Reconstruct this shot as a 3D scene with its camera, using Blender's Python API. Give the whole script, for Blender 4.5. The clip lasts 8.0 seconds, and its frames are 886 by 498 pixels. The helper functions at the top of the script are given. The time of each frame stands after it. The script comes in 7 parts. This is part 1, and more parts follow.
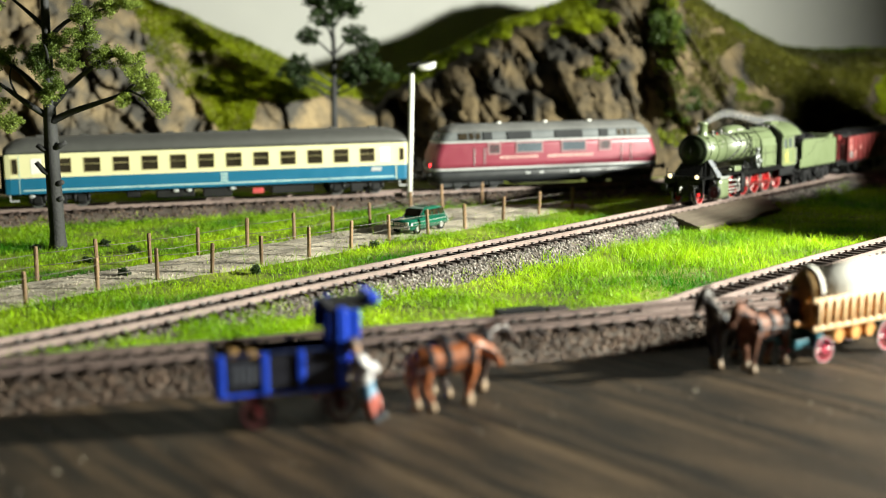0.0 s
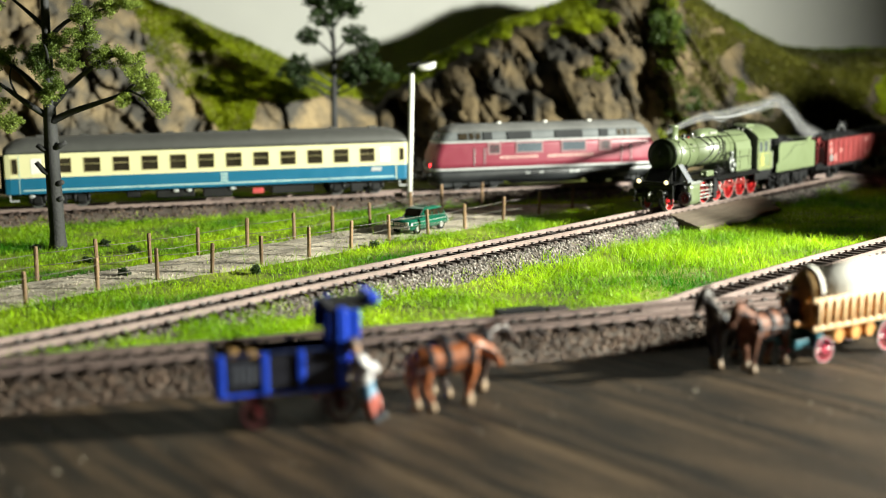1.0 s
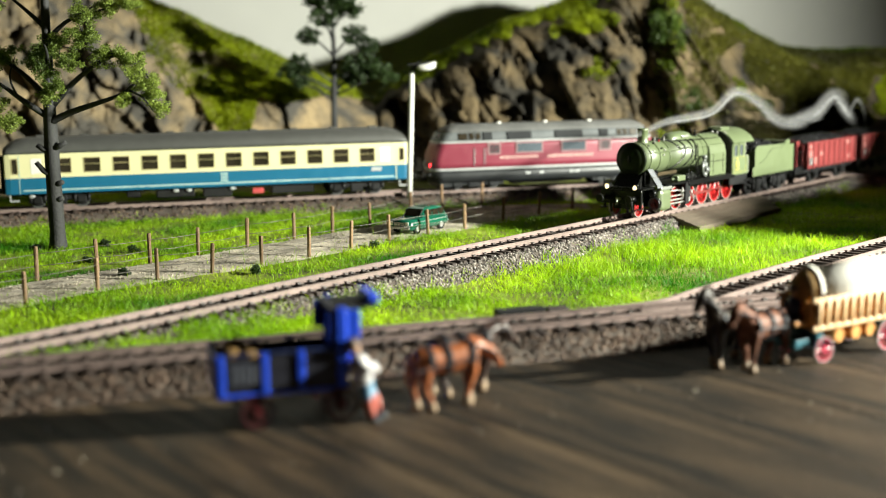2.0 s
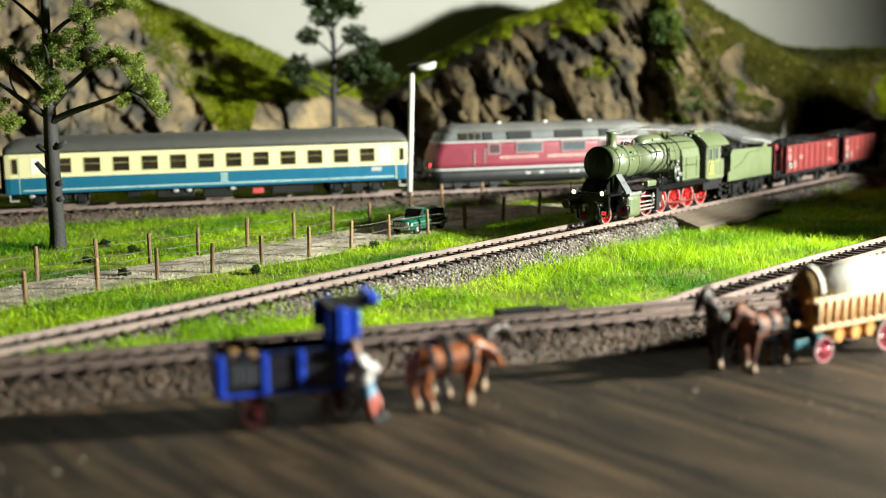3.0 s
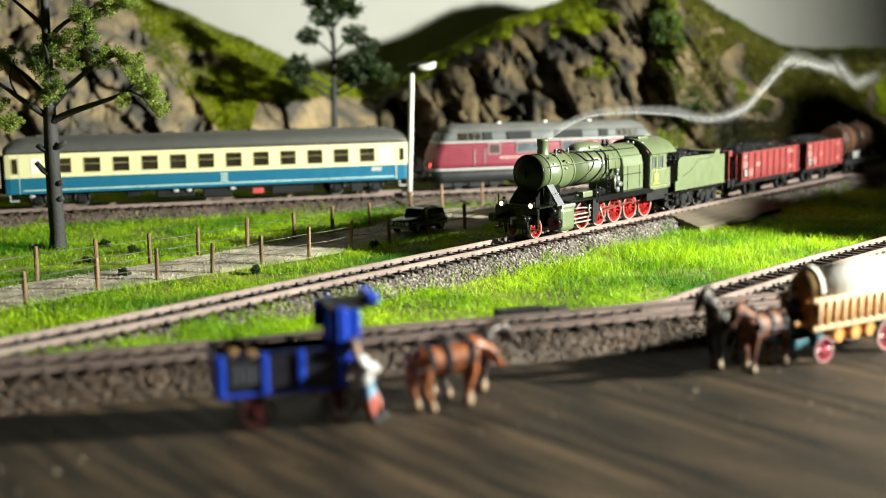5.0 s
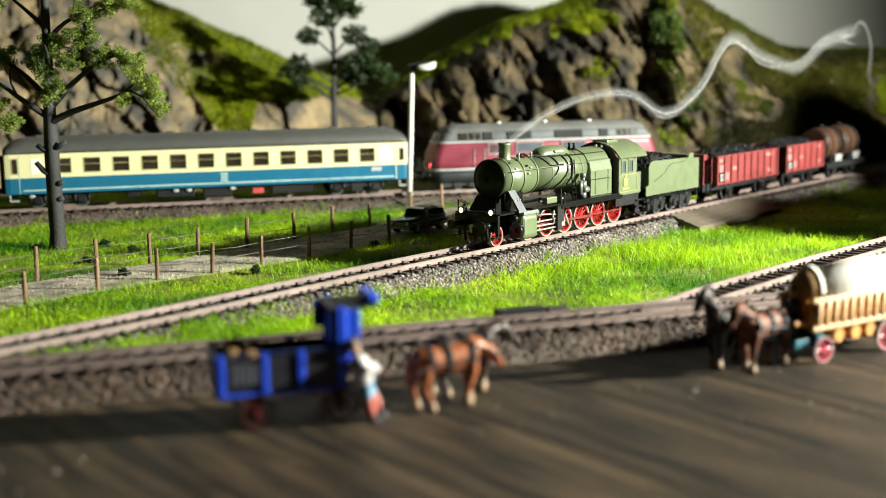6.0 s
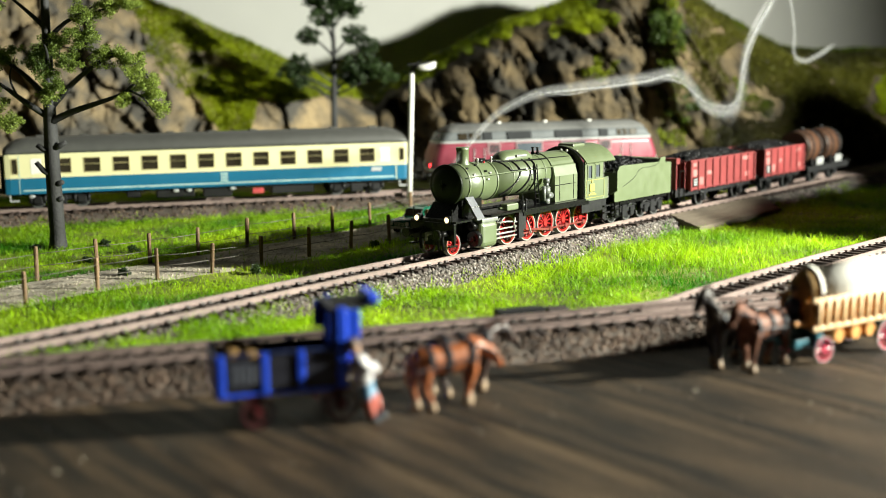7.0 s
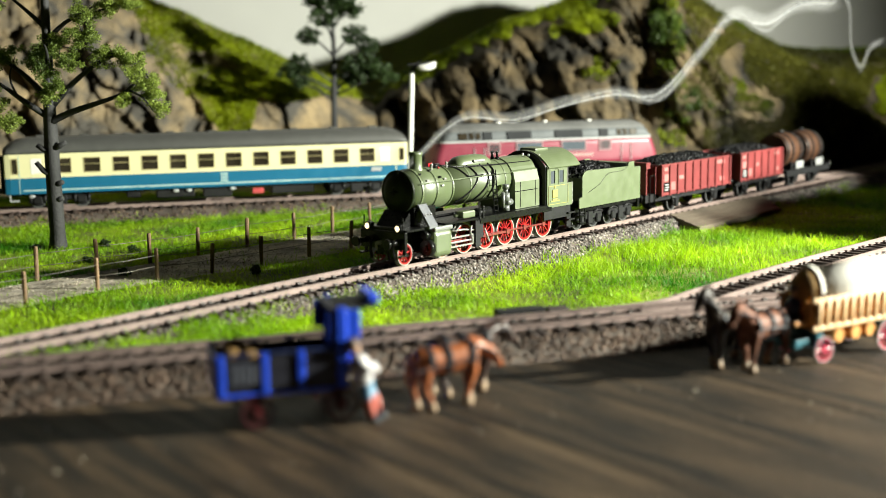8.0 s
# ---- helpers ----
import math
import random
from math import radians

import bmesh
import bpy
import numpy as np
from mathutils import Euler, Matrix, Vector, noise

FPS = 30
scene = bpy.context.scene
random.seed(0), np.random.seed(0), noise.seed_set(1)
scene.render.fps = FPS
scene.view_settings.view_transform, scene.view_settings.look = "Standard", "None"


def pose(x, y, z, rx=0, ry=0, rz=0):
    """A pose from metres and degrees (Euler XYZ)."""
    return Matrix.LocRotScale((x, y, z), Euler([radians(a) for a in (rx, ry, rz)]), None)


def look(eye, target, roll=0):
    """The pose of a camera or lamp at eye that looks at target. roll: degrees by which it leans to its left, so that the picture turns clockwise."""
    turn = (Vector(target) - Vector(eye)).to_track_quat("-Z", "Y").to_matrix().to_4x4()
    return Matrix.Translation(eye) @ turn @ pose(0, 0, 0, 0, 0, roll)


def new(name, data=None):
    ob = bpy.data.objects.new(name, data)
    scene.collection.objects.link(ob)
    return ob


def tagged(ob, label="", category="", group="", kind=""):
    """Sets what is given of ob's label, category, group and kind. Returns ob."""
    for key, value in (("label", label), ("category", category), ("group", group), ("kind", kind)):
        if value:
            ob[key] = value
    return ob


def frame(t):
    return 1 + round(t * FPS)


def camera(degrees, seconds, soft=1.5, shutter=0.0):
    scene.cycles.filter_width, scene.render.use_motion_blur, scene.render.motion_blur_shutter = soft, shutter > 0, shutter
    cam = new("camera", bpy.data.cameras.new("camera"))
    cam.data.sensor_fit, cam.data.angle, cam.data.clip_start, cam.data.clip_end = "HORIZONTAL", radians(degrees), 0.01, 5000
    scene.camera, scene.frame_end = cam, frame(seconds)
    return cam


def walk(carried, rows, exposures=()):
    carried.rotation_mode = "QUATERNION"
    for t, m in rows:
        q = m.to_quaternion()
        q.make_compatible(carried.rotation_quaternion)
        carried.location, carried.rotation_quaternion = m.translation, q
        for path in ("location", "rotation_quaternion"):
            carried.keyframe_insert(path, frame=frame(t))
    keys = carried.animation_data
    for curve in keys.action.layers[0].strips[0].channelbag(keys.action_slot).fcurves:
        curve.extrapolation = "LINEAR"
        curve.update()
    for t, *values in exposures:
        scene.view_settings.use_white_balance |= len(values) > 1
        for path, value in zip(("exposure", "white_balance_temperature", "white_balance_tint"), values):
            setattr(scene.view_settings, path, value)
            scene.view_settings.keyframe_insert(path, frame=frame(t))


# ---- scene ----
cam = camera(39.6, 8.0, soft=0.7)
# a 50 mm lens, nearly wide open, focused on the middle track
cam.data.dof.use_dof = True
cam.data.dof.focus_distance = 0.66
cam.data.dof.aperture_fstop = 7.4
CAM = Matrix.Translation((0, 0, 0.1109)) @ pose(0, 0, 0, 90 - 9.056, 0, 0) @ pose(0, 0, 0, 0, 0, -0.68)
walk(cam, [(0.0, CAM), (8.0, CAM)], exposures=[(0.0, 0.0), (8.0, 0.0)])

# ---- light: one studio lamp beside the layout, in a closed room blackened against bounce ----
world = bpy.data.worlds.new("room_dark")
world.use_nodes = True
world.node_tree.nodes["Background"].inputs[0].default_value = (0.8, 0.85, 1.0, 1)
world.node_tree.nodes["Background"].inputs[1].default_value = 0.0
scene.world = world
lamp = new("desk_lamp_light", bpy.data.lights.new("desk_lamp_light", "SPOT"))
lamp.data.energy = 131
lamp.data.color = (0.98, 1.0, 0.86)
lamp.data.shadow_soft_size = 0.018
lamp.data.spot_size = radians(122)
lamp.data.spot_blend = 0.9
lamp.matrix_world = look((0.80, 0.48, 0.285), (-0.32, 0.74, 0.05))

# ---- helpers: everything below is drawn in millimetres ----
M = 0.001


def bm_new():
    return bmesh.new()


def box(bm, x0, x1, y0, y1, z0, z1, taper=0.0):
    t = taper
    vs = [bm.verts.new(p) for p in ((x0, y0, z0), (x1, y0, z0), (x1, y1, z0), (x0, y1, z0),
                                    (x0 + t, y0 + t, z1), (x1 - t, y0 + t, z1), (x1 - t, y1 - t, z1), (x0 + t, y1 - t, z1))]
    for f in ((3, 2, 1, 0), (4, 5, 6, 7), (0, 1, 5, 4), (1, 2, 6, 5), (2, 3, 7, 6), (3, 0, 4, 7)):
        bm.faces.new([vs[i] for i in f])
    return vs


def rbox(bm, x0, x1, y0, y1, z0, z1, r=0.5, seg=2):
    """A box with rounded edges."""
    b = bmesh.new()
    box(b, x0, x1, y0, y1, z0, z1)
    bmesh.ops.bevel(b, geom=b.edges[:], offset=r, segments=seg, affect="EDGES", profile=0.5)
    merge(bm, b)


def merge(bm, b, m=None):
    if m is not None:
        b.transform(m)
    me = bpy.data.meshes.new("tmp")
    b.to_mesh(me)
    b.free()
    bm.from_mesh(me)
    bpy.data.meshes.remove(me)


def tube(bm, p0, p1, r0, r1=None, n=12, caps=True):
    """A round bar from p0 to p1."""
    r1 = r0 if r1 is None else r1
    p0, p1 = Vector(p0), Vector(p1)
    q = (p1 - p0).to_track_quat("Z", "Y")
    rings = []
    for p, r in ((p0, r0), (p1, r1)):
        rings.append([bm.verts.new(p + q @ Vector((r * math.cos(2 * math.pi * i / n), r * math.sin(2 * math.pi * i / n), 0))) for i in range(n)])
    for i in range(n):
        f = bm.faces.new((rings[0][i], rings[0][(i + 1) % n], rings[1][(i + 1) % n], rings[1][i]))
        f.smooth = n > 7
    if caps:
        bm.faces.new(rings[0][::-1])
        bm.faces.new(rings[1])


def pipe(bm, pts, radii, n=8):
    """A bent tapering bar along points."""
    pts = [Vector(p) for p in pts]
    if not hasattr(radii, "__len__"):
        radii = [radii] * len(pts)
    rings = []
    for i, p in enumerate(pts):
        d = pts[min(i + 1, len(pts) - 1)] - pts[max(i - 1, 0)]
        q = d.to_track_quat("Z", "Y")
        rings.append([bm.verts.new(p + q @ Vector((radii[i] * math.cos(2 * math.pi * k / n), radii[i] * math.sin(2 * math.pi * k / n), 0))) for k in range(n)])
    for a, b in zip(rings, rings[1:]):
        off = min(range(n), key=lambda o: sum((a[k].co - b[(k + o) % n].co).length for k in range(0, n, 2)))
        for k in range(n):
            f = bm.faces.new((a[k], a[(k + 1) % n], b[(k + 1 + off) % n], b[(k + off) % n]))
            f.smooth = True
    bm.faces.new(rings[0][::-1])
    bm.faces.new(rings[-1])


def prism(bm, prof, a, b, axis="x", smooth=False):
    """A closed outline drawn out from a to b. prof: pairs in the plane across the axis."""
    def at(u, v, w):
        return (w, u, v) if axis == "x" else (u, w, v) if axis == "y" else (u, v, w)
    ra = [bm.verts.new(at(u, v, a)) for u, v in prof]
    rb = [bm.verts.new(at(u, v, b)) for u, v in prof]
    n = len(prof)
    for i in range(n):
        f = bm.faces.new((ra[i], ra[(i + 1) % n], rb[(i + 1) % n], rb[i]))
        f.smooth = smooth
    bm.faces.new(ra[::-1])
    bm.faces.new(rb)


def loft(bm, sections, smooth=True, caps=True):
    rings = [[bm.verts.new(p) for p in s] for s in sections]
    n = len(rings[0])
    for a, b in zip(rings, rings[1:]):
        for i in range(n):
            f = bm.faces.new((a[i], a[(i + 1) % n], b[(i + 1) % n], b[i]))
            f.smooth = smooth
    if caps:
        bm.faces.new(rings[0][::-1])
        bm.faces.new(rings[-1])


def ball(bm, c, r, sx=1, sy=1, sz=1, u=10, v=7):
    b = bmesh.new()
    bmesh.ops.create_uvsphere(b, u_segments=u, v_segments=v, radius=1)
    for f in b.faces:
        f.smooth = True
    merge(bm, b, Matrix.Translation(c) @ Matrix.Diagonal((r * sx, r * sy, r * sz, 1)))


def thing(name, m=None, label="", category="", group="", kind=""):
    """An Empty at the thing's base; m is in metres."""
    ob = new(name)
    ob.empty_display_size = 0.01
    if m is not None:
        ob.matrix_basis = m
    return tagged(ob, label, category, group, kind)


def part(name, bm, material, parent=None, label="", kind=""):
    bmesh.ops.recalc_face_normals(bm, faces=bm.faces[:])
    bm.transform(Matrix.Diagonal((M, M, M, 1)))
    me = bpy.data.meshes.new(name)
    bm.to_mesh(me)
    bm.free()
    me.materials.append(material)
    ob = new(name, me)
    ob.parent = parent
    return tagged(ob, label, kind=kind)


def raw(name, verts, faces, material, parent=None, label="", kind="", category="", smooth=False):
    """A large mesh from computed millimetre arrays."""
    me = bpy.data.meshes.new(name)
    verts = np.asarray(verts, float) * M
    faces = np.asarray(faces, int)
    k = faces.shape[1]
    me.vertices.add(len(verts))
    me.vertices.foreach_set("co", verts.ravel())
    me.loops.add(faces.size)
    me.loops.foreach_set("vertex_index", faces.ravel())
    me.polygons.add(len(faces))
    me.polygons.foreach_set("loop_start", np.arange(0, faces.size, k))
    me.polygons.foreach_set("loop_total", np.full(len(faces), k))
    if smooth:
        me.polygons.foreach_set("use_smooth", np.ones(len(faces), bool))
    me.update(calc_edges=True)
    me.validate()
    me.materials.append(material)
    ob = new(name, me)
    ob.parent = parent
    return tagged(ob, label, category, kind=kind)


def again(ob, parent, m=None, name=None):
    """One more object on the mesh of ob."""
    o = new(name or ob.name.split(".")[0], ob.data)
    o.parent = parent
    if m is not None:
        o.matrix_basis = m
    return o


def mm(x, y, z, rz=0, rx=0, ry=0):
    return pose(x * M, y * M, z * M, rx, ry, rz)


# ---- materials ----
def mat(name, rgb, rough=0.5, metal=0.0, vary=0.2, scale=150.0, bump=0.15, second=None, coat=0.0, spec=0.5, island=0.0, objvar=0.0, detail=4.0, stretch=None, edge=(0.34, 0.66)):
    """A painted or natural surface: colour that varies at two scales, fine relief, uneven gloss."""
    m = bpy.data.materials.new(name)
    m.use_nodes = True
    nt = m.node_tree
    b = nt.nodes["Principled BSDF"]
    tc = nt.nodes.new("ShaderNodeTexCoord")
    big = nt.nodes.new("ShaderNodeTexNoise")
    big.inputs["Scale"].default_value = scale * 0.22
    big.inputs["Detail"].default_value = detail
    fine = nt.nodes.new("ShaderNodeTexNoise")
    fine.inputs["Scale"].default_value = scale * 4
    fine.inputs["Detail"].default_value = 3
    where = tc.outputs["Object"]
    if stretch:
        vm = nt.nodes.new("ShaderNodeVectorMath")
        vm.operation = "MULTIPLY"
        vm.inputs[1].default_value = stretch
        nt.links.new(where, vm.inputs[0])
        where = vm.outputs[0]
    for t in (big, fine):
        nt.links.new(where, t.inputs["Vector"])
    ramp = nt.nodes.new("ShaderNodeValToRGB")
    lo = tuple(c * (1 - vary) for c in rgb)
    hi = second or tuple(min(1, c * (1 + vary)) for c in rgb)
    ramp.color_ramp.elements[0].position, ramp.color_ramp.elements[0].color = edge[0], (*lo, 1)
    ramp.color_ramp.elements[1].position, ramp.color_ramp.elements[1].color = edge[1], (*hi, 1)
    nt.links.new(big.outputs["Fac"], ramp.inputs["Fac"])
    mul = nt.nodes.new("ShaderNodeMixRGB")
    mul.blend_type = "MULTIPLY"
    mul.inputs[0].default_value = 1.0
    mr = nt.nodes.new("ShaderNodeMapRange")
    mr.inputs["From Min"].default_value, mr.inputs["From Max"].default_value = 0.3, 0.7
    mr.inputs["To Min"].default_value, mr.inputs["To Max"].default_value = 1 - vary * 0.8, 1 + vary * 0.3
    nt.links.new(fine.outputs["Fac"], mr.inputs["Value"])
    nt.links.new(ramp.outputs["Color"], mul.inputs[1])
    nt.links.new(mr.outputs["Result"], mul.inputs[2])
    colour = mul.outputs["Color"]
    if island or objvar:
        hs = nt.nodes.new("ShaderNodeHueSaturation")
        r2 = nt.nodes.new("ShaderNodeMapRange")
        amount = island or objvar
        r2.inputs["To Min"].default_value, r2.inputs["To Max"].default_value = 1 - amount, 1 + amount
        if island:
            src = nt.nodes.new("ShaderNodeNewGeometry").outputs["Random Per Island"]
        else:
            src = nt.nodes.new("ShaderNodeObjectInfo").outputs["Random"]
        nt.links.new(src, r2.inputs["Value"])
        nt.links.new(r2.outputs["Result"], hs.inputs["Value"])
        nt.links.new(colour, hs.inputs["Color"])
        colour = hs.outputs["Color"]
    nt.links.new(colour, b.inputs["Base Color"])
    rr = nt.nodes.new("ShaderNodeMapRange")
    rr.inputs["To Min"].default_value, rr.inputs["To Max"].default_value = max(0.02, rough - 0.12), min(1, rough + 0.12)
    nt.links.new(fine.outputs["Fac"], rr.inputs["Value"])
    nt.links.new(rr.outputs["Result"], b.inputs["Roughness"])
    b.inputs["Metallic"].default_value = metal
    b.inputs["Coat Weight"].default_value = coat
    b.inputs["Specular IOR Level"].default_value = spec
    if bump:
        bp = nt.nodes.new("ShaderNodeBump")
        bp.inputs["Strength"].default_value = bump
        bp.inputs["Distance"].default_value = 0.0004
        nt.links.new(fine.outputs["Fac"], bp.inputs["Height"])
        nt.links.new(bp.outputs["Normal"], b.inputs["Normal"])
    return m


def glow(name, rgb, strength):
    m = bpy.data.materials.new(name)
    m.use_nodes = True
    b = m.node_tree.nodes["Principled BSDF"]
    b.inputs["Base Color"].default_value = (*rgb, 1)
    b.inputs["Emission Color"].default_value = (*rgb, 1)
    b.inputs["Emission Strength"].default_value = strength
    return m


def leafy(name, rgb, second, vary=0.35, trans=0.25):
    m = mat(name, rgb, 0.55, second=second, vary=vary, scale=60, bump=0, island=0.35)
    b = m.node_tree.nodes["Principled BSDF"]
    b.inputs["Transmission Weight"].default_value = 0
    b.inputs["Subsurface Weight"].default_value = 0
    nt = m.node_tree
    tr = nt.nodes.new("ShaderNodeBsdfTranslucent")
    mix = nt.nodes.new("ShaderNodeMixShader")
    mix.inputs[0].default_value = trans
    src = b.inputs["Base Color"].links[0].from_socket
    nt.links.new(src, tr.inputs["Color"])
    nt.links.new(b.outputs[0], mix.inputs[1])
    nt.links.new(tr.outputs[0], mix.inputs[2])
    nt.links.new(mix.outputs[0], nt.nodes["Material Output"].inputs["Surface"])
    return m


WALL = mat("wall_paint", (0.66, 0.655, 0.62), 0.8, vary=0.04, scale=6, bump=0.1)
# for unseen walls: near black so that they return no bounce light
BOUNCEBLACK = mat("dim_wall_paint", (0.007, 0.007, 0.007), 0.8, vary=0.06, scale=6, bump=0.1)
FLOORM = mat("room_floor", (0.3, 0.22, 0.15), 0.6, vary=0.2, scale=6)
SOIL = mat("soil_scatter", (0.10, 0.10, 0.025), 0.95, vary=0.45, scale=120, bump=0.6, second=(0.30, 0.36, 0.03))
SAND = mat("sand_path", (0.50, 0.44, 0.35), 0.95, vary=0.5, scale=220, bump=0.8)
GRASS = leafy("static_grass", (0.070, 0.34, 0.003), (0.56, 0.80, 0.012), vary=0.25, trans=0.5)
DECK = mat("deck_wood", (0.019, 0.012, 0.006), 0.62, spec=0.35, vary=0.45, scale=620, bump=0.7, second=(0.097, 0.062, 0.033), objvar=0.3, stretch=(0.10, 1.0, 1.0), edge=(0.40, 0.62), detail=8.0)
STONE = mat("ballast_stone", (0.215, 0.19, 0.17), 0.85, vary=0.35, scale=300, bump=0.5, island=0.8)
BROWNSTONE = mat("brown_ballast_stone", (0.120, 0.078, 0.056), 0.85, vary=0.35, scale=300, bump=0.5, island=0.65)
BEDM = mat("ballast_bed", (0.12, 0.095, 0.078), 0.9, vary=0.4, scale=300, bump=0.8)
RAILM = mat("rail_rust_paint", (0.275, 0.205, 0.185), 0.45, metal=0.15, vary=0.2, scale=120, bump=0.2)
SLEEPER = mat("sleeper_plastic", (0.042, 0.027, 0.022), 0.6, vary=0.35, scale=200, bump=0.4, objvar=0.25)
# one rock hue twice, dim and lit: the light level is put into colour
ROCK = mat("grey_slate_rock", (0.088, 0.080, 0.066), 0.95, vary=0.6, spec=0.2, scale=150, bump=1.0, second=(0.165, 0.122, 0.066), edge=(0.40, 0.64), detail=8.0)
LITROCK = mat("ochre_limestone_rock", (0.19, 0.175, 0.15), 0.95, vary=0.5, spec=0.2, scale=150, bump=1.0, second=(0.36, 0.27, 0.15), edge=(0.40, 0.64), detail=8.0)
MOSS = leafy("hill_moss", (0.115, 0.185, 0.004), (0.38, 0.45, 0.009), trans=0.35)
OLIVETURF = leafy("hill_olive_turf", (0.085, 0.085, 0.014), (0.20, 0.20, 0.022), trans=0.3)
BARK = mat("tree_bark", (0.034, 0.034, 0.034), 0.75, vary=0.4, scale=160, bump=0.8)
LEAF = leafy("tree_leaf", (0.15, 0.24, 0.035), (0.42, 0.52, 0.09), trans=0.35)
DARKLEAF = leafy("dark_tree_leaf", (0.016, 0.038, 0.008), (0.045, 0.085, 0.014))
BUSHLEAF = leafy("bush_leaf", (0.05, 0.10, 0.006), (0.13, 0.20, 0.012))
POST = mat("fence_post_wood", (0.26, 0.16, 0.085), 0.7, vary=0.4, scale=250, bump=0.4, objvar=0.3)
WIRE = mat("fence_wire", (0.20, 0.18, 0.16), 0.5, metal=0.4, vary=0.2)
GREEN = mat("loco_green", (0.108, 0.136, 0.066), 0.40, vary=0.07, scale=40, bump=0.03, spec=1.0)
BLACK = mat("loco_black", (0.007, 0.007, 0.007), 0.30, vary=0.3, scale=200, bump=0.1, spec=0.22)
BRIGHT = mat("bright_steel", (0.44, 0.43, 0.41), 0.32, metal=0.45, vary=0.15)
RED = mat("wheel_red", (0.38, 0.013, 0.014), 0.35, vary=0.12, scale=200, bump=0.05)
COAL = mat("coal", (0.007, 0.007, 0.008), 0.35, vary=0.4, scale=400, bump=0.4, island=0.4, spec=0.25)
WHITE = mat("white_paint", (0.78, 0.77, 0.72), 0.5, vary=0.06)
CREAM = mat("coach_cream", (0.74, 0.70, 0.41), 0.35, vary=0.04, scale=30, bump=0.02)
BLUE = mat("coach_blue", (0.012, 0.13, 0.24), 0.33, vary=0.08, scale=30, bump=0.02)
ROOFG = mat("coach_roof_grey", (0.075, 0.075, 0.07), 0.5, vary=0.12, scale=50, bump=0.1)
UNDER = mat("underframe_black", (0.014, 0.014, 0.015), 0.5, vary=0.3, scale=150, bump=0.2, spec=0.25)
GLASS = mat("dark_window_glass", (0.035, 0.028, 0.018), 0.12, vary=0.4, scale=40, bump=0.0)
DRED = mat("diesel_red", (0.21, 0.034, 0.055), 0.35, vary=0.06, scale=30, bump=0.02)
DGREY = mat("diesel_grey", (0.022, 0.024, 0.026), 0.4, vary=0.1, scale=40, bump=0.05)
LGREY = mat("light_grey", (0.40, 0.41, 0.41), 0.4, vary=0.06)
WAGON = mat("wagon_oxide_red", (0.165, 0.022, 0.022), 0.55, vary=0.2, scale=90, bump=0.1)
BARREL = mat("barrel_brown", (0.055, 0.024, 0.012), 0.45, vary=0.25, scale=120, bump=0.2)
CARTBLUE = mat("cart_blue", (0.014, 0.075, 0.72), 0.4, vary=0.12, scale=120, bump=0.1)
CARTDARK = mat("cart_dark", (0.02, 0.02, 0.035), 0.6, vary=0.3)
HORSE = mat("horse_chestnut", (0.33, 0.090, 0.022), 0.5, vary=0.3, scale=110, bump=0.1)
HORSED = mat("horse_dark", (0.12, 0.048, 0.028), 0.6, spec=0.2, vary=0.4, scale=110, bump=0.1, second=(0.30, 0.12, 0.07))
HOOF = mat("horse_pale", (0.30, 0.20, 0.12), 0.6, vary=0.2)
HARNESS = mat("harness_black", (0.02, 0.02, 0.025), 0.6, vary=0.2, spec=0.2)
WOODY = mat("cart_wood", (0.62, 0.27, 0.06), 0.5, vary=0.2, scale=150, bump=0.2)
WOODP = mat("cart_wood_pale", (0.75, 0.50, 0.26), 0.5, vary=0.15, scale=150, bump=0.2)
CANVAS = mat("canvas_white", (0.80, 0.77, 0.70), 0.8, vary=0.05, scale=100, bump=0.3)
HAY = mat("straw", (0.34, 0.19, 0.055), 0.9, vary=0.35, scale=300, bump=0.6)
MAGENTA = mat("wheel_crimson", (0.55, 0.02, 0.07), 0.4, vary=0.15)
TEAL = mat("cart_teal", (0.02, 0.12, 0.16), 0.45, vary=0.2)
CARGREEN = mat("car_green", (0.008, 0.10, 0.06), 0.2, vary=0.06, coat=0.6, bump=0.0)
LAMPGLOW = glow("headlamp_glow", (1.0, 0.80, 0.42), 2.6)
REDGLOW = glow("tail_glow", (1.0, 0.03, 0.04), 7)


def figure_paint(name, bands):
    """Painted clothes of a small figurine: bands of colour by height in millimetres."""
    m = mat(name, (0.5, 0.5, 0.5), 0.5, vary=0.2, scale=120)
    nt = m.node_tree
    tc, sep, ramp = nt.nodes.new("ShaderNodeTexCoord"), nt.nodes.new("ShaderNodeSeparateXYZ"), nt.nodes.new("ShaderNodeValToRGB")
    mr = nt.nodes.new("ShaderNodeMapRange")
    mr.inputs["From Max"].default_value = 0.024
    nt.links.new(tc.outputs["Object"], sep.inputs[0])
    nt.links.new(sep.outputs[2], mr.inputs["Value"])
    nt.links.new(mr.outputs["Result"], ramp.inputs["Fac"])
    ramp.color_ramp.interpolation = "CONSTANT"
    while len(ramp.color_ramp.elements) < len(bands):
        ramp.color_ramp.elements.new(0.5)
    for e, (z, rgb) in zip(ramp.color_ramp.elements, bands):
        e.position, e.color = z / 24.0, (*rgb, 1)
    nt.links.new(ramp.outputs["Color"], nt.nodes["Principled BSDF"].inputs["Base Color"])
    return m


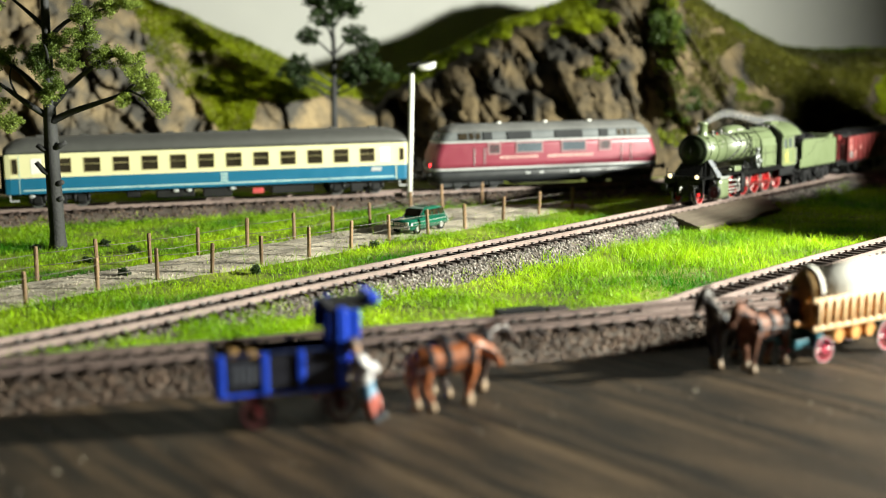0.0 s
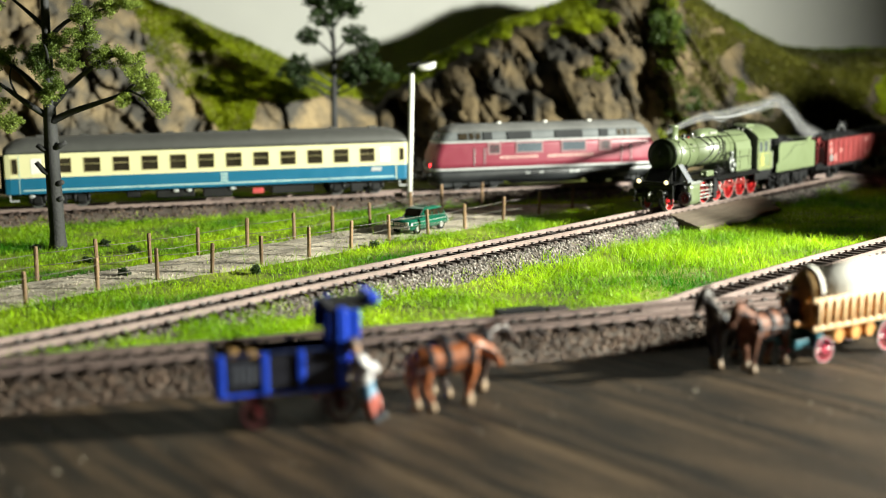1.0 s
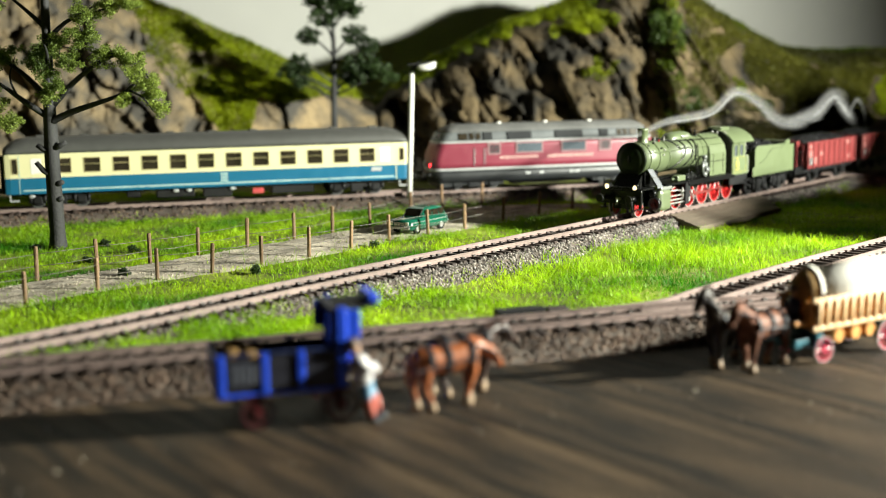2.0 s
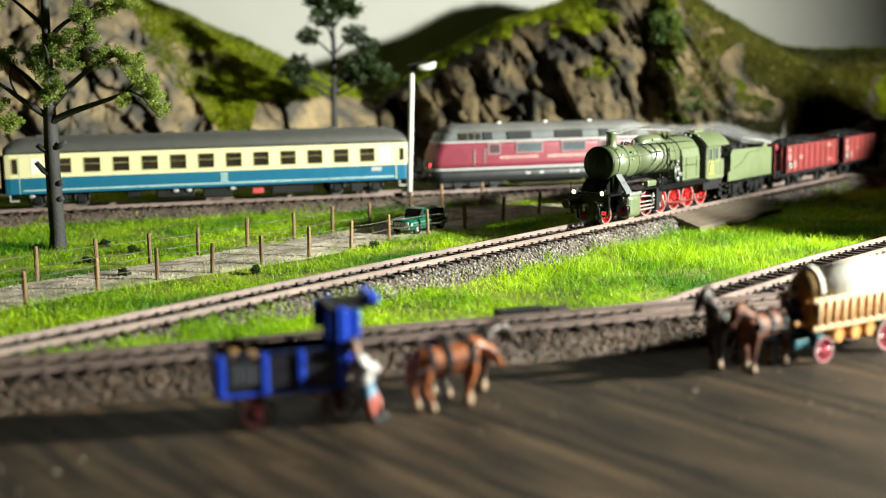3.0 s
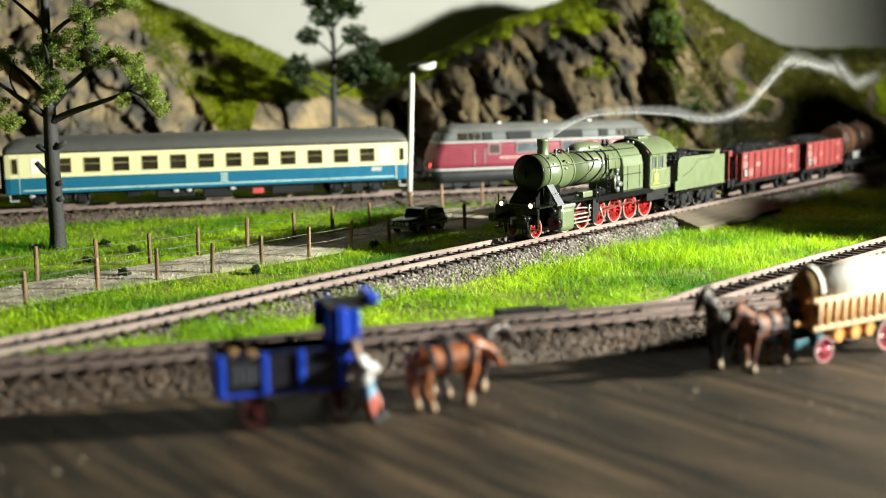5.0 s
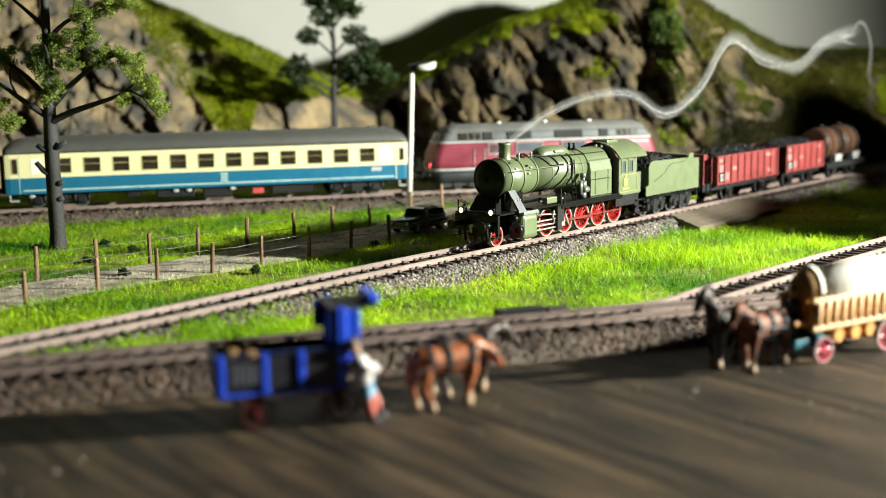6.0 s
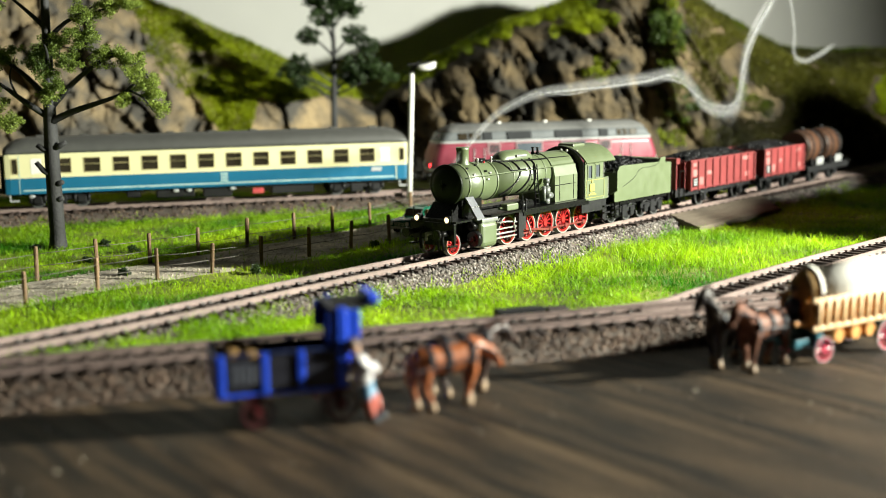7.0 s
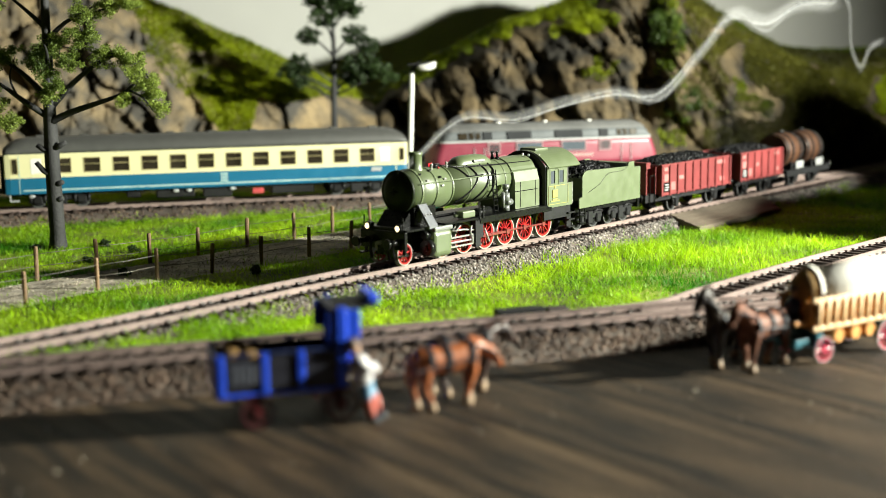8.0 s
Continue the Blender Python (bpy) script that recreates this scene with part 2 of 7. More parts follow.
DOLLS = figure_paint("carter_paint", ((0.0, (0.09, 0.10, 0.12)), (1.6, (0.45, 0.10, 0.07)), (6.0, (0.10, 0.22, 0.34)), (9.6, (0.55, 0.52, 0.52)), (17.0, (0.42, 0.25, 0.17)), (19.4, (0.10, 0.07, 0.06))))
SEATED = figure_paint("driver_paint", ((0.0, (0.03, 0.03, 0.04)), (4.5, (0.10, 0.09, 0.08)), (9.4, (0.02, 0.025, 0.07)), (16.6, (0.35, 0.22, 0.15)), (19.0, (0.08, 0.07, 0.06))))



# ---- plan: the three tracks as centre lines ----
RT = 10.0            # rail top above the ground
MIDC, MIDA = Vector((65.84, 697.38)), radians(49.853)
BACKC, BACKA = Vector((-57.3, 902.0)), radians(16.2)
FRONTC, FRONTA = Vector((24.0, 459.0)), radians(18.5)


def on_line(c, a, s, side=0.0):
    """A point s along a straight track, side to its left."""
    return Vector((c.x + math.cos(a) * s - math.sin(a) * side, c.y + math.sin(a) * s + math.cos(a) * side))


def spline(pts, step=4.0):
    """A smooth plan line through a few points, in even steps."""
    pts = [Vector(p) for p in pts]
    out = []
    for i in range(len(pts) - 1):
        p0, p1, p2, p3 = pts[max(i - 1, 0)], pts[i], pts[i + 1], pts[min(i + 2, len(pts) - 1)]
        n = max(2, int((p2 - p1).length / step))
        for k in range(n):
            t = k / n
            out.append(0.5 * ((2 * p1) + (p2 - p0) * t + (2 * p0 - 5 * p1 + 4 * p2 - p3) * t * t + (3 * p1 - p0 - 3 * p2 + p3) * t ** 3))
    return out + [pts[-1]]


MID_LINE = spline([(-330, 292), (-245, 355), (-170, 420), (-118, 476), on_line(MIDC, MIDA, -200), on_line(MIDC, MIDA, -80), on_line(MIDC, MIDA, 60), on_line(MIDC, MIDA, 300), on_line(MIDC, MIDA, 620), on_line(MIDC, MIDA, 900)])
BACK_LINE = spline([on_line(BACKC, BACKA, s) for s in (-800, -500, -250, 0, 200)] + [(250, 985), (380, 1010), (560, 1010)])
FRONT_LINE = spline([on_line(FRONTC, FRONTA, s) for s in (-600, -300, -100, 60, 200, 400, 700)])
DIV_LINE = spline([on_line(FRONTC, FRONTA, -10), on_line(FRONTC, FRONTA, 30), (92, 487), (114, 512), (146, 548), (199, 605), (253, 661), (330, 742), (480, 900)])


def normals(line):
    out = []
    for i in range(len(line)):
        d = (line[min(i + 1, len(line) - 1)] - line[max(i - 1, 0)]).normalized()
        out.append(Vector((-d.y, d.x)))
    return out


MID_NP, BACK_NP, FRONT_NP, DIV_NP = (np.array([tuple(p) for p in l]) for l in (MID_LINE, BACK_LINE, FRONT_LINE, DIV_LINE))


def dist_np(xy, line):
    d = np.full(len(xy), 1e9)
    for p in line[::2]:
        d = np.minimum(d, (xy[:, 0] - p[0]) ** 2 + (xy[:, 1] - p[1]) ** 2)
    return np.sqrt(d)


FENCE_NEAR = [(-235, 497), (-190, 549), (-166, 581), (-143, 606), (-119, 624), (-97, 648), (-74, 672), (-53, 700), (-32, 728), (-9, 750), (14, 776), (40, 808), (66, 838), (92, 866)]
FENCE_FAR = [(-240, 560), (-203, 605), (-180, 632), (-158, 655), (-137, 680), (-114, 708), (-90, 737), (-69, 762), (-47, 788), (-22, 838), (0, 872), (29, 893)]


# ---- the room and the layout board ----
def room():
    def slab(name, x0, x1, y0, y1, z0, z1, m):
        bm = bm_new()
        box(bm, x0, x1, y0, y1, z0, z1)
        return tagged(part(name, bm, m), kind="structure")
    slab("wall_north", -1700, 1700, 1420, 1520, -850, 1500, WALL)
    # unseen sides and ceiling, blackened to keep fill light low
    slab("wall_south", -1700, 1700, -1400, -1300, -850, 1500, BOUNCEBLACK)
    slab("wall_west", -1800, -1700, -1400, 1520, -850, 1500, BOUNCEBLACK)
    slab("wall_east", 1700, 1800, -1400, 1520, -850, 1500, BOUNCEBLACK)
    slab("ceiling", -1800, 1800, -1400, 1520, 1500, 1600, BOUNCEBLACK)
    slab("floor", -1800, 1800, -1400, 1520, -950, -850, FLOORM)
    slab("layout_base", -1100, 1100, -300, 1418, -850, -31, FLOORM)


def ground():
    nx, ny = 220, 150
    xs, ys = np.linspace(-1100, 1100, nx), np.linspace(300, 1418, ny)
    gx, gy = np.meshgrid(xs, ys)
    gz = np.array([noise.noise((x * 0.02, y * 0.02, 0)) * 0.8 + noise.noise((x * 0.09, y * 0.09, 3)) * 0.4 for x, y in zip(gx.ravel(), gy.ravel())])
    gz = gz - 0.5
    edge = FRONTC.y - 20 + math.tan(FRONTA) * (gx.ravel() - FRONTC.x)
    gz = np.where(gy.ravel() < edge, -8.0, gz)
    v = np.stack([gx.ravel(), gy.ravel(), gz], 1)
    i = np.arange(nx * ny).reshape(ny, nx)
    f = np.stack([i[:-1, :-1], i[:-1, 1:], i[1:, 1:], i[1:, :-1]], -1).reshape(-1, 4)
    raw("ground", v, f, SOIL, kind="structure", label="earthy green scatter base of the model layout", category="ground", smooth=True)


def deck():
    """Dark planks in the foreground, running from far left to near right."""
    base = thing("deck", label="dark weathered wooden plank deck in front of the tracks", category="deck", kind="structure")
    a = radians(-51)
    ux, uy = math.cos(a), math.sin(a)
    w = 46.0
    for k in range(-9, 14):
        bm = bm_new()
        c0 = k * w
        # clip each plank against the edge line of the deck (just in front of the front track)
        def edge(t):
            return FRONTC.y - 26.6 + math.tan(FRONTA) * (t - FRONTC.x)
        ends = []
        for off in (c0 + 0.12, c0 + w - 0.12):
            # points off * n + s * u, n = (-uy, ux)
            px, py = -uy * off, ux * off + 380
            s = (edge(px) - py) / (uy - math.tan(FRONTA) * ux)
            ends.append((px + ux * s, py + uy * s, px + ux * (s + 900), py + uy * (s + 900)))
        (ax, ay, bx, by), (cx, cy, dx, dy) = ends
        ox, oy = -uy * c0, ux * c0 + 380
        quad = [((x - ox) * ux + (y - oy) * uy, -(x - ox) * uy + (y - oy) * ux) for x, y in ((ax, ay), (bx, by), (dx, dy), (cx, cy))]
        lo = [bm.verts.new((x, y, -6)) for x, y in quad]
        hi = [bm.verts.new((x, y, -0.3)) for x, y in quad]
        bm.faces.new(lo)
        bm.faces.new(hi)
        for i in range(4):
            bm.faces.new((lo[i], lo[(i + 1) % 4], hi[(i + 1) % 4], hi[i]))
        bmesh.ops.bevel(bm, geom=bm.edges[:], offset=0.15, segments=1, affect="EDGES")
        ob = part("plank", bm, DECK, base)
        ob.matrix_basis = mm(ox, oy, random.uniform(-0.1, 0.05), -51)
    rng = np.random.default_rng(77)
    n = 110
    cx = rng.uniform(-150, 190, n)
    cy = rng.uniform(260, 420, n)
    ok = cy < FRONTC.y - 42 + math.tan(FRONTA) * (cx - FRONTC.x)
    stones("wood_crumbs", np.column_stack([cx, cy, np.full(n, -0.1)])[ok], rng.uniform(0.25, 0.7, ok.sum()), SAND, base)
    slab = bm_new()
    box(slab, -1100, 1100, -300, 470, -30, -8.2)
    tagged(part("deck_base", slab, DECK, base))


RAIL_PROFILE = [(-1.0, 7.6), (1.0, 7.6), (1.0, 7.9), (0.3, 8.2), (0.3, 9.3), (0.5, 9.5), (0.6, 9.9), (0.45, 10.0), (-0.45, 10.0), (-0.6, 9.9), (-0.6, 9.5), (-0.3, 9.3), (-0.3, 8.2), (-1.0, 7.9)]


def rail_mesh(line, off):
    bm = bm_new()
    secs = []
    for p, n in zip(line, normals(line)):
        secs.append([(p.x + n.x * (off + u), p.y + n.y * (off + u), z) for u, z in RAIL_PROFILE])
    loft(bm, secs, smooth=False)
    return bm


def sleeper_mesh():
    bm = bm_new()
    rbox(bm, -1.45, 1.45, -15, 15, 4.6, 7.6, 0.3, 1)
    for y in (-8.25, 8.25):          # chairs that hold the rails
        box(bm, -1.1, 1.1, y - 2.0, y + 2.0, 7.6, 8.3, 0.25)
    return bm


STONE_OCT = np.array([(1, 0, 0), (-1, 0, 0), (0, 1, 0), (0, -1, 0), (0, 0, 1), (0, 0, -1)], float)
OCT_F = np.array([(0, 2, 4), (2, 1, 4), (1, 3, 4), (3, 0, 4), (2, 0, 5), (1, 2, 5), (3, 1, 5), (0, 3, 5)])


def stones(name, places, size, material, parent, label=""):
    """Many small broken stones, each an uneven eight-sided lump."""
    n = len(places)
    rng = np.random.default_rng(n)
    v = STONE_OCT[None] * rng.uniform(0.55, 1.15, (n, 6, 1)) * np.asarray(size).reshape(-1, 1, 1)
    ang = rng.uniform(0, 6.28, n)
    c, s = np.cos(ang), np.sin(ang)
    x = v[:, :, 0] * c[:, None] - v[:, :, 1] * s[:, None]
    y = v[:, :, 0] * s[:, None] + v[:, :, 1] * c[:, None]
    tilt = rng.uniform(-0.7, 0.7, n)
    ct, st = np.cos(tilt)[:, None], np.sin(tilt)[:, None]
    v = np.stack([x, y * ct - v[:, :, 2] * st, y * st + v[:, :, 2] * ct], -1) + np.asarray(places)[:, None, :]
    f = OCT_F[None] + 6 * np.arange(n)[:, None, None]
    return raw(name, v.reshape(-1, 3), f.reshape(-1, 3), material, parent, label=label, kind="stuff")


def track(label, line, s0, s1, stone_n, spacing=7.2, rails=True, stone=None, overgrown=None):
    base = thing("railway_track", label=label, category="railway track", group="tracks of the layout")
    ns = normals(line)
    prof = [(-26, -0.8), (-18, 5.4), (-14, 6.2), (14, 6.2), (18, 5.4), (26, -0.8)]
    vs, fs = [], []
    for p, n in zip(line, ns):
        for o, z in prof:
            vs.append((p.x + n.x * o, p.y + n.y * o, z))
    k = len(prof)
    for i in range(len(line) - 1):
        for j in range(k - 1):
            fs.append((i * k + j, (i + 1) * k + j, (i + 1) * k + j + 1, i * k + j + 1))
    raw("ballast_bed", vs, fs, BEDM, base)
    # stones over bed and slopes
    rng = np.random.default_rng(stone_n + 7)
    arr = np.array([tuple(p) for p in line])
    nrm = np.array([tuple(n) for n in ns])
    i = rng.integers(s0, min(s1, len(line) - 1), stone_n)
    t = rng.random(stone_n)
    p = arr[i] * (1 - t)[:, None] + arr[np.minimum(i + 1, len(line) - 1)] * t[:, None]
    o = np.clip(rng.normal(0, 1, stone_n) * 5 + np.where(rng.random(stone_n) < 0.62, -20, np.where(rng.random(stone_n) < 0.6, 20, 0)), -27, 27)
    z = np.interp(o, [q[0] for q in prof], [q[1] for q in prof])
    pl = np.column_stack([p + nrm[i] * o[:, None], z + 0.15])
    if overgrown:      # turf has buried the stones of the near slope at this end
        pl = pl[~((o < -15) & (rng.random(stone_n) < np.interp(pl[:, 0], overgrown, [0.93, 0.0])))]
    stones("ballast", pl, rng.uniform(0.55, 1.25, len(pl)), stone or STONE, base)
    if rails:
        part("rail", rail_mesh(line, -8.25), RAILM, base)
        part("rail", rail_mesh(line, 8.25), RAILM, base)
    # sleepers
    first, travelled, count = None, 0.0, 0
    for a, b, n in zip(line[s0:s1], line[s0 + 1:s1 + 1], ns[s0:s1]):
        travelled += (b - a).length
        if travelled >= spacing and count < 300:
            travelled -= spacing
            count += 1
            m = mm(a.x, a.y, random.uniform(-0.1, 0.1), math.degrees(math.atan2(-n.x, n.y)) + random.uniform(-0.6, 0.6))
            if first is None:
                first = part("sleeper", sleeper_mesh(), SLEEPER, base)
                first.matrix_basis = m
            else:
                again(first, base, m)
    return base


def tracks():
    track("brown railed model track on grey ballast through the meadow", MID_LINE, 20, 240, 15000, overgrown=(-100, -30))
    track("far model track on brown ballast below the rocky hill", BACK_LINE, 70, 330, 7000, stone=BROWNSTONE)
    t = track("near model track on grey ballast beside the wooden deck", FRONT_LINE, 90, 240, 11000, stone=BROWNSTONE)
    # turnout: guard rails, frog and the point machine beside the track
    for s0, s1, off in ((70, 118, -5.6), (60, 92, 5.8)):
        line = [on_line(FRONTC, FRONTA, s0 + (s1 - s0) * k / 8) for k in range(9)]
        part("guard_rail", rail_mesh(line, off), RAILM, t, "bright worn guard rail")
    p = on_line(FRONTC, FRONTA, 12, 17)
    for dx, L, h, m, nm in ((0, 20, 3.0, UNDER, "point_machine"), (16, 9, 2.2, SLEEPER, "point_box")):
        bm = bm_new()
        rbox(bm, dx - L / 2, dx + L / 2, -2.6, 2.6, 5.4, 7.6 + h, 0.5, 2)
        o = part(nm, bm, m, t)
        o.matrix_basis = mm(p.x, p.y, 0, math.degrees(FRONTA))
    track("branch track curving away from a turnout", DIV_LINE, 14, 120, 4500, stone=BROWNSTONE)


def slab_relief(x, z, seed, wide, tall):
    """Broken rock slabs: leaning flat facets with steps between them, about 1 deep."""
    x = x + 0.45 * z
    q = Vector((x / wide + seed, z / tall + 0.25 * x / wide, seed))
    q += 0.22 * Vector((noise.noise((x * 0.05, z * 0.04, seed)), noise.noise((x * 0.05, z * 0.04, seed + 5)), 0))
    dist, cells = noise.voronoi(q)
    c = cells[0]
    r1, r2 = (math.sin(c.x * 12.9 + c.y * 78.2) * 43758.5) % 1.0, (math.sin(c.x * 39.3 + c.y * 11.1) * 24634.6) % 1.0
    step = (r1 - 0.5) * 1.3 + (r2 - 0.25) * 1.5 * (q.x - c.x) + (r1 - 0.6) * 0.8 * (q.y - c.y)
    gap = min(1.0, (dist[1] - dist[0]) * 6.0)
    return step + 0.35 * (1 - gap)


def hill(name, label, base_pts, top_fn, depth, rock, seed, calm, hollow):
    """A rock-faced hill: a sheet that climbs from its foot, broken into leaning slabs.
    calm(x, z): how smooth the slope is there, 0 to 1. hollow(x, z): how far it lies back."""
    nu, nv = 520, 130
    vs = []
    line = spline(base_pts, 3.0)
    idx = np.linspace(0, len(line) - 1, nu)
    for a in idx:
        i0 = min(int(a), len(line) - 2)
        p = line[i0].lerp(line[i0 + 1], a - i0)
        h = top_fn(p.x)
        for j in range(nv):
            v = j / (nv - 1)
            rise = min(1, v / 0.62)
            z = h * (rise ** 0.85) * (1 - 0.25 * max(0, (v - 0.62) / 0.38))
            y = p.y + depth * (0.30 * rise ** 1.6 + 0.70 * max(0, (v - 0.5) / 0.5) ** 1.1)
            x = p.x
            crest = min(1, max(0.0, (v - 0.44) / 0.14))
            k = min(1, v * 6) * (1 - 0.88 * crest) * (1 - 0.85 * calm(x, z))
            big = noise.noise((x * 0.010 + seed * 2, z * 0.006, 4))
            fine = noise.fractal((x * 0.07, z * 0.05, seed), 1.0, 2.0, 4)
            y += k * (15 * slab_relief(x, z, seed, 36, 66) + 6 * slab_relief(x, z, seed + 3, 14, 26) + 7 * fine) + min(1, v * 4) * (1 - crest) * (26 * big + hollow(x, z))
            x += k * 5 * noise.noise((x * 0.03, z * 0.03, seed + 9))
            z += min(1, v * 5) * 2.6 * noise.fractal((x * 0.035, y * 0.035, seed + 4), 1.0, 2.0, 4)
            vs.append((x, y, z - 1.0))
    i = np.arange(nu * nv).reshape(nu, nv)
    f = np.stack([i[:-1, :-1], i[1:, :-1], i[1:, 1:], i[:-1, 1:]], -1).reshape(-1, 4)
    ob = raw(name, vs, f, rock, kind="structure", label=label, category="hill", smooth=False)
    return ob, np.array(vs).reshape(nu, nv, 3)


def tufts(name, pts, nrm, length, material, label, width=0.5, lean=0.5, parent=None, seed=1):
    """Grass blades: bent blades of two triangles each."""
    n = len(pts)
    rng = np.random.default_rng(seed)
    ang = rng.uniform(0, 2 * np.pi, n)
    side = np.stack([np.cos(ang), np.sin(ang), np.zeros(n)], 1)
    L = np.asarray(length)[:, None] * np.ones((n, 1))
    fall = rng.normal(0, lean, (n, 3)) * np.array([1, 1, 0.2])
    up = nrm + fall * 0.5
    mid = pts + L * 0.55 * up
    tip = pts + L * (up * 0.9 + fall * 0.45)
    w = width * rng.uniform(0.6, 1.3, (n, 1))
    v = np.stack([pts - side * w * 0.5, pts + side * w * 0.5, mid + side * w * 0.35, mid - side * w * 0.35, tip], 1)
    k = 5 * np.arange(n)[:, None]
    f = np.concatenate([k + np.array([[0, 1, 2]]), k + np.array([[0, 2, 3]]), k + np.array([[3, 2, 4]])], 0)
    return raw(name, v.reshape(-1, 3), f, material, parent, label=label, kind="stuff", category="grass")


def path_mask(xy):
    """Inside the sandy path between the two fences."""
    fy = np.interp(xy[:, 0], [p[0] for p in FENCE_NEAR], [p[1] for p in FENCE_NEAR])
    gy = np.interp(xy[:, 0], [p[0] for p in FENCE_FAR], [p[1] for p in FENCE_FAR])
    return fy, gy


def meadow():
    rng = np.random.default_rng(3)
    n = 430000
    xy = np.stack([rng.uniform(-420, 420, n), rng.uniform(395, 1000, n)], 1)
    # keep what can lie in view, with a margin
    keep = (np.abs(xy[:, 0]) < xy[:, 1] * 0.43 + 30)
    dm, df = dist_np(xy, MID_NP), dist_np(xy, FRONT_NP)
    d = np.minimum(np.minimum(dm, dist_np(xy, BACK_NP)), np.minimum(df, dist_np(xy, DIV_NP)))
    # turf creeps up the ballast beside the near end of the middle track and behind the front track
    near_mid = xy[:, 1] < np.interp(xy[:, 0], MID_NP[:, 0], MID_NP[:, 1])
    creep = np.where(near_mid & (dm < 30), np.interp(xy[:, 0], [-95, -20], [8.5, 0.0]), 0.0)
    creep = np.maximum(creep, np.where((df < 30) & (xy[:, 0] < 40), 7.0, 0.0))
    ragged = np.array([noise.noise((x * 0.05, y * 0.05, 7)) for x, y in xy]) * 5
    keep &= d > 22.5 + ragged - creep
    fy, gy = path_mask(xy)
    onpath = (xy[:, 1] > fy + 4 + ragged) & (xy[:, 1] < gy - 3 + ragged) & (xy[:, 0] < 110)
    keep &= ~(onpath & (rng.random(n) < 0.97))
    bare = np.array([noise.noise((x * 0.03, y * 0.03, 21)) for x, y in xy])
    keep &= ~((bare > 0.12) & (rng.random(n) < 0.62))
    front_edge = FRONTC.y + math.tan(FRONTA) * (xy[:, 0] - FRONTC.x)
    keep &= xy[:, 1] > front_edge
    xy, ragged, d = xy[keep], ragged[keep], d[keep]
    pts = np.column_stack([xy, np.interp(d, [13, 18, 26], [6.0, 5.2, -0.6])])
    patch = np.array([noise.noise((x * 0.012, y * 0.012, 2)) for x, y in xy])
    L = (1.2 + 3.6 * rng.random(len(xy)) ** 2.0) * (1 + 0.6 * patch)
    tall = np.clip(1 - np.hypot(xy[:, 0] - 140, (xy[:, 1] - 655) * 0.8) / 110, 0, 1)
    L *= 1 + 0.9 * tall * rng.random(len(xy))
    L *= np.where(d < 24, 1.3, 1.0)
    # thick turf that has grown over the ballast slopes
    more = []
    for line, side, x0, x1, inner, m in ((MID_LINE, -1, -330, -25, 14.5, 26000), (FRONT_LINE, 1, -330, 40, 17.0, 17000)):
        nr = normals(line)
        ids = [i for i, p in enumerate(line) if x0 < p.x < x1]
        pick = rng.choice(ids, m)
        o = inner + (32 - inner) * rng.random(m)
        base = np.array([(line[i].x, line[i].y) for i in pick]) + rng.uniform(-2.5, 2.5, (m, 2))
        q = base + np.array([(nr[i].x, nr[i].y) for i in pick]) * (side * o)[:, None]
        rag = np.array([noise.noise((x * 0.06, y * 0.06, 31)) for x, y in q])
        fade = np.interp(q[:, 0], [x1 - 75, x1], [0.0, 12.0]) if side < 0 else 0.0
        ok = o > inner + 4 + 6 * rag + fade
        more.append(np.column_stack([q, np.interp(o, [14, 18, 26], [6.2, 5.4, -0.5])])[ok])
    more = np.concatenate(more)
    pts = np.concatenate([pts, more])
    L = np.concatenate([L, rng.uniform(1.6, 4.0, len(more))])
    tufts("grass", pts, np.array([[0, 0, 1.0]]), L, GRASS, "bright green static grass of the meadow", width=0.40, lean=0.85, seed=5)


def sand_path():
    vs, fs = [], []
    k = 0
    xs = np.linspace(-300, 105, 90)
    nv = 14
    fy = np.interp(xs, [p[0] for p in FENCE_NEAR], [p[1] for p in FENCE_NEAR])
    gy = np.interp(xs, [p[0] for p in FENCE_FAR], [p[1] for p in FENCE_FAR])
    fy[xs < -235] -= (-235 - xs[xs < -235]) * 1.15
    gy[xs < -240] -= (-240 - xs[xs < -240]) * 1.15
    for x, a, b in zip(xs, fy, gy):
        for j in range(nv):
            t = j / (nv - 1)
            y = a - 4 + (b - a + 8) * t
            vs.append((x, y, 0.75 + 0.5 * noise.noise((x * 0.1, y * 0.1, 1)) - (0.9 if j in (0, nv - 1) else 0)))
    i = np.arange(90 * nv).reshape(90, nv)
    f = np.stack([i[:-1, :-1], i[1:, :-1], i[1:, 1:], i[:-1, 1:]], -1).reshape(-1, 4)
    raw("sand_path", vs, f, SAND, kind="structure", label="pale sandy farm path between two wire fences", category="path", smooth=True)
    rng = np.random.default_rng(8)
    n = 5000
    t = rng.integers(0, 89, n)
    yy = fy[t] + (gy[t] - fy[t]) * rng.random(n)
    stones("path_gravel", np.column_stack([xs[t] + rng.uniform(-3, 3, n), yy, np.full(n, 0.9)]), rng.uniform(0.2, 0.62, n), SAND, None, "fine loose grit on the sandy path")


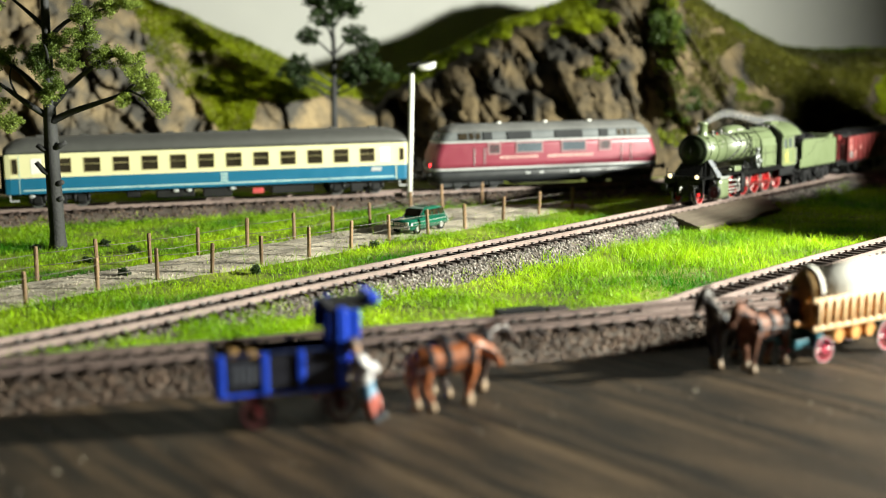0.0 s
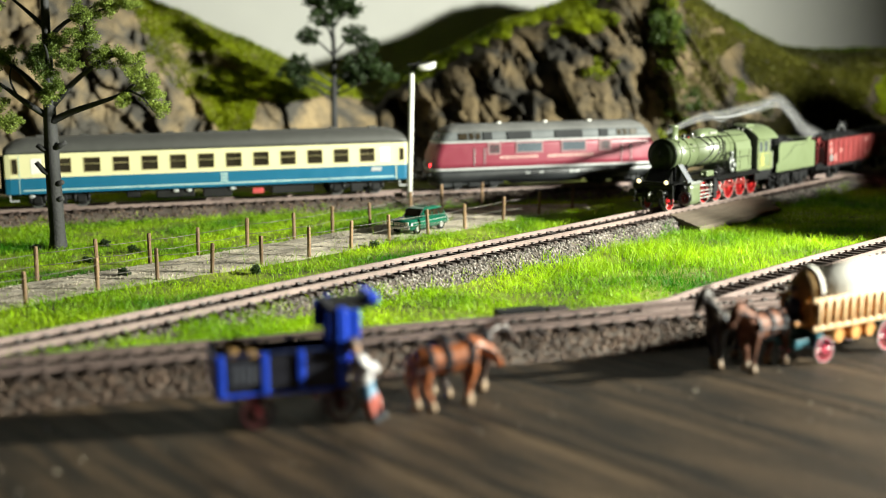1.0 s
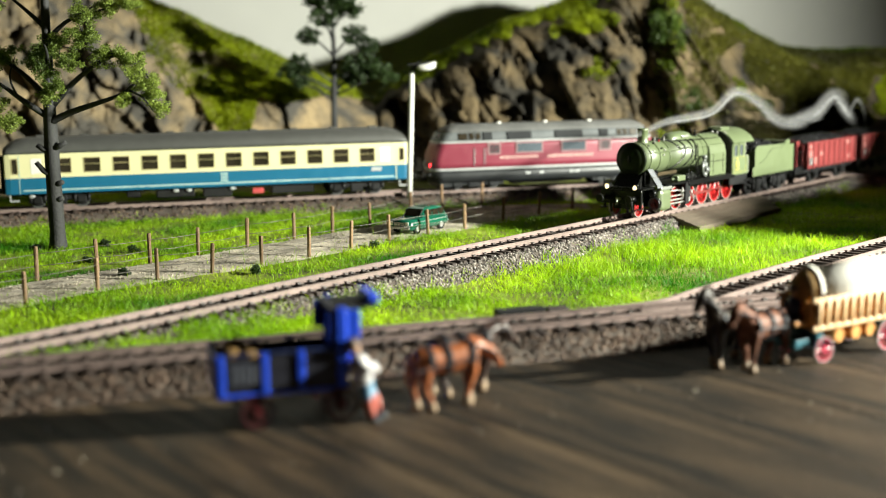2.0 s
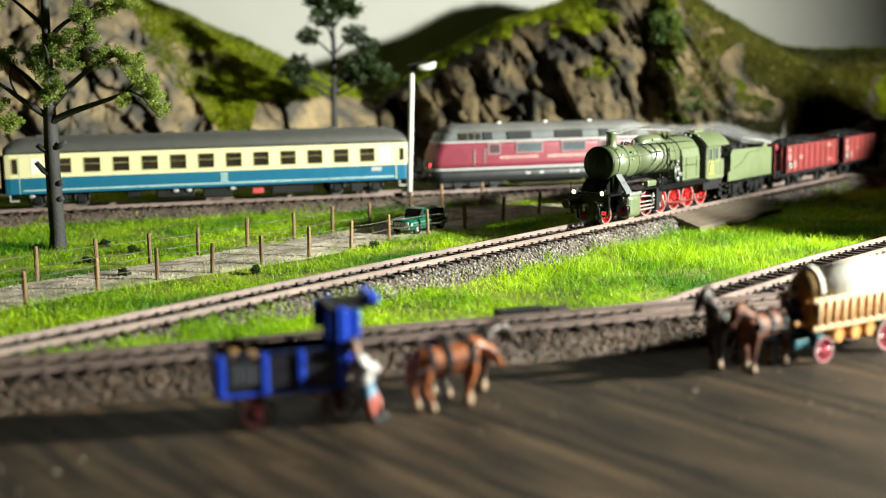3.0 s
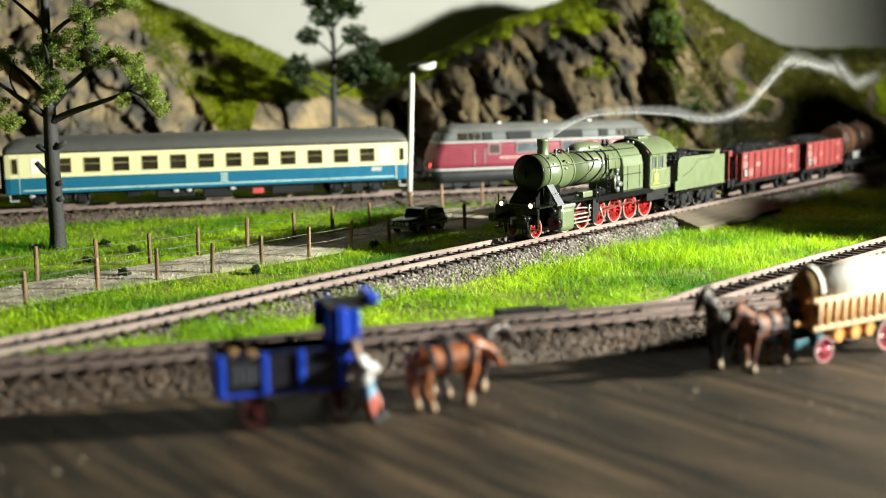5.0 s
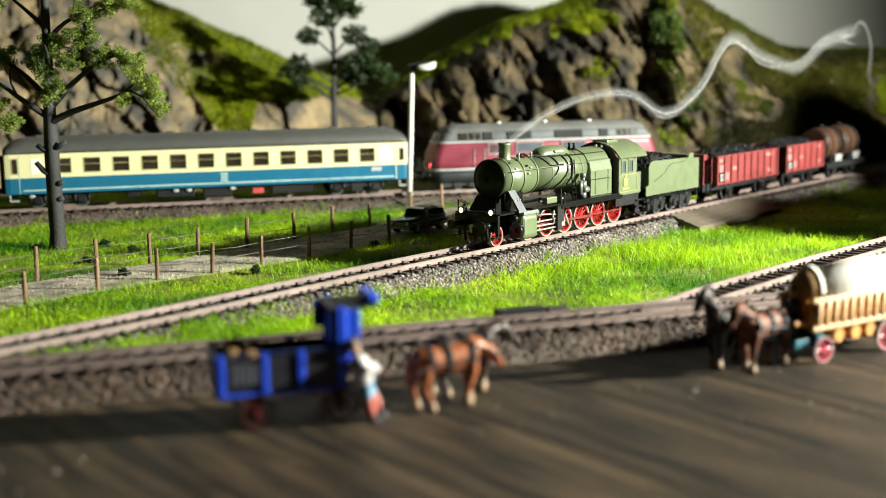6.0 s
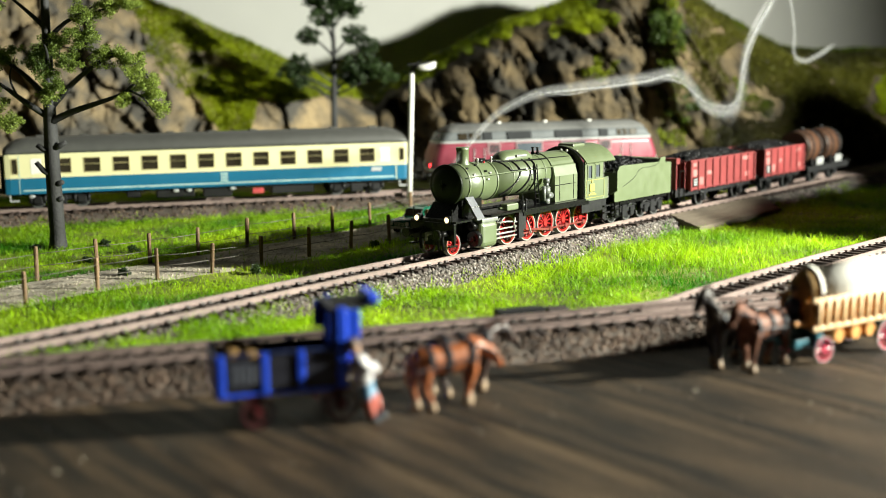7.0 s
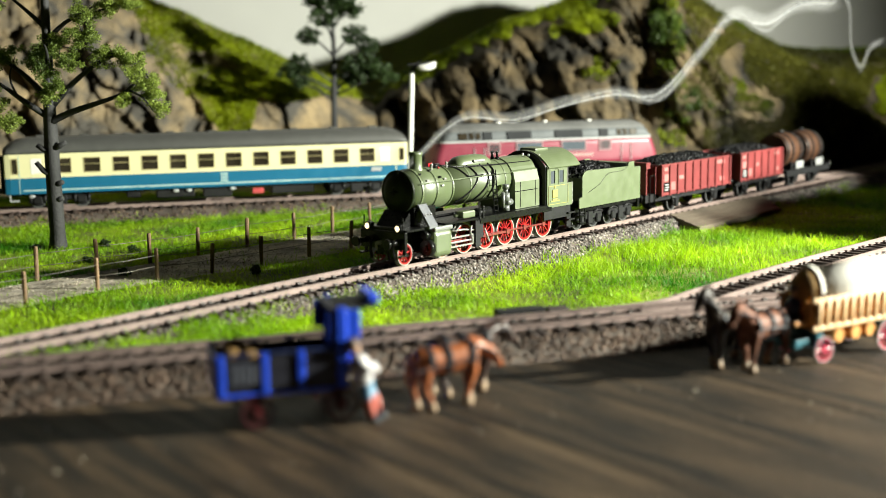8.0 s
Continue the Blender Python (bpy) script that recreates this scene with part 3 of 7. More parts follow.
def hills():
    def left_top(x):
        return np.interp(x, [-720, -440, -334, -292, -250, -200, -160, -138, -107, -66, -20, 10], [150, 200, 188, 174, 154, 131, 113, 100, 88, 66, 45, 28])

    def right_top(x):
        return np.interp(x, [-100, -68, -46, 9, 64, 119, 141, 165, 195, 225, 251, 284, 340, 384, 432, 700], [40, 64, 88, 115, 143, 158, 166, 182, 190, 182, 166, 143, 115, 109, 111, 100])

    def slope(x):
        """The line where the left cliff gives way to turf, by height."""
        return -275 + (145 - x) * 0.80

    def left_calm(x, z):
        return min(1, max(0, (x - slope(z)) / 14)) * 0.9

    def right_calm(x, z):
        return min(1, max(0, (x - 232) / 40))

    def left_hollow(x, z):
        return 34 * math.exp(-((x + 196) / 30) ** 2 - ((z - 92) / 38) ** 2) - 22 * math.exp(-((x + 128) / 22) ** 2 - ((z - 72) / 24) ** 2)

    def right_hollow(x, z):
        # last term: a hollow added to the shape to keep the hill foot dark
        return 30 * math.exp(-((x - 188) / 16) ** 2) - 16 * math.exp(-((x - 120) / 30) ** 2) + 40 * math.exp(-((x + 35) / 16) ** 2) * (z < 70) + 62 * math.exp(-((x - 218) / 46) ** 2) * min(1, max(0, (66 - z) / 26))
    # left hill takes the brighter rock copy, right hill the darker
    a, va = hill("hill_left", "rocky cliff topped with green moss behind the coach", [(-800, 900), (-450, 960), (-250, 1020), (-60, 1075), (40, 1120)], left_top, 330, LITROCK, 1.3, left_calm, left_hollow)
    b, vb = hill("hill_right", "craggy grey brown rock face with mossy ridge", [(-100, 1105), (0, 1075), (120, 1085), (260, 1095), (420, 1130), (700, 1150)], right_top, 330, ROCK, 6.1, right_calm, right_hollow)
    rng = np.random.default_rng(4)
    for v, s in ((va, 11), (vb, 12)):
        # turf on slopes, ledges and crests
        nu, nv = v.shape[:2]
        n = 330000
        i, j = rng.integers(0, nu - 1, n), rng.integers(2, nv - 1, n)
        fu, fv = rng.random(n)[:, None], rng.random(n)[:, None]
        p = v[i, j] * (1 - fu) * (1 - fv) + v[i + 1, j] * fu * (1 - fv) + v[i, j + 1] * (1 - fu) * fv + v[i + 1, j + 1] * fu * fv
        du, dv = v[i + 1, j] - v[i, j], v[i, j + 1] - v[i, j]
        nn = np.cross(du, dv)
        nn /= np.linalg.norm(nn, axis=1)[:, None] + 1e-9
        nn *= np.sign(nn[:, 2:3] + 1e-9)
        seen = np.abs(p[:, 0]) < p[:, 1] * 0.40
        p, nn, j = p[seen], nn[seen], j[seen]
        patch = np.array([noise.noise((q[0] * 0.020, q[2] * 0.026, s)) for q in p])
        speck = np.array([noise.noise((q[0] * 0.09, q[2] * 0.09, s + 3)) for q in p])
        x, z, u = p[:, 0], p[:, 2], j / nv
        if s == 11:
            turf = (x > slope(z) + 16 * patch + 8 * speck) & ((z > 70 + 14 * patch) | (x < -165 + 10 * patch)) | (u > 0.60 + 0.08 * patch)
            sets = ((turf & (speck > -0.75), MOSS, "yellow green mossy turf on the hill"),)
        else:
            turf = (u > 0.53 + 0.14 * patch + 0.05 * speck) | (patch + 0.4 * speck > 0.54)
            turf |= (np.abs(x - 208 - 6 * patch) < 11) & (patch + speck > -0.25) & (z > 25)
            olive = (x > 226 + 24 * patch + 10 * speck) & (patch < 0.32) & (u < 0.60)
            sets = ((turf & ~olive & (speck > -0.7), MOSS, "yellow green mossy turf on the ridge"), (olive & (speck > -0.5), OLIVETURF, "dull olive turf on the hillside"))
        for keep, material, label in sets:
            tufts("moss", p[keep], nn[keep], rng.uniform(1.6, 4.2, keep.sum()), material, label, width=1.7, lean=0.9, seed=s)


# ---- rolling stock: local x forward, y to the left, z from the rail top ----
def arc(cy, cz, r, a0, a1, n):
    return [(cy + r * math.cos(radians(a0 + (a1 - a0) * i / n)), cz + r * math.sin(radians(a0 + (a1 - a0) * i / n))) for i in range(n + 1)]


def ring(bm, c, r_in, r_out, w, n=24):
    """A flat ring round a cross axis (y), w wide."""
    x, y, z = c
    secs = []
    for i in range(n):
        a = 2 * math.pi * i / n
        secs.append([(x + r * math.cos(a), y + s, z + r * math.sin(a)) for r, s in ((r_in, -w / 2), (r_out, -w / 2), (r_out, w / 2), (r_in, w / 2))])
    secs.append(secs[0])
    b = bmesh.new()
    loft(b, secs, smooth=False, caps=False)
    bmesh.ops.remove_doubles(b, verts=b.verts[:], dist=1e-4)
    merge(bm, b)


def spoked_wheelset(parent, x, r, spokes, side=9.0, name="wheelset", colour=None, weight=True):
    """Two spoked wheels on an axle; turns about its own centre."""
    colour = colour or RED
    bm = bm_new()
    tube(bm, (0, -side, 0), (0, side, 0), 0.9, n=8)
    for s in (-1, 1):
        y = s * (side - 0.8)
        ring(bm, (0, y, 0), r * 0.78, r * 0.92, 1.6)
        tube(bm, (0, y - 1.0, 0), (0, y + 1.0, 0), r * 0.22, n=12)
        for k in range(spokes):
            a = 2 * math.pi * k / spokes
            tube(bm, (r * 0.15 * math.cos(a), y, r * 0.15 * math.sin(a)), (r * 0.82 * math.cos(a), y, r * 0.82 * math.sin(a)), 0.45, 0.38, n=5, caps=False)
        if weight:
            pts = [(r * 0.8 * math.cos(a), r * 0.8 * math.sin(a)) for a in np.linspace(2.5, 3.8, 8)]
            prism(bm, pts, y - 0.7, y + 0.7, axis="y")
    ob = part(name, bm, colour, parent)
    ob.matrix_basis = mm(x, 0, r)
    t = bm_new()
    for s in (-1, 1):
        ring(t, (0, s * (side - 0.9), 0), r * 0.915, r, 2.0)
        ring(t, (0, s * (side - 2.1), 0), r * 0.87, r * 1.06, 0.7)
    part("tyre", t, BRIGHT, ob, "bright steel tyres")
    return ob


def disc_wheelset(parent, x, r, side=9.0):
    bm = bm_new()
    tube(bm, (0, -side - 1.2, 0), (0, side + 1.2, 0), 0.8, n=8)
    for s in (-1, 1):
        tube(bm, (0, s * side, 0), (0, s * (side - 2), 0), r, n=20)
        tube(bm, (0, s * (side - 2), 0), (0, s * (side - 2.7), 0), r * 1.1, n=20)
    ob = part("wheelset", bm, UNDER, parent)
    ob.matrix_basis = mm(x, 0, r)
    c = bm_new()
    for s in (-1, 1):
        tube(c, (0, s * (side + 1.2), 0), (0, s * (side + 1.7), 0), 0.85, n=8)
        ring(c, (0, s * (side + 0.05), 0), r * 0.85, r, 0.25, 20)
    part("axle_end", c, mat_once("dull_steel", (0.13, 0.13, 0.13), 0.35, metal=0.4), ob, "dull turned axle ends")
    return ob


def buffers(parent, x, dx, z=12.0, m=None):
    for y in (-10.0, 10.0):
        bm = bm_new()
        tube(bm, (x, y, z), (x + dx * 0.6, y, z), 1.6, 1.3, n=10)
        tube(bm, (x + dx * 0.6, y, z), (x + dx * 0.85, y, z), 0.8, n=8)
        tube(bm, (x + dx * 0.85, y, z), (x + dx, y, z), 2.6, 2.5, n=14)
        part("buffer", bm, m or BLACK, parent)


WHEELS = []      # (wheelset, local x, radius)
RODS = []        # (object, kind)
DRIVER_X = [-28.0 - 17.24 * k for k in range(6)]
CRANK = 3.0


def locomotive():
    lo = thing("steam_locomotive", label="olive green steam locomotive with twelve red spoked driving wheels", category="locomotive")
    bz, br = 34.6, 10.2
    b = bm_new()
    tube(b, (-6, 0, bz), (-36, 0, bz), br, n=40)
    tube(b, (-36, 0, bz), (-106, 0, bz), br + 0.25, n=40)
    part("boiler", b, GREEN, lo)
    b = bm_new()
    secs = []
    for x, r in ((-6.5, br + 0.35), (-5.4, br + 0.35), (-5.0, br - 0.2), (-5.0, br * 0.86), (-4.4, br * 0.8), (-3.6, br * 0.55), (-3.2, br * 0.2)):
        secs.append([(x, r * math.cos(a), bz + r * math.sin(a)) for a in np.linspace(0, 2 * math.pi, 36, endpoint=False)])
    loft(b, secs)
    # door green is darkened in its colour, since lamp light misses the front
    part("smokebox_door", b, mat_once("smokebox_dark_green", (0.013, 0.018, 0.009), 0.4, spec=0.2), lo, "round smokebox door, green darkened for its unlit side")
    h = bm_new()
    tube(h, (-3.4, 0, bz), (-2.2, 0, bz), 0.8, n=8)
    tube(h, (-2.4, -2.5, bz), (-2.4, 2.5, bz), 0.3, n=6)
    tube(h, (-2.4, 0, bz - 2.5), (-2.4, 0, bz + 2.5), 0.3, n=6)
    part("door_wheel", h, BLACK, lo)
    for x in (-13, -24, -36, -50, -64, -79, -93):
        b = bm_new()
        secs = [[(x + dx, (br + o) * math.cos(a), bz + (br + o) * math.sin(a)) for dx, o in ((0, 0.1), (0, 0.48), (0.9, 0.48), (0.9, 0.1))] for a in np.linspace(0, 2 * math.pi, 40)]
        loft(b, secs, smooth=False, caps=False)
        part("boiler_band", b, GREEN, lo)
    # chimney, domes, valves
    b = bm_new()
    secs = []
    for z, r in ((43.6, 4.2), (44.6, 3.5), (45.6, 3.25), (51.4, 3.15), (51.6, 3.4), (53.0, 3.4), (53.0, 2.8), (50.0, 2.6)):
        secs.append([(-19.0 + r * math.cos(a), r * math.sin(a), z) for a in np.linspace(0, 2 * math.pi, 24, endpoint=False)])
    loft(b, secs)
    part("chimney", b, GREEN, lo)
    b = bm_new()
    secs = []
    for x, hw, top in ((-46.5, 2.5, 44.9), (-48.0, 4.6, 46.8), (-51, 5.4, 48.4), (-56, 5.8, 48.9), (-66, 5.8, 48.9), (-71, 5.4, 48.2), (-74, 4.4, 46.6), (-75.5, 2.5, 44.9)):
        secs.append([(x, hw * math.cos(a), 43.0 + (top - 43.0) * max(0, math.sin(a)) ** 0.7 if math.sin(a) > 0 else 43.0) for a in np.linspace(0, math.pi, 13)])
    loft(b, secs)
    part("steam_dome", b, GREEN, lo)
    b = bm_new()
    rbox(b, -57, -66, 3.2, 6.6, 45.2, 46.6, 0.5)
    part("sand_box_lid", b, BRIGHT, lo)
    for y in (-1.6, 1.6):
        b = bm_new()
        tube(b, (-82.5, y, 44.0), (-82.5, y, 46.2), 1.1, n=10)
        tube(b, (-82.5, y, 46.2), (-82.5, y, 49.0), 0.7, 0.55, n=8)
        tube(b, (-82.5, y, 48.4), (-82.5, y, 48.9), 1.0, n=8)
        part("safety_valve", b, BLACK, lo)
    b = bm_new()
    tube(b, (-29, 2.0, 45.2), (-34, 2.0, 45.2), 1.3, n=12)
    ball(b, (-28.6, 2.0, 45.6), 1.2)
    part("generator", b, BLACK, lo)
    b = bm_new()
    ball(b, (-31, 4.4, 44.6), 0.6)
    part("valve_wheel", b, RED, lo, "small red valve")
    for x in (-26, -37.5):
        b = bm_new()
        tube(b, (x, 4.2, 43.4), (x, 4.2, 46.4), 0.45, n=6)
        ball(b, (x, 4.2, 46.6), 0.65, u=8, v=6)
        part("fitting", b, BRIGHT, lo)

    def on_boiler(x, deg, lift=0.7):
        a = radians(deg)
        return (x, (br + lift) * math.cos(a), bz + (br + lift) * math.sin(a))
    pipes = [
        [on_boiler(-34, 75, 1.0), on_boiler(-39, 68), on_boiler(-43, 55), on_boiler(-46, 35), on_boiler(-49, 24), on_boiler(-60, 24)],
        [on_boiler(-52, 62), on_boiler(-54, 40), on_boiler(-55, 18), on_boiler(-51, -8), on_boiler(-45, -30), on_boiler(-40, -50)],
        [on_boiler(-62, 62), on_boiler(-63.5, 40), on_boiler(-64, 18), on_boiler(-62, -6), on_boiler(-58, -30), on_boiler(-55, -50)],
        [on_boiler(-69, 60), on_boiler(-69.5, 36), on_boiler(-68, 10), on_boiler(-67.5, -15), on_boiler(-66, -45)],
        [on_boiler(-34, 75, 1.0), on_boiler(-46, 60), on_boiler(-62, 52, 1.0), on_boiler(-80, 50), on_boiler(-104, 48)],
    ]
    for p in pipes:
        b = bm_new()
        pipe(b, spline3(p), 0.42, 6)
        part("pipe", b, BLACK, lo)
    for deg, x0, x1 in ((20, -10, -104),):
        b = bm_new()
        tube(b, on_boiler(x0, deg, 1.3), on_boiler(x1, deg, 1.3), 0.3, n=6)
        for x in range(x0 - 4, x1, -13):
            tube(b, on_boiler(x, deg, 0), on_boiler(x, deg, 1.5), 0.35, n=5)
        part("handrail", b, GREEN, lo)
        b = bm_new()
        tube(b, (x0, -on_boiler(x0, deg, 1.3)[1], on_boiler(0, deg, 1.3)[2]), (x1, -on_boiler(0, deg, 1.3)[1], on_boiler(0, deg, 1.3)[2]), 0.3, n=6)
        part("handrail", b, BRIGHT, lo)
    for k, (x, deg) in enumerate(((-14, 50), (-17, 28), (-27, 34), (-27, 10), (-23, 60), (-95, 66), (-88, 20), (-30, 27))):
        b = bm_new()
        rbox(b, -0.9, 0.9, -0.5, 0.5, -0.5, 0.5, 0.2, 1)
        o = part("rivet_plate", b, BRIGHT if k % 2 else BLACK, lo)
        o.matrix_basis = mm(*on_boiler(x, deg, 0.35), rx=deg - 90)
    # ladder and pump on the side
    b = bm_new()
    for x in (-65.2, -68.4):
        tube(b, (x, 13.2, 18), (x, 11.3, 41), 0.35, n=5)
    for i in range(8):
        z = 20 + i * 2.7
        tube(b, (-65.2, 13.2 - (z - 18) * 0.083, z), (-68.4, 13.2 - (z - 18) * 0.083, z), 0.28, n=5)
    part("ladder", b, BLACK, lo)
    b = bm_new()
    for z0, z1, r in ((19, 22, 2.0), (22, 24.2, 1.1), (24.2, 28.4, 2.2), (28.4, 30.5, 1.2), (30.5, 33, 1.8)):
        tube(b, (-75, 13, z0), (-75, 13, z1), r, n=12)
    tube(b, (-72.0, 13.5, 21), (-72.0, 13.5, 29), 1.1, n=10)
    tube(b, (-78.5, 13.8, 23.5), (-74, 13.8, 23.5), 1.7, n=10)
    part("feed_pump", b, mat_once("cast_grey", (0.16, 0.17, 0.16), 0.4, metal=0.3), lo, "grey cast feed water pump")
    b = bm_new()
    rbox(b, -37, -47, 10.5, 15.2, 19, 22.6, 0.7)
    tube(b, (-34, 12, 20.5), (-50, 12, 20.5), 0.8, n=8)
    part("tool_box", b, GREEN, lo)
    b = bm_new()
    tube(b, (-49, 12, 20.0), (-62, 12.0, 20.5), 2.3, n=14)
    part("air_tank", b, BLACK, lo)
    # firebox
    b = bm_new()
    prof = [(12.4, 18.8), (12.4, 33), (11.2, 38.5)] + arc(0, bz, br + 0.9, 25, 155, 14) + [(-11.2, 38.5), (-12.4, 33), (-12.4, 18.8)]
    prism(b, prof, -84.0, -106, "x")
    part("firebox", b, GREEN, lo)
    for x in (-88.5, -102):
        b = bm_new()
        box(b, x - 0.15, x + 0.15, 12.3, 12.6, 19.5, 33)
        part("seam", b, BLACK, lo)
    b = bm_new()
    box(b, -84, -104, 12.3, 12.62, 27.9, 28.25)
    part("seam", b, BLACK, lo)
    # running boards
    for s in (1, -1):
        b = bm_new()
        box(b, -22, -109, s * 8 if s > 0 else -16.2, 16.2 if s > 0 else -8, 17.6, 18.6)
        box(b, -50, -112, s * 15.4 if s > 0 else -16.2, 16.2 if s > 0 else -15.4, 15.4, 17.6)
        part("running_board", b, BLACK, lo)
        b = bm_new()
        prism(b, [(s * 8.3, 28.4), (s * 9.2, 28.4), (s * 16.4, 18.4), (s * 16.4, 17.2), (s * 15.4, 17.2)], -10.0, -16.0, "x")
        part("sloped_plate", b, mat_once("plate_blue_grey", (0.15, 0.155, 0.17), 0.45), lo, "bluish grey sloped plate beside smokebox")
        b = bm_new()
        for x in (-11, -13.4, -15.4):
            ball(b, (x, s * 12.9, 23.6), 0.45, u=6, v=5)
        part("rivet", b, BRIGHT, lo)
        # cylinder block
        b = bm_new()
        rbox(b, -13, -27.5, s * 8.0 if s > 0 else -16.8, 16.8 if s > 0 else -8.0, 2.2, 16.4, 3.0, 4)
        part("cylinder", b, GREEN, lo)
        b = bm_new()
        rbox(b, -13.4, -27.0, s * 9 if s > 0 else -17.0, 17.0 if s > 0 else -9, 15.4, 17.6, 0.6, 2)
        # pale grey paints in the lit top edge of the green cylinder
        part("cylinder_cap", b, mat_once("bare_metal_grey", (0.24, 0.25, 0.23), 0.4, metal=0.3), lo, "cylinder cap, paler to show its lit top edge")
        b = bm_new()
        tube(b, (-13.2, s * 13.2, 7.4), (-10.2, s * 13.2, 7.4), 4.3, 3.9, n=20)
        tube(b, (-10.2, s * 13.2, 7.4), (-9.4, s * 13.2, 7.4), 1.6, n=10)
        tube(b, (-13.2, s * 12.2, 13.8), (-9.6, s * 12.2, 13.8), 2.2, 2.0, n=14)
        part("cylinder_cover", b, BLACK, lo)
        b = bm_new()
        tube(b, (-27.5, s * 13.4, 7.6), (-46, s * 13.4, 7.6), 0.5, n=6)
        part("piston_rod", b, BRIGHT, lo)
        b = bm_new()
        for z in (5.6, 10.2):
            box(b, -28, -47, s * 13.9 - 0.5, s * 13.9 + 0.5, z - 0.35, z + 0.35)
        part("guide_bar", b, BRIGHT, lo)
        b = bm_new()
        box(b, -46.5, -50.5, s * 14.2 - 1.4, s * 14.2 + 1.4, 3.8, 17.6)
        box(b, -50.5, -53.5, s * 14.2 - 0.8, s * 14.2 + 0.8, 8.0, 17.6)
        part("link_bracket", b, UNDER, lo, "dark grey bracket for valve gear")
        b = bm_new()
        pipe(b, [(-30, s * 13.5, 13.6), (-39, s * 13.8, 13.4), (-50, s * 14.4, 12.0)], 0.5, 6)
        pipe(b, [(-44.5, s * 14.9, 8.0), (-43.0, s * 14.9, 12.0), (-44, s * 14.9, 15.0)], 0.5, 6)
        pipe(b, [(-54, s * 15.2, 12.5), (-56.5, s * 15.2, 8), (-58, s * 15.2, 5.2)], 0.5, 6)
        part("valve_gear", b, BRIGHT, lo)
        b = bm_new()
        tube(b, (-48.6, s * 16.4, 17), (-48.6, s * 16.4, 26.5), 0.35, n=6)
        tube(b, (-51.6, s * 16.4, 18), (-51.6, s * 16.4, 24), 0.5, n=6)
        ball(b, (-51.6, s * 16.4, 23.6), 0.9, u=8, v=6)
        part("lubricator", b, UNDER, lo)
        # splashers and brake hangers
        b = bm_new()
        for x in DRIVER_X:
            box(b, x - 8.0, x - 7.2, s * 8.5 - 0.5, s * 8.5 + 0.5, 3, 13)
        part("brake_rigging", b, BLACK, lo)
    # frame, deck and buffer beam
    b = bm_new()
    box(b, 4.2, -128, -6.2, 6.2, 5.0, 17.4)
    box(b, -8, -24, -8.3, 8.3, 12, 27)
    prism(b, [(-5.0, 17.4), (-5, 25.5), (1.5, 18.4), (4.4, 18.4), (4.4, 17.4)], -8.2, 8.2, "y")
    part("frame", b, BLACK, lo)
    b = bm_new()
    rbox(b, 4.0, 6.0, -14.5, 14.5, 8.2, 17.0, 0.4)
    part("buffer_beam", b, BLACK, lo)
    b = bm_new()
    box(b, -8, 4.8, -14.8, 14.8, 17.0, 17.9)
    part("front_deck", b, BLACK, lo)
    buffers(lo, 6.0, 8.6)
    b = bm_new()
    tube(b, (6.0, 0, 11.5), (10.4, 0, 11.5), 0.9, n=8)
    tube(b, (10.4, 0, 11.5), (10.4, 0, 8), 0.7, n=8)
    part("coupling_hook", b, BRIGHT, lo)
    for y in (6.2, -5.5, 9.2):
        b = bm_new()
        pipe(b, [(6.0, y, 12.5), (8.2, y, 11.5), (8.6, y, 8.0), (7.6, y, 3.5)], 0.8, 7)
        part("brake_hose", b, UNDER, lo)
    b = bm_new()
    for y in (-12.6, 12.6):
        tube(b, (5.2, y, 17), (5.2, y, 24.0), 0.35, n=6)
        box(b, 2, 8, y - 1.0, y + 1.0, 5.2, 6.0)
        box(b, 3.5, 4.5, y - 0.8, y + 0.8, 6.0, 17.0)
    part("front_step", b, BLACK, lo)
    for y in (-9.9, 9.9):
        b = bm_new()
        rbox(b, 2.6, 5.6, y - 1.7, y + 1.7, 16.9, 20.6, 0.6, 2)
        tube(b, (5.2, y, 18.6), (6.2, y, 18.6), 1.8, n=14)
        hl = part("headlamp", b, BLACK, lo)
        b = bm_new()
        ball(b, (6.1, y, 18.6), 1.45, 0.45, 1, 1, 12, 8)
        part("lens", b, LAMPGLOW, hl, "glowing warm lamp lens")
    # cab
    for s in (1, -1):
        b = bm_new()
        y0, y1 = (15.4, 16.2) if s > 0 else (-16.2, -15.4)
        for x0, x1, z0, z1 in ((-108, -131.5, 17.0, 29.4), (-108, -110.2, 29.4, 39.5), (-115.4, -118.0, 29.4, 39.5), (-123.6, -126.6, 29.4, 39.5), (-108, -126.6, 37.6, 39.5)):
            box(b, x1, x0, y0, y1, z0, z1)
        side = part("cab_side", b, GREEN, lo)
        for x0 in (-110.2, -118.0):
            b = bm_new()
            x1 = x0 - (5.2 if x0 > -112 else 5.6)
            yy = s * 16.3
            for a0, a1, c0, c1 in ((x1, x0, 29.4, 30.1), (x1, x0, 36.9, 37.6), (x0 - 0.7, x0, 30.1, 36.9), (x1, x1 + 0.7, 30.1, 36.9)):
                box(b, a0, a1, yy - 0.35, yy + 0.25, c0, c1)
            w = part("cab_window", b, GREEN, lo)
            b = bm_new()
            box(b, x1 + 0.6, x0 - 0.6, s * 15.9 - 0.15, s * 15.9 + 0.15, 30.0, 37.0)
            part("pane", b, mat_once("cab_glass", (0.07, 0.08, 0.09), 0.15), w)
        b = bm_new()
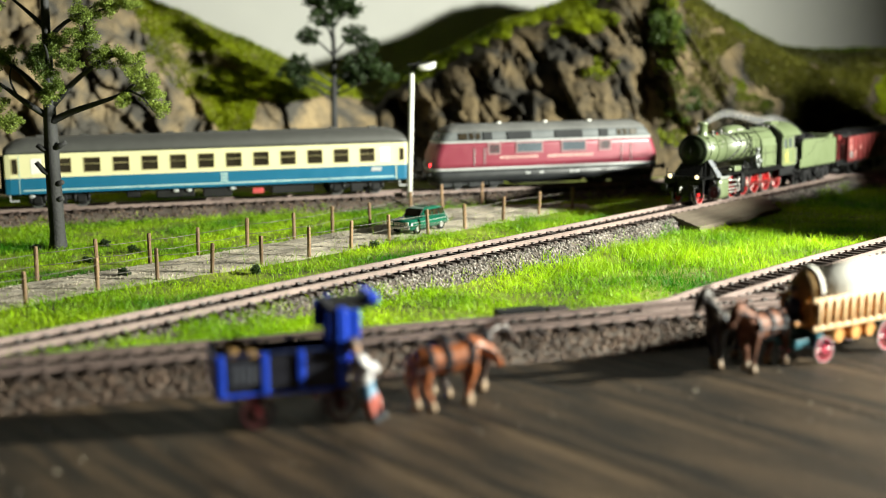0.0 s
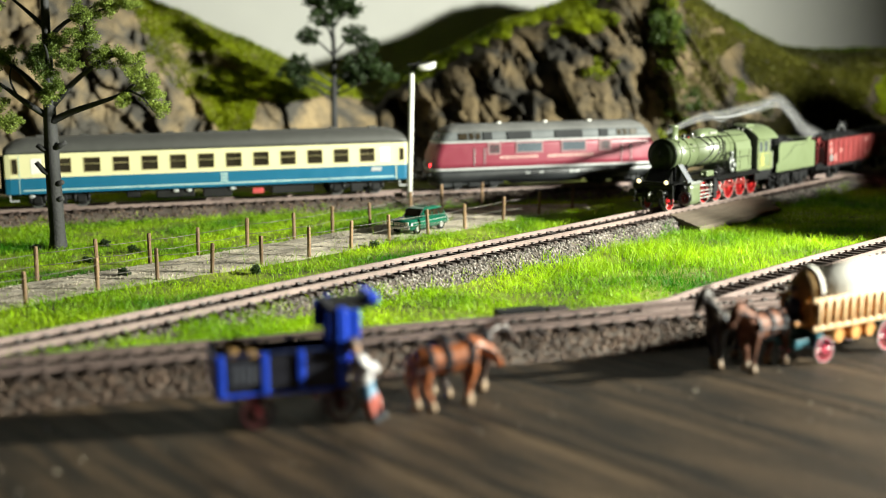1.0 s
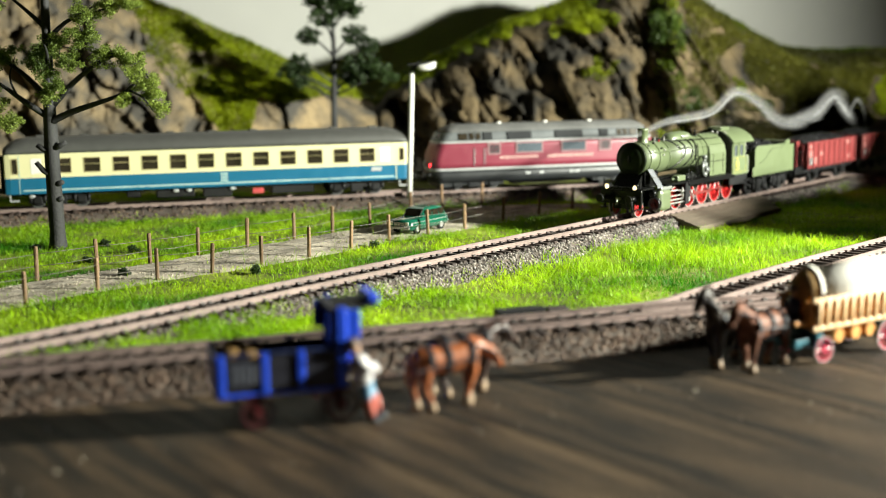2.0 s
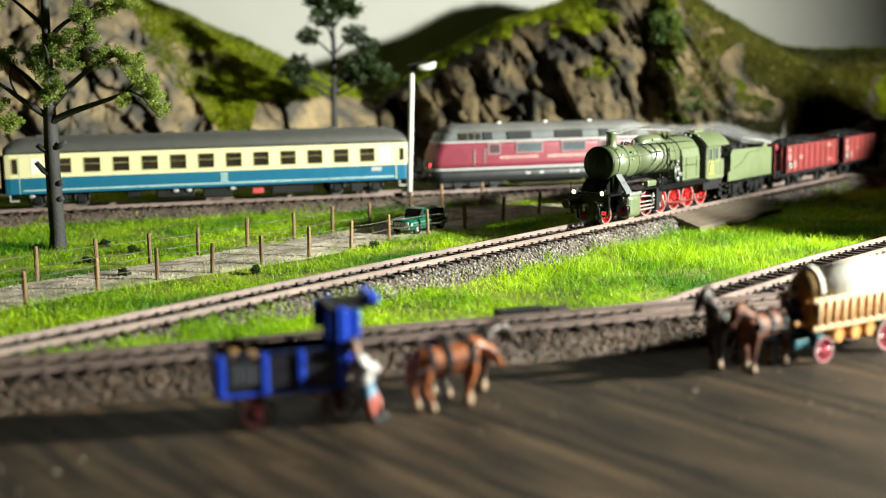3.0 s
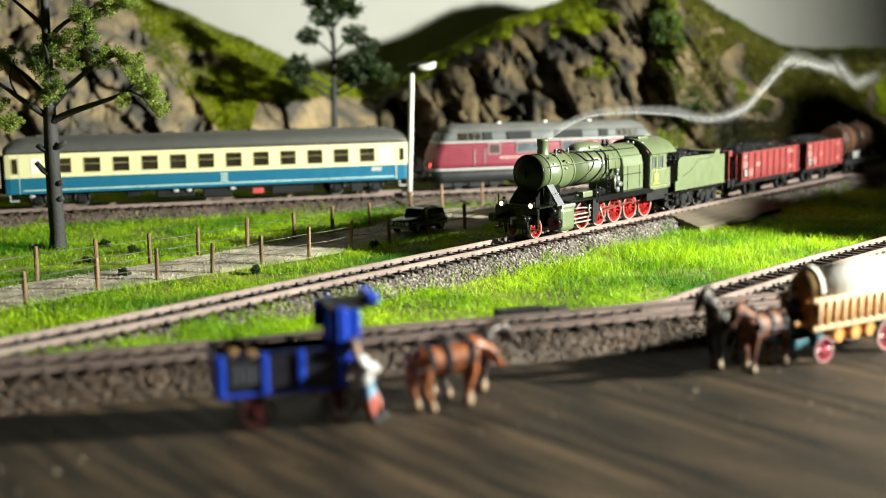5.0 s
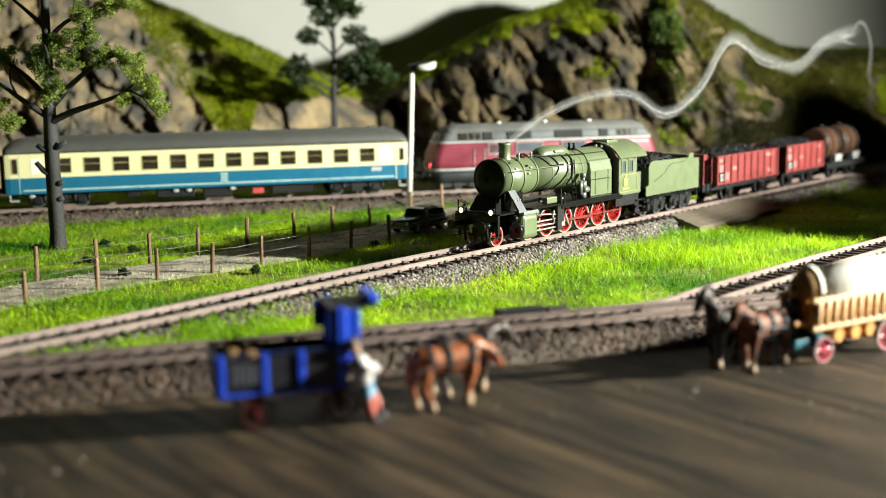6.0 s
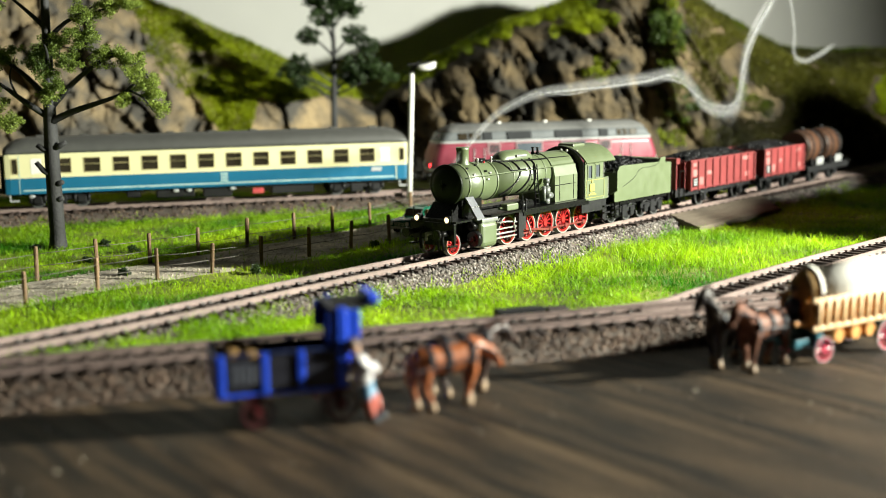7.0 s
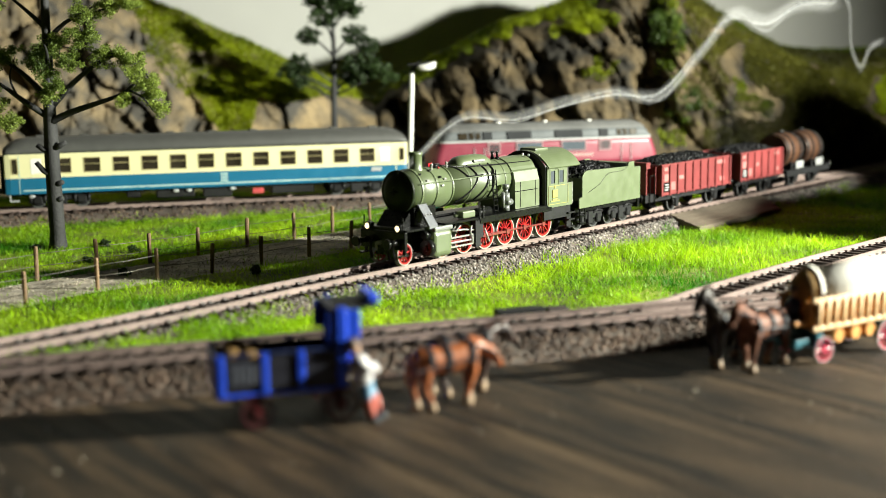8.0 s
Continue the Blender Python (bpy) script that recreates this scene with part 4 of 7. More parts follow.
        for x0, x1, z0, z1 in ((-106, -131, 10.5, 17.0), (-131.5, -127.5, 4.5, 12)):
            box(b, min(x0, x1), max(x0, x1), s * 15.0 - 0.5, s * 15.0 + 0.5, z0, z1)
        for z in (4.2, 8.4, 12.2):
            box(b, -133.5, -127.5, s * 15.0 - 1.5, s * 15.0 + 1.8, z, z + 0.7)
        part("cab_apron", b, UNDER, lo)
        # gold number plate and its bars
        b = bm_new()
        rbox(b, -117.2, -112.4, s * 16.5 - 0.25, s * 16.5 + 0.25, 22.2, 26.6, 0.2, 1)
        box(b, -115.6, -114.2, s * 16.4 - 0.2, s * 16.4 + 0.2, 27.4, 28.6)
        box(b, -119.0, -111.0, s * 16.4 - 0.2, s * 16.4 + 0.2, 20.2, 20.8)
        box(b, -117.5, -112.5, s * 16.4 - 0.2, s * 16.4 + 0.2, 21.1, 21.6)
        part("number_plate", b, mat_once("dull_gold", (0.30, 0.27, 0.07), 0.45), lo, "brass plate with unreadable number bars")
        b = bm_new()
        for x0, x1, z0, z1 in ((-127.6, -109, 18.6, 18.85), (-127.6, -109, 28.6, 28.85), (-109.25, -109, 18.6, 28.85), (-127.6, -127.35, 18.6, 28.85)):
            box(b, x0, x1, s * 16.3 - 0.12, s * 16.3 + 0.12, z0, z1)
        part("lining", b, mat_once("dull_gold", (0.30, 0.27, 0.07), 0.45), lo, "thin yellow lining")
    b = bm_new()
    prof = [(15.4, 17), (15.4, 39.4)] + arc(0, 30.6, 17.3, 30, 150, 12) + [(-15.4, 39.4), (-15.4, 17)]
    prism(b, prof, -107.2, -108.2, "x")
    # black puts the unlit look of this front wall into its colour
    part("cab_front", b, BLACK, lo)
    b = bm_new()
    outer = [(17.0, 38.8)] + arc(0, 27.5, 20.4, 38, 142, 18) + [(-17.0, 38.8)]
    inner = [(-16.6, 38.3)] + arc(0, 27.2, 19.6, 142, 38, 18) + [(16.6, 38.3)]
    prism(b, outer + inner, -108.6, -138.5, "x", smooth=False)
    roof = part("cab_roof", b, GREEN, lo)
    b = bm_new()
    rbox(b, -112, -124, -5.5, 5.5, 46.8, 48.9, 0.8, 2)
    part("roof_vent", b, GREEN, roof)
    b = bm_new()
    for x, y in ((-102, 4), (-104, 6.5), (-110, 9)):
        ball(b, (x, y, 47.0 - y * 0.18), 0.8, u=8, v=6)
    part("whistle", b, BRIGHT, roof)
    b = bm_new()
    box(b, -109, -130, -15.4, 15.4, 16.6, 17.4)
    box(b, -109, -112, -12, 12, 17.4, 34)
    part("cab_floor", b, BLACK, lo)
    b = bm_new()
    tube(b, (-127.5, 15.9, 17.5), (-127.5, 15.9, 38), 0.35, n=6)
    tube(b, (-132.0, 15.9, 17.5), (-132.0, 15.9, 29.5), 0.35, n=6)
    part("handrail", b, BRIGHT, lo)
    # wheels and rods
    ws = spoked_wheelset(lo, 0, 5.5, 10, weight=False)
    WHEELS.append((ws, 0, 5.5))
    for x in DRIVER_X:
        WHEELS.append((spoked_wheelset(lo, x, 7.75, 13), x, 7.75))
    for s in (1, -1):
        b = bm_new()
        y = s * 10.8
        box(b, DRIVER_X[5], DRIVER_X[0], y - 0.35, y + 0.35, -0.42, 0.42)
        for x in DRIVER_X:
            tube(b, (x, y - 0.7, 0), (x, y + 0.8, 0), 1.35, n=10)
        o = part("coupling_rod", b, mat_once("rod_red_steel", (0.24, 0.05, 0.045), 0.35, metal=0.3), lo, "red coupling rod")
        RODS.append((o, "coupling"))
        b = bm_new()
        y = s * 12.6
        prism(b, [(0, -0.6), (29.5, -0.45), (29.5, 0.45), (0, 0.6)], y - 0.4, y + 0.4, "y")
        tube(b, (0, y - 2.4, 0), (0, y + 0.8, 0), 1.5, n=10)
        tube(b, (29.5, y - 0.8, 0), (29.5, y + 0.8, 0), 1.1, n=10)
        o = part("connecting_rod", b, mat_once("rod_red_steel", (0.24, 0.05, 0.045), 0.35, metal=0.3), lo, "red connecting rod")
        RODS.append((o, "main"))
        b = bm_new()
        rbox(b, -2, 2, s * 13.4 - 1.2, s * 13.4 + 1.2, 5.2, 10.4, 0.4, 1)
        o = part("crosshead", b, BRIGHT, lo)
        RODS.append((o, "cross"))
    return lo


def spline3(pts, k=5):
    pts = [Vector(p) for p in pts]
    out = []
    for i in range(len(pts) - 1):
        p0, p1, p2, p3 = pts[max(i - 1, 0)], pts[i], pts[i + 1], pts[min(i + 2, len(pts) - 1)]
        for j in range(k):
            t = j / k
            out.append(0.5 * ((2 * p1) + (p2 - p0) * t + (2 * p0 - 5 * p1 + 4 * p2 - p3) * t * t + (3 * p1 - p0 - 3 * p2 + p3) * t ** 3))
    return out + [pts[-1]]


def lumps(bm_name, x0, x1, y0, y1, z, crown, parent, n, seed):
    rng = np.random.default_rng(seed)
    x, y = rng.uniform(x0, x1, n), rng.uniform(y0, y1, n)
    k = np.clip(1 - ((x - (x0 + x1) / 2) / ((x1 - x0) / 2)) ** 4, 0, 1) * np.clip(1 - ((y - (y0 + y1) / 2) / ((y1 - y0) / 2)) ** 2, 0, 1)
    zz = z + crown * k + rng.uniform(-0.5, 0.6, n)
    return stones(bm_name, np.column_stack([x, y, zz]), rng.uniform(0.8, 1.8, n), COAL, parent, "heaped black coal load")


def tender():
    te = thing("tender", label="olive green tender heaped with coal behind the locomotive", category="tender")
    X0, X1 = -139.0, -204.0
    b = bm_new()
    prof = [(X0, 13.6), (X1, 13.6), (X1, 32.6), (-197, 32.8), (-197, 36.2), (-191, 36.0), (-190, 33.6), (-146.5, 34.4), (-143.8, 33.6), (-142.0, 31.2), (-142, 20), (X0, 19)]
    for s in (1, -1):
        bb = bm_new()
        prism(bb, prof, s * 15.2, s * 16.2, "y")
        part("tender_side", bb, GREEN, te)
    box(b, X1, X1 + 1, -15.2, 15.2, 13.6, 32.6)
    box(b, -146, -145, -15.2, 15.2, 17, 30)
    box(b, X1 + 1, -146, -15.2, 15.2, 27, 28.5)
    box(b, -197, -190, -15.2, 15.2, 28.5, 35.4)
    part("tender_tank", b, GREEN, te)
    b = bm_new()
    pipe(b, spline3([(-148, 16.25, 22), (-160, 16.25, 26), (-168, 16.25, 31), (-182, 16.25, 31.5), (-189, 16.25, 33)]), 0.14, 5)
    part("hose_line", b, BLACK, te)
    lumps("coal", -189, -147, -14.5, 14.5, 29.5, 7.0, te, 900, 21)
    b = bm_new()
    box(b, X1 - 1, X0 + 1, -13.5, 13.5, 11.0, 13.6)
    box(b, X1 - 2, X1, -14.5, 14.5, 8, 15)
    part("tender_frame", b, BLACK, te)
    for x in (-155.5, -188):
        b = bm_new()
        for s in (1, -1):
            rbox(b, x - 13, x + 13, s * 11.6 - 0.8, s * 11.6 + 0.8, 5.8, 9.6, 0.4, 1)
            for dx in (-8.2, 8.2):
                rbox(b, x + dx - 2.2, x + dx + 2.2, s * 12.4 - 1.1, s * 12.4 + 1.1, 3.4, 8.4, 0.5, 1)
                pipe(b, [(x + dx - 5, s * 12.4, 9.4), (x + dx, s * 12.6, 10.6), (x + dx + 5, s * 12.4, 9.4)], 0.6, 6)
            rbox(b, x - 2.6, x + 2.6, s * 12.2 - 1, s * 12.2 + 1, 3.0, 10.4, 0.4, 1)
        part("bogie", b, UNDER, te)
        for dx in (-8.2, 8.2):
            WHEELS.append((disc_wheelset(te, x + dx, 5.4), x + dx, 5.4))
    for s in (1, -1):
        b = bm_new()
        for z in (4.5, 8.6):
            box(b, -146, -140.5, s * 14.6 - 1.4, s * 14.6 + 1.4, z, z + 0.7)
        box(b, -140.9, -140.3, s * 15.4 - 0.3, s * 15.4 + 0.3, 4.5, 14)
        box(b, -146.2, -145.6, s * 15.4 - 0.3, s * 15.4 + 0.3, 4.5, 14)
        part("step", b, BLACK, te)
    buffers(te, X1 - 2, -7.5)
    return te


def open_wagon(x0, x1, axles, brake, label):
    """An oxide red open coal wagon; x0 is its front end."""
    wg = thing("coal_wagon", label=label, category="goods wagon", group="goods wagons")
    for s in (1, -1):
        b = bm_new()
        box(b, x1, x0, s * 14.8 if s > 0 else -15.6, 15.6 if s > 0 else -14.8, 12.6, 30.8)
        box(b, x1 - 0.3, x0 + 0.3, s * 15.2 - 0.8, s * 15.2 + 0.8, 29.9, 31.2)
        box(b, x1 - 0.3, x0 + 0.3, s * 15.2 - 0.8, s * 15.2 + 0.8, 12.0, 13.4)
        sd = part("wagon_side", b, WAGON, wg)
        n = max(6, int((x0 - x1) / 9.5))
        for k in range(n + 1):
            x = x0 - (x0 - x1) * k / n
            r = bm_new()
            rbox(r, x - 0.75, x + 0.75, s * 16.0 - 0.7, s * 16.0 + 0.7, 11.5, 30.8, 0.25, 1)
            part("rib", r, WAGON, sd)
        y = s * 15.8
        for ax, bx, c, d in ((3.0, 7.6, 27.0, 29.2), (3.2, 8.4, 20.6, 25.0), (11.6, 17, 14.6, 19.6), (21, 27.5, 20.6, 23.0), (0.80 * (x0 - x1), 0.92 * (x0 - x1), 26.6, 29.0), (0.84 * (x0 - x1), 0.92 * (x0 - x1), 15.2, 18.0)):
            L = bm_new()
            box(L, x0 - bx, x0 - ax, y - 0.15, y + 0.15, c, d)
            part("marking", L, mat_once("faded_white", (0.32, 0.13, 0.12)), sd, "faded white lettering bars")
        L = bm_new()
        box(L, x0 - 9.5, x0 - 3, y - 0.2, y + 0.2, 14.0, 19.8)
        pn = part("data_panel", L, BLACK, sd, "black data panel with white bars")
        L = bm_new()
        for k in range(3):
            box(L, x0 - 8.6, x0 - 4, y - 0.3, y + 0.3, 14.9 + k * 1.6, 15.6 + k * 1.6)
        part("panel_bar", L, LGREY, pn)
    for x, d in ((x0, -1), (x1, 1)):
        b = bm_new()
        box(b, min(x, x + d * 0.8), max(x, x + d * 0.8), -14.8, 14.8, 12.6, 30.8)
        ew = part("end_wall", b, WAGON, wg)
        for y in (-9, -3, 3, 9):
            b = bm_new()
            box(b, x - 0.7, x + 0.7, y - 0.7, y + 0.7, 12.6, 30.5)
            part("rib", b, WAGON, ew)
    lumps("coal", x1 + 1.2, x0 - 1.2, -14, 14, 29.0, 5.0, wg, int((x0 - x1) * 16), 31)
    b = bm_new()
    box(b, x1, x0, -14, 14, 10.6, 12.6)
    box(b, x1 - 0.5, x0 + (14 if brake else 0.5), -12.8, -11.2, 8.6, 12.6)
    box(b, x1 - 0.5, x0 + (14 if brake else 0.5), 11.2, 12.8, 8.6, 12.6)
    part("underframe", b, UNDER, wg)
    for x in axles:
        b = bm_new()
        for s in (1, -1):
            prism(b, [(x - 5.5, 10.5), (x - 2.0, 3.6), (x + 2.0, 3.6), (x + 5.5, 10.5)], s * 12.0 - 0.5, s * 12.0 + 0.5, "y")
            rbox(b, x - 1.9, x + 1.9, s * 12.8 - 0.9, s * 12.8 + 0.9, 3.2, 7.8, 0.4, 1)
            pipe(b, [(x - 7.5, s * 12.8, 9.8), (x, s * 12.8, 8.4), (x + 7.5, s * 12.8, 9.8)], 0.8, 6)
        part("axle_guard", b, UNDER, wg)
        WHEELS.append((disc_wheelset(wg, x, 5.6), x, 5.6))
    if brake:
        b = bm_new()
        box(b, x0 + 1, x0 + 14, -13, 13, 12.6, 13.4)
        part("brake_platform", b, UNDER, wg)
        b = bm_new()
        box(b, x0 + 9, x0 + 13.6, -13, 13, 29.6, 33.2)
        box(b, x0 + 12.6, x0 + 13.6, -13, 13, 13.4, 29.6)
        for y in (-12.5, 12.5):
            box(b, x0 + 1.5, x0 + 2.3, y - 0.4, y + 0.4, 13.4, 30)
        part("brakeman_shelter", b, WAGON, wg)
        b = bm_new()
        for y in (-13.5, 13.5):
            tube(b, (x0 + 4, y, 6), (x0 + 4, y, 25), 0.35, n=6)
            tube(b, (x0 + 10, y, 6), (x0 + 10, y, 25), 0.35, n=6)
            tube(b, (x0 + 4, y, 25), (x0 + 10, y, 25), 0.35, n=6)
            box(b, x0 + 3.5, x0 + 10.5, y - 1.2, y + 1.2, 5.4, 6.2)
        part("step_rail", b, BLACK, wg)
    buffers(wg, x0 + (14 if brake else 0.5), 8)
    buffers(wg, x1 - 0.5, -8)
    return wg


ONCE = {}


def mat_once(name, rgb, rough=0.5, **k):
    if name not in ONCE:
        ONCE[name] = mat(name, rgb, rough, **k)
    return ONCE[name]


def barrel_wagon():
    x0, x1 = -412.0, -488.0
    wg = thing("barrel_wagon", label="flat goods wagon carrying two large brown wooden barrels", category="goods wagon", group="goods wagons")
    b = bm_new()
    box(b, x1, x0, -14.5, 14.5, 10.4, 12.6)
    box(b, x1, x0, 12.8, 14.6, 8.4, 12.6)
    box(b, x1, x0, -14.6, -12.8, 8.4, 12.6)
    part("underframe", b, UNDER, wg)
    for c in (-432.0, -467.0):
        b = bm_new()
        secs = []
        for dx, r in ((-14, 11.6), (-9, 12.7), (0, 13.3), (9, 12.7), (14, 11.6)):
            secs.append([(c + dx, r * math.cos(a), 26.4 + r * math.sin(a)) for a in np.linspace(0, 2 * math.pi, 32, endpoint=False)])
        loft(b, secs)
        br = part("barrel", b, BARREL, wg)
        for dx, r in ((-12, 12.2), (-6, 13.15), (6, 13.15), (12, 12.2)):
            h = bm_new()
            secs = [[(c + dx + u, (r + o) * math.cos(a), 26.4 + (r + o) * math.sin(a)) for u, o in ((-0.9, 0), (-0.9, 0.35), (0.9, 0.35), (0.9, 0))] for a in np.linspace(0, 2 * math.pi, 33)]
            loft(h, secs, smooth=False, caps=False)
            part("hoop", h, UNDER, br)
        b = bm_new()
        for dx in (-9, 9):
            prism(b, [(-13.5, 12.6), (13.5, 12.6), (13.5, 18.5), (8, 15.2), (-8, 15.2), (-13.5, 18.5)], c + dx - 1.2, c + dx + 1.2, "x")
        part("cradle", b, UNDER, wg)
        b = bm_new()
        box(b, c - 8, c + 5, 14.2, 14.7, 13.4, 18.8)
        part("sign_board", b, mat_once("dull_sign_grey", (0.2, 0.2, 0.2), 0.6), wg, "pale unreadable sign board")
        b = bm_new()
        tube(b, (c, 0, 39.4), (c, 0, 41.2), 1.6, n=10)
        part("bung", b, UNDER, wg)
    for x in (-432.0, -468.0):
        WHEELS.append((disc_wheelset(wg, x, 5.6), x, 5.6))
        b = bm_new()
        for s in (1, -1):
            prism(b, [(x - 5.5, 9), (x - 2.0, 3.6), (x + 2.0, 3.6), (x + 5.5, 9)], s * 12.0 - 0.5, s * 12.0 + 0.5, "y")
        part("axle_guard", b, UNDER, wg)
    buffers(wg, x0, 8)
    buffers(wg, x1, -8)
    return wg


# ---- standing trains on the far track ----
def coach():
    x0, x1 = -249.0, 30.5
    co = thing("passenger_coach", mm(BACKC.x, BACKC.y, RT, math.degrees(BACKA)), "cream and blue express passenger coach with grey roof", "railway coach")
    hw = 16.2
    wins = [(-216.1 + 19.09 * k, 10.2) for k in range(12)]
    openings = [(x, x + w, 24.4, 33.6) for x, w in wins] + [(-243.6, -240.2, 24.4, 34.0), (23.0, 26.0, 23.4, 33.0)]
    for s in (-1, 1):
        ya, yb = (-hw, -hw + 1) if s < 0 else (hw - 1, hw)
        b = bm_new()
        # side wall with window openings: bands below and above, piers between
        box(b, x0 + 4, x1 - 4, ya, yb, 21.2, 24.4)
        box(b, x0 + 4, x1 - 4, ya, yb, 34.0, 37.4)
        edges = sorted(openings)
        x = x0 + 4
        for a, c, z0, z1 in edges:
            box(b, x, a, ya, yb, 24.4, 34.0)
            if z1 < 34.0:
                box(b, a, c, ya, yb, z1, 34.0)
            x = c
        box(b, x, x1 - 4, ya, yb, 24.4, 34.0)
        part("upper_side", b, CREAM, co, "cream upper side panel")
        b = bm_new()
        box(b, x0 + 4, x1 - 4, ya, yb, 10.6, 21.2)
        lower = part("lower_side", b, BLUE, co, "ocean blue lower side panel")
        b = bm_new()
        box(b, x0 + 12, x1 - 12, ya - 0.1, yb + 0.1, 12.4, 13.3)
        part("stripe", b, mat_once("pale_stripe", (0.42, 0.58, 0.55)), lower, "pale green blue stripe")
        for xx in (x0 + 9.6, x1 - 10.4):
            b = bm_new()
            box(b, xx, xx + 0.5, ya - 0.12, yb + 0.12, 11, 36.5)
            part("door_edge", b, mat_once("pale_stripe", (0.42, 0.58, 0.55)) if xx < 0 else CREAM, co)
        for a, c, z0, z1 in openings:
            b = bm_new()
            yy = ya if s < 0 else yb
            t = 0.55
            for p, q, u, v in ((a - t, c + t, z0 - t, z0), (a - t, c + t, z1, z1 + t), (a - t, a, z0, z1), (c, c + t, z0, z1)):
                box(b, p, q, yy - 0.25, yy + 0.25, u, v)
            if c - a > 5:
                box(b, a, c, yy + 0.3, yy + 0.9 if s < 0 else yy - 0.9, (z0 + z1) / 2 + 0.1, (z0 + z1) / 2 + 1.3)
            w = part("window", b, mat_once("window_frame_tan", (0.42, 0.36, 0.18), 0.4), co, "tan window frame")
            b = bm_new()
            box(b, a, c, (ya + yb) / 2 - 0.2, (ya + yb) / 2 + 0.2, z0, z1)
            part("pane", b, GLASS, w)
        for a, c in ((-231.5, -224.6), (8.4, 15.6)):
            b = bm_new()
            box(b, a, c, ya - 0.2, yb + 0.2, 24.0, 34.2)
            part("frosted_window", b, WHITE, co, "white frosted toilet window")
        b = bm_new()
        rbox(b, 1.5, 9.5, ya - 0.2, yb + 0.2, 17.0, 20.2, 0.3, 1)
        part("label_plate", b, LGREY, lower, "pale unreadable lettering panel")
        b = bm_new()
        for z in (14.2, 16.4, 18.6):
            box(b, -106, -101, ya - 0.15, yb + 0.15, z, z + 1.3)
        part("crest", b, mat_once("pale_stripe", (0.42, 0.58, 0.55)), lower)
    # rounded ends
    for xe, d in ((x0, 1), (x1, -1)):
        for z0, z1, m, nm in ((10.6, 21.2, BLUE, "end_lower"), (21.2, 37.4, CREAM, "end_upper")):
            b = bm_new()
            xi = xe + d * 4
            prof = [(xi, -hw), (xe + d * 1.0, -hw + 0.6), (xe, -hw + 2.4), (xe, hw - 2.4), (xe + d * 1.0, hw - 0.6), (xi, hw), (xi, hw - 1), (xi, -hw + 1)]
            prism(b, prof, z0, z1, "z")
            part(nm, b, m, co)
        b = bm_new()
        rbox(b, min(xe, xe - d * 2.6), max(xe, xe - d * 2.6), -7, 7, 13, 36, 1.2, 2)
        part("gangway", b, UNDER, co)
        buffers(co, xe, -d * 6)
    # roof: an arch that falls at both ends
    b = bm_new()
    secs = []
    for x, k in ((x0, 0.35), (x0 + 3, 0.62), (x0 + 8, 0.86), (x0 + 16, 1.0), (-110, 1.0), (x1 - 16, 1.0), (x1 - 8, 0.86), (x1 - 3, 0.62), (x1, 0.35)):
        w = hw + 0.15 if k > 0.4 else hw - 0.8
        secs.append([(x, w * math.copysign(abs(math.cos(a)) ** 0.72, math.cos(a)), 37.3 + 10.7 * k * math.sin(a) ** 0.85) for a in np.linspace(0, math.pi, 21)])
    loft(b, secs)
    roof = part("roof", b, ROOFG, co)
    for x in np.linspace(x0 + 24, x1 - 24, 9):
        v = bm_new()
        rbox(v, x - 3, x + 3, -3.0, 3.0, 47.2, 48.9, 0.6, 1)
        part("roof_vent", v, ROOFG, roof)
    # inside: floor, partitions and seats seen through the windows
    b = bm_new()
    box(b, x0 + 3, x1 - 3, -hw + 1.2, hw - 1.2, 11.5, 13)
    for x in np.arange(-219, 20, 19.09):
        box(b, x, x + 0.8, -6, hw - 1.2, 13, 37)
        box(b, x + 1, x + 4, -5, hw - 2, 13, 27)
        box(b, x - 3.2, x - 0.2, -5, hw - 2, 13, 27)
    part("interior", b, mat_once("seat_brown", (0.16, 0.09, 0.035), 0.7), co, "brown compartment seats and walls")
    b = bm_new()
    box(b, x0 + 2, x1 - 2, -12, 12, 9, 10.8)
    for xx, w, h in ((-150, 26, 5), (-118, 20, 6), (-70, 30, 5.5), (-170, 9, 4)):
        rbox(b, xx, xx + w, -13, -5, 9 - h, 9.2, 0.5, 1)
    part("underframe", b, UNDER, co)
    b = bm_new()
    rbox(b, -84, -76, -14.2, -13, 4.4, 8.2, 0.3, 1)
    part("brake_panel", b, mat_once("faded_red", (0.45, 0.06, 0.06)), co, "small red underframe box")
    for xx in (-137, -128, -232, -98):
        b = bm_new()
        ball(b, (xx, -14, 8.6), 1.4, 1.6, 0.5, 0.8, 8, 6)
        part("fitting", b, LGREY, co)
    for c in (-214, -8.5):
        b = bm_new()
        for s in (-1, 1):
            rbox(b, c - 19, c + 19, s * 11.5 - 0.9, s * 11.5 + 0.9, 5.4, 8.6, 0.5, 1)
            for dx in (-14.3, 14.3):
                rbox(b, c + dx - 3, c + dx + 3, s * 12.4 - 1.2, s * 12.4 + 1.2, 3.2, 8, 0.6, 1)
                tube(b, (c + dx - 4.6, s * 12.5, 4), (c + dx - 4.6, s * 12.5, 9), 1.2, n=8)
                tube(b, (c + dx + 4.6, s * 12.5, 4), (c + dx + 4.6, s * 12.5, 9), 1.2, n=8)
            rbox(b, c - 4.5, c + 4.5, s * 12.2 - 1.2, s * 12.2 + 1.2, 2.6, 9, 0.5, 1)
        part("bogie", b, UNDER, co)
        for dx in (-14.3, 14.3):
            disc_wheelset(co, c + dx, 5.3)
    for xx in (x0 + 3, x1 - 8):
        for y in (-14.5, 14.5):
            b = bm_new()
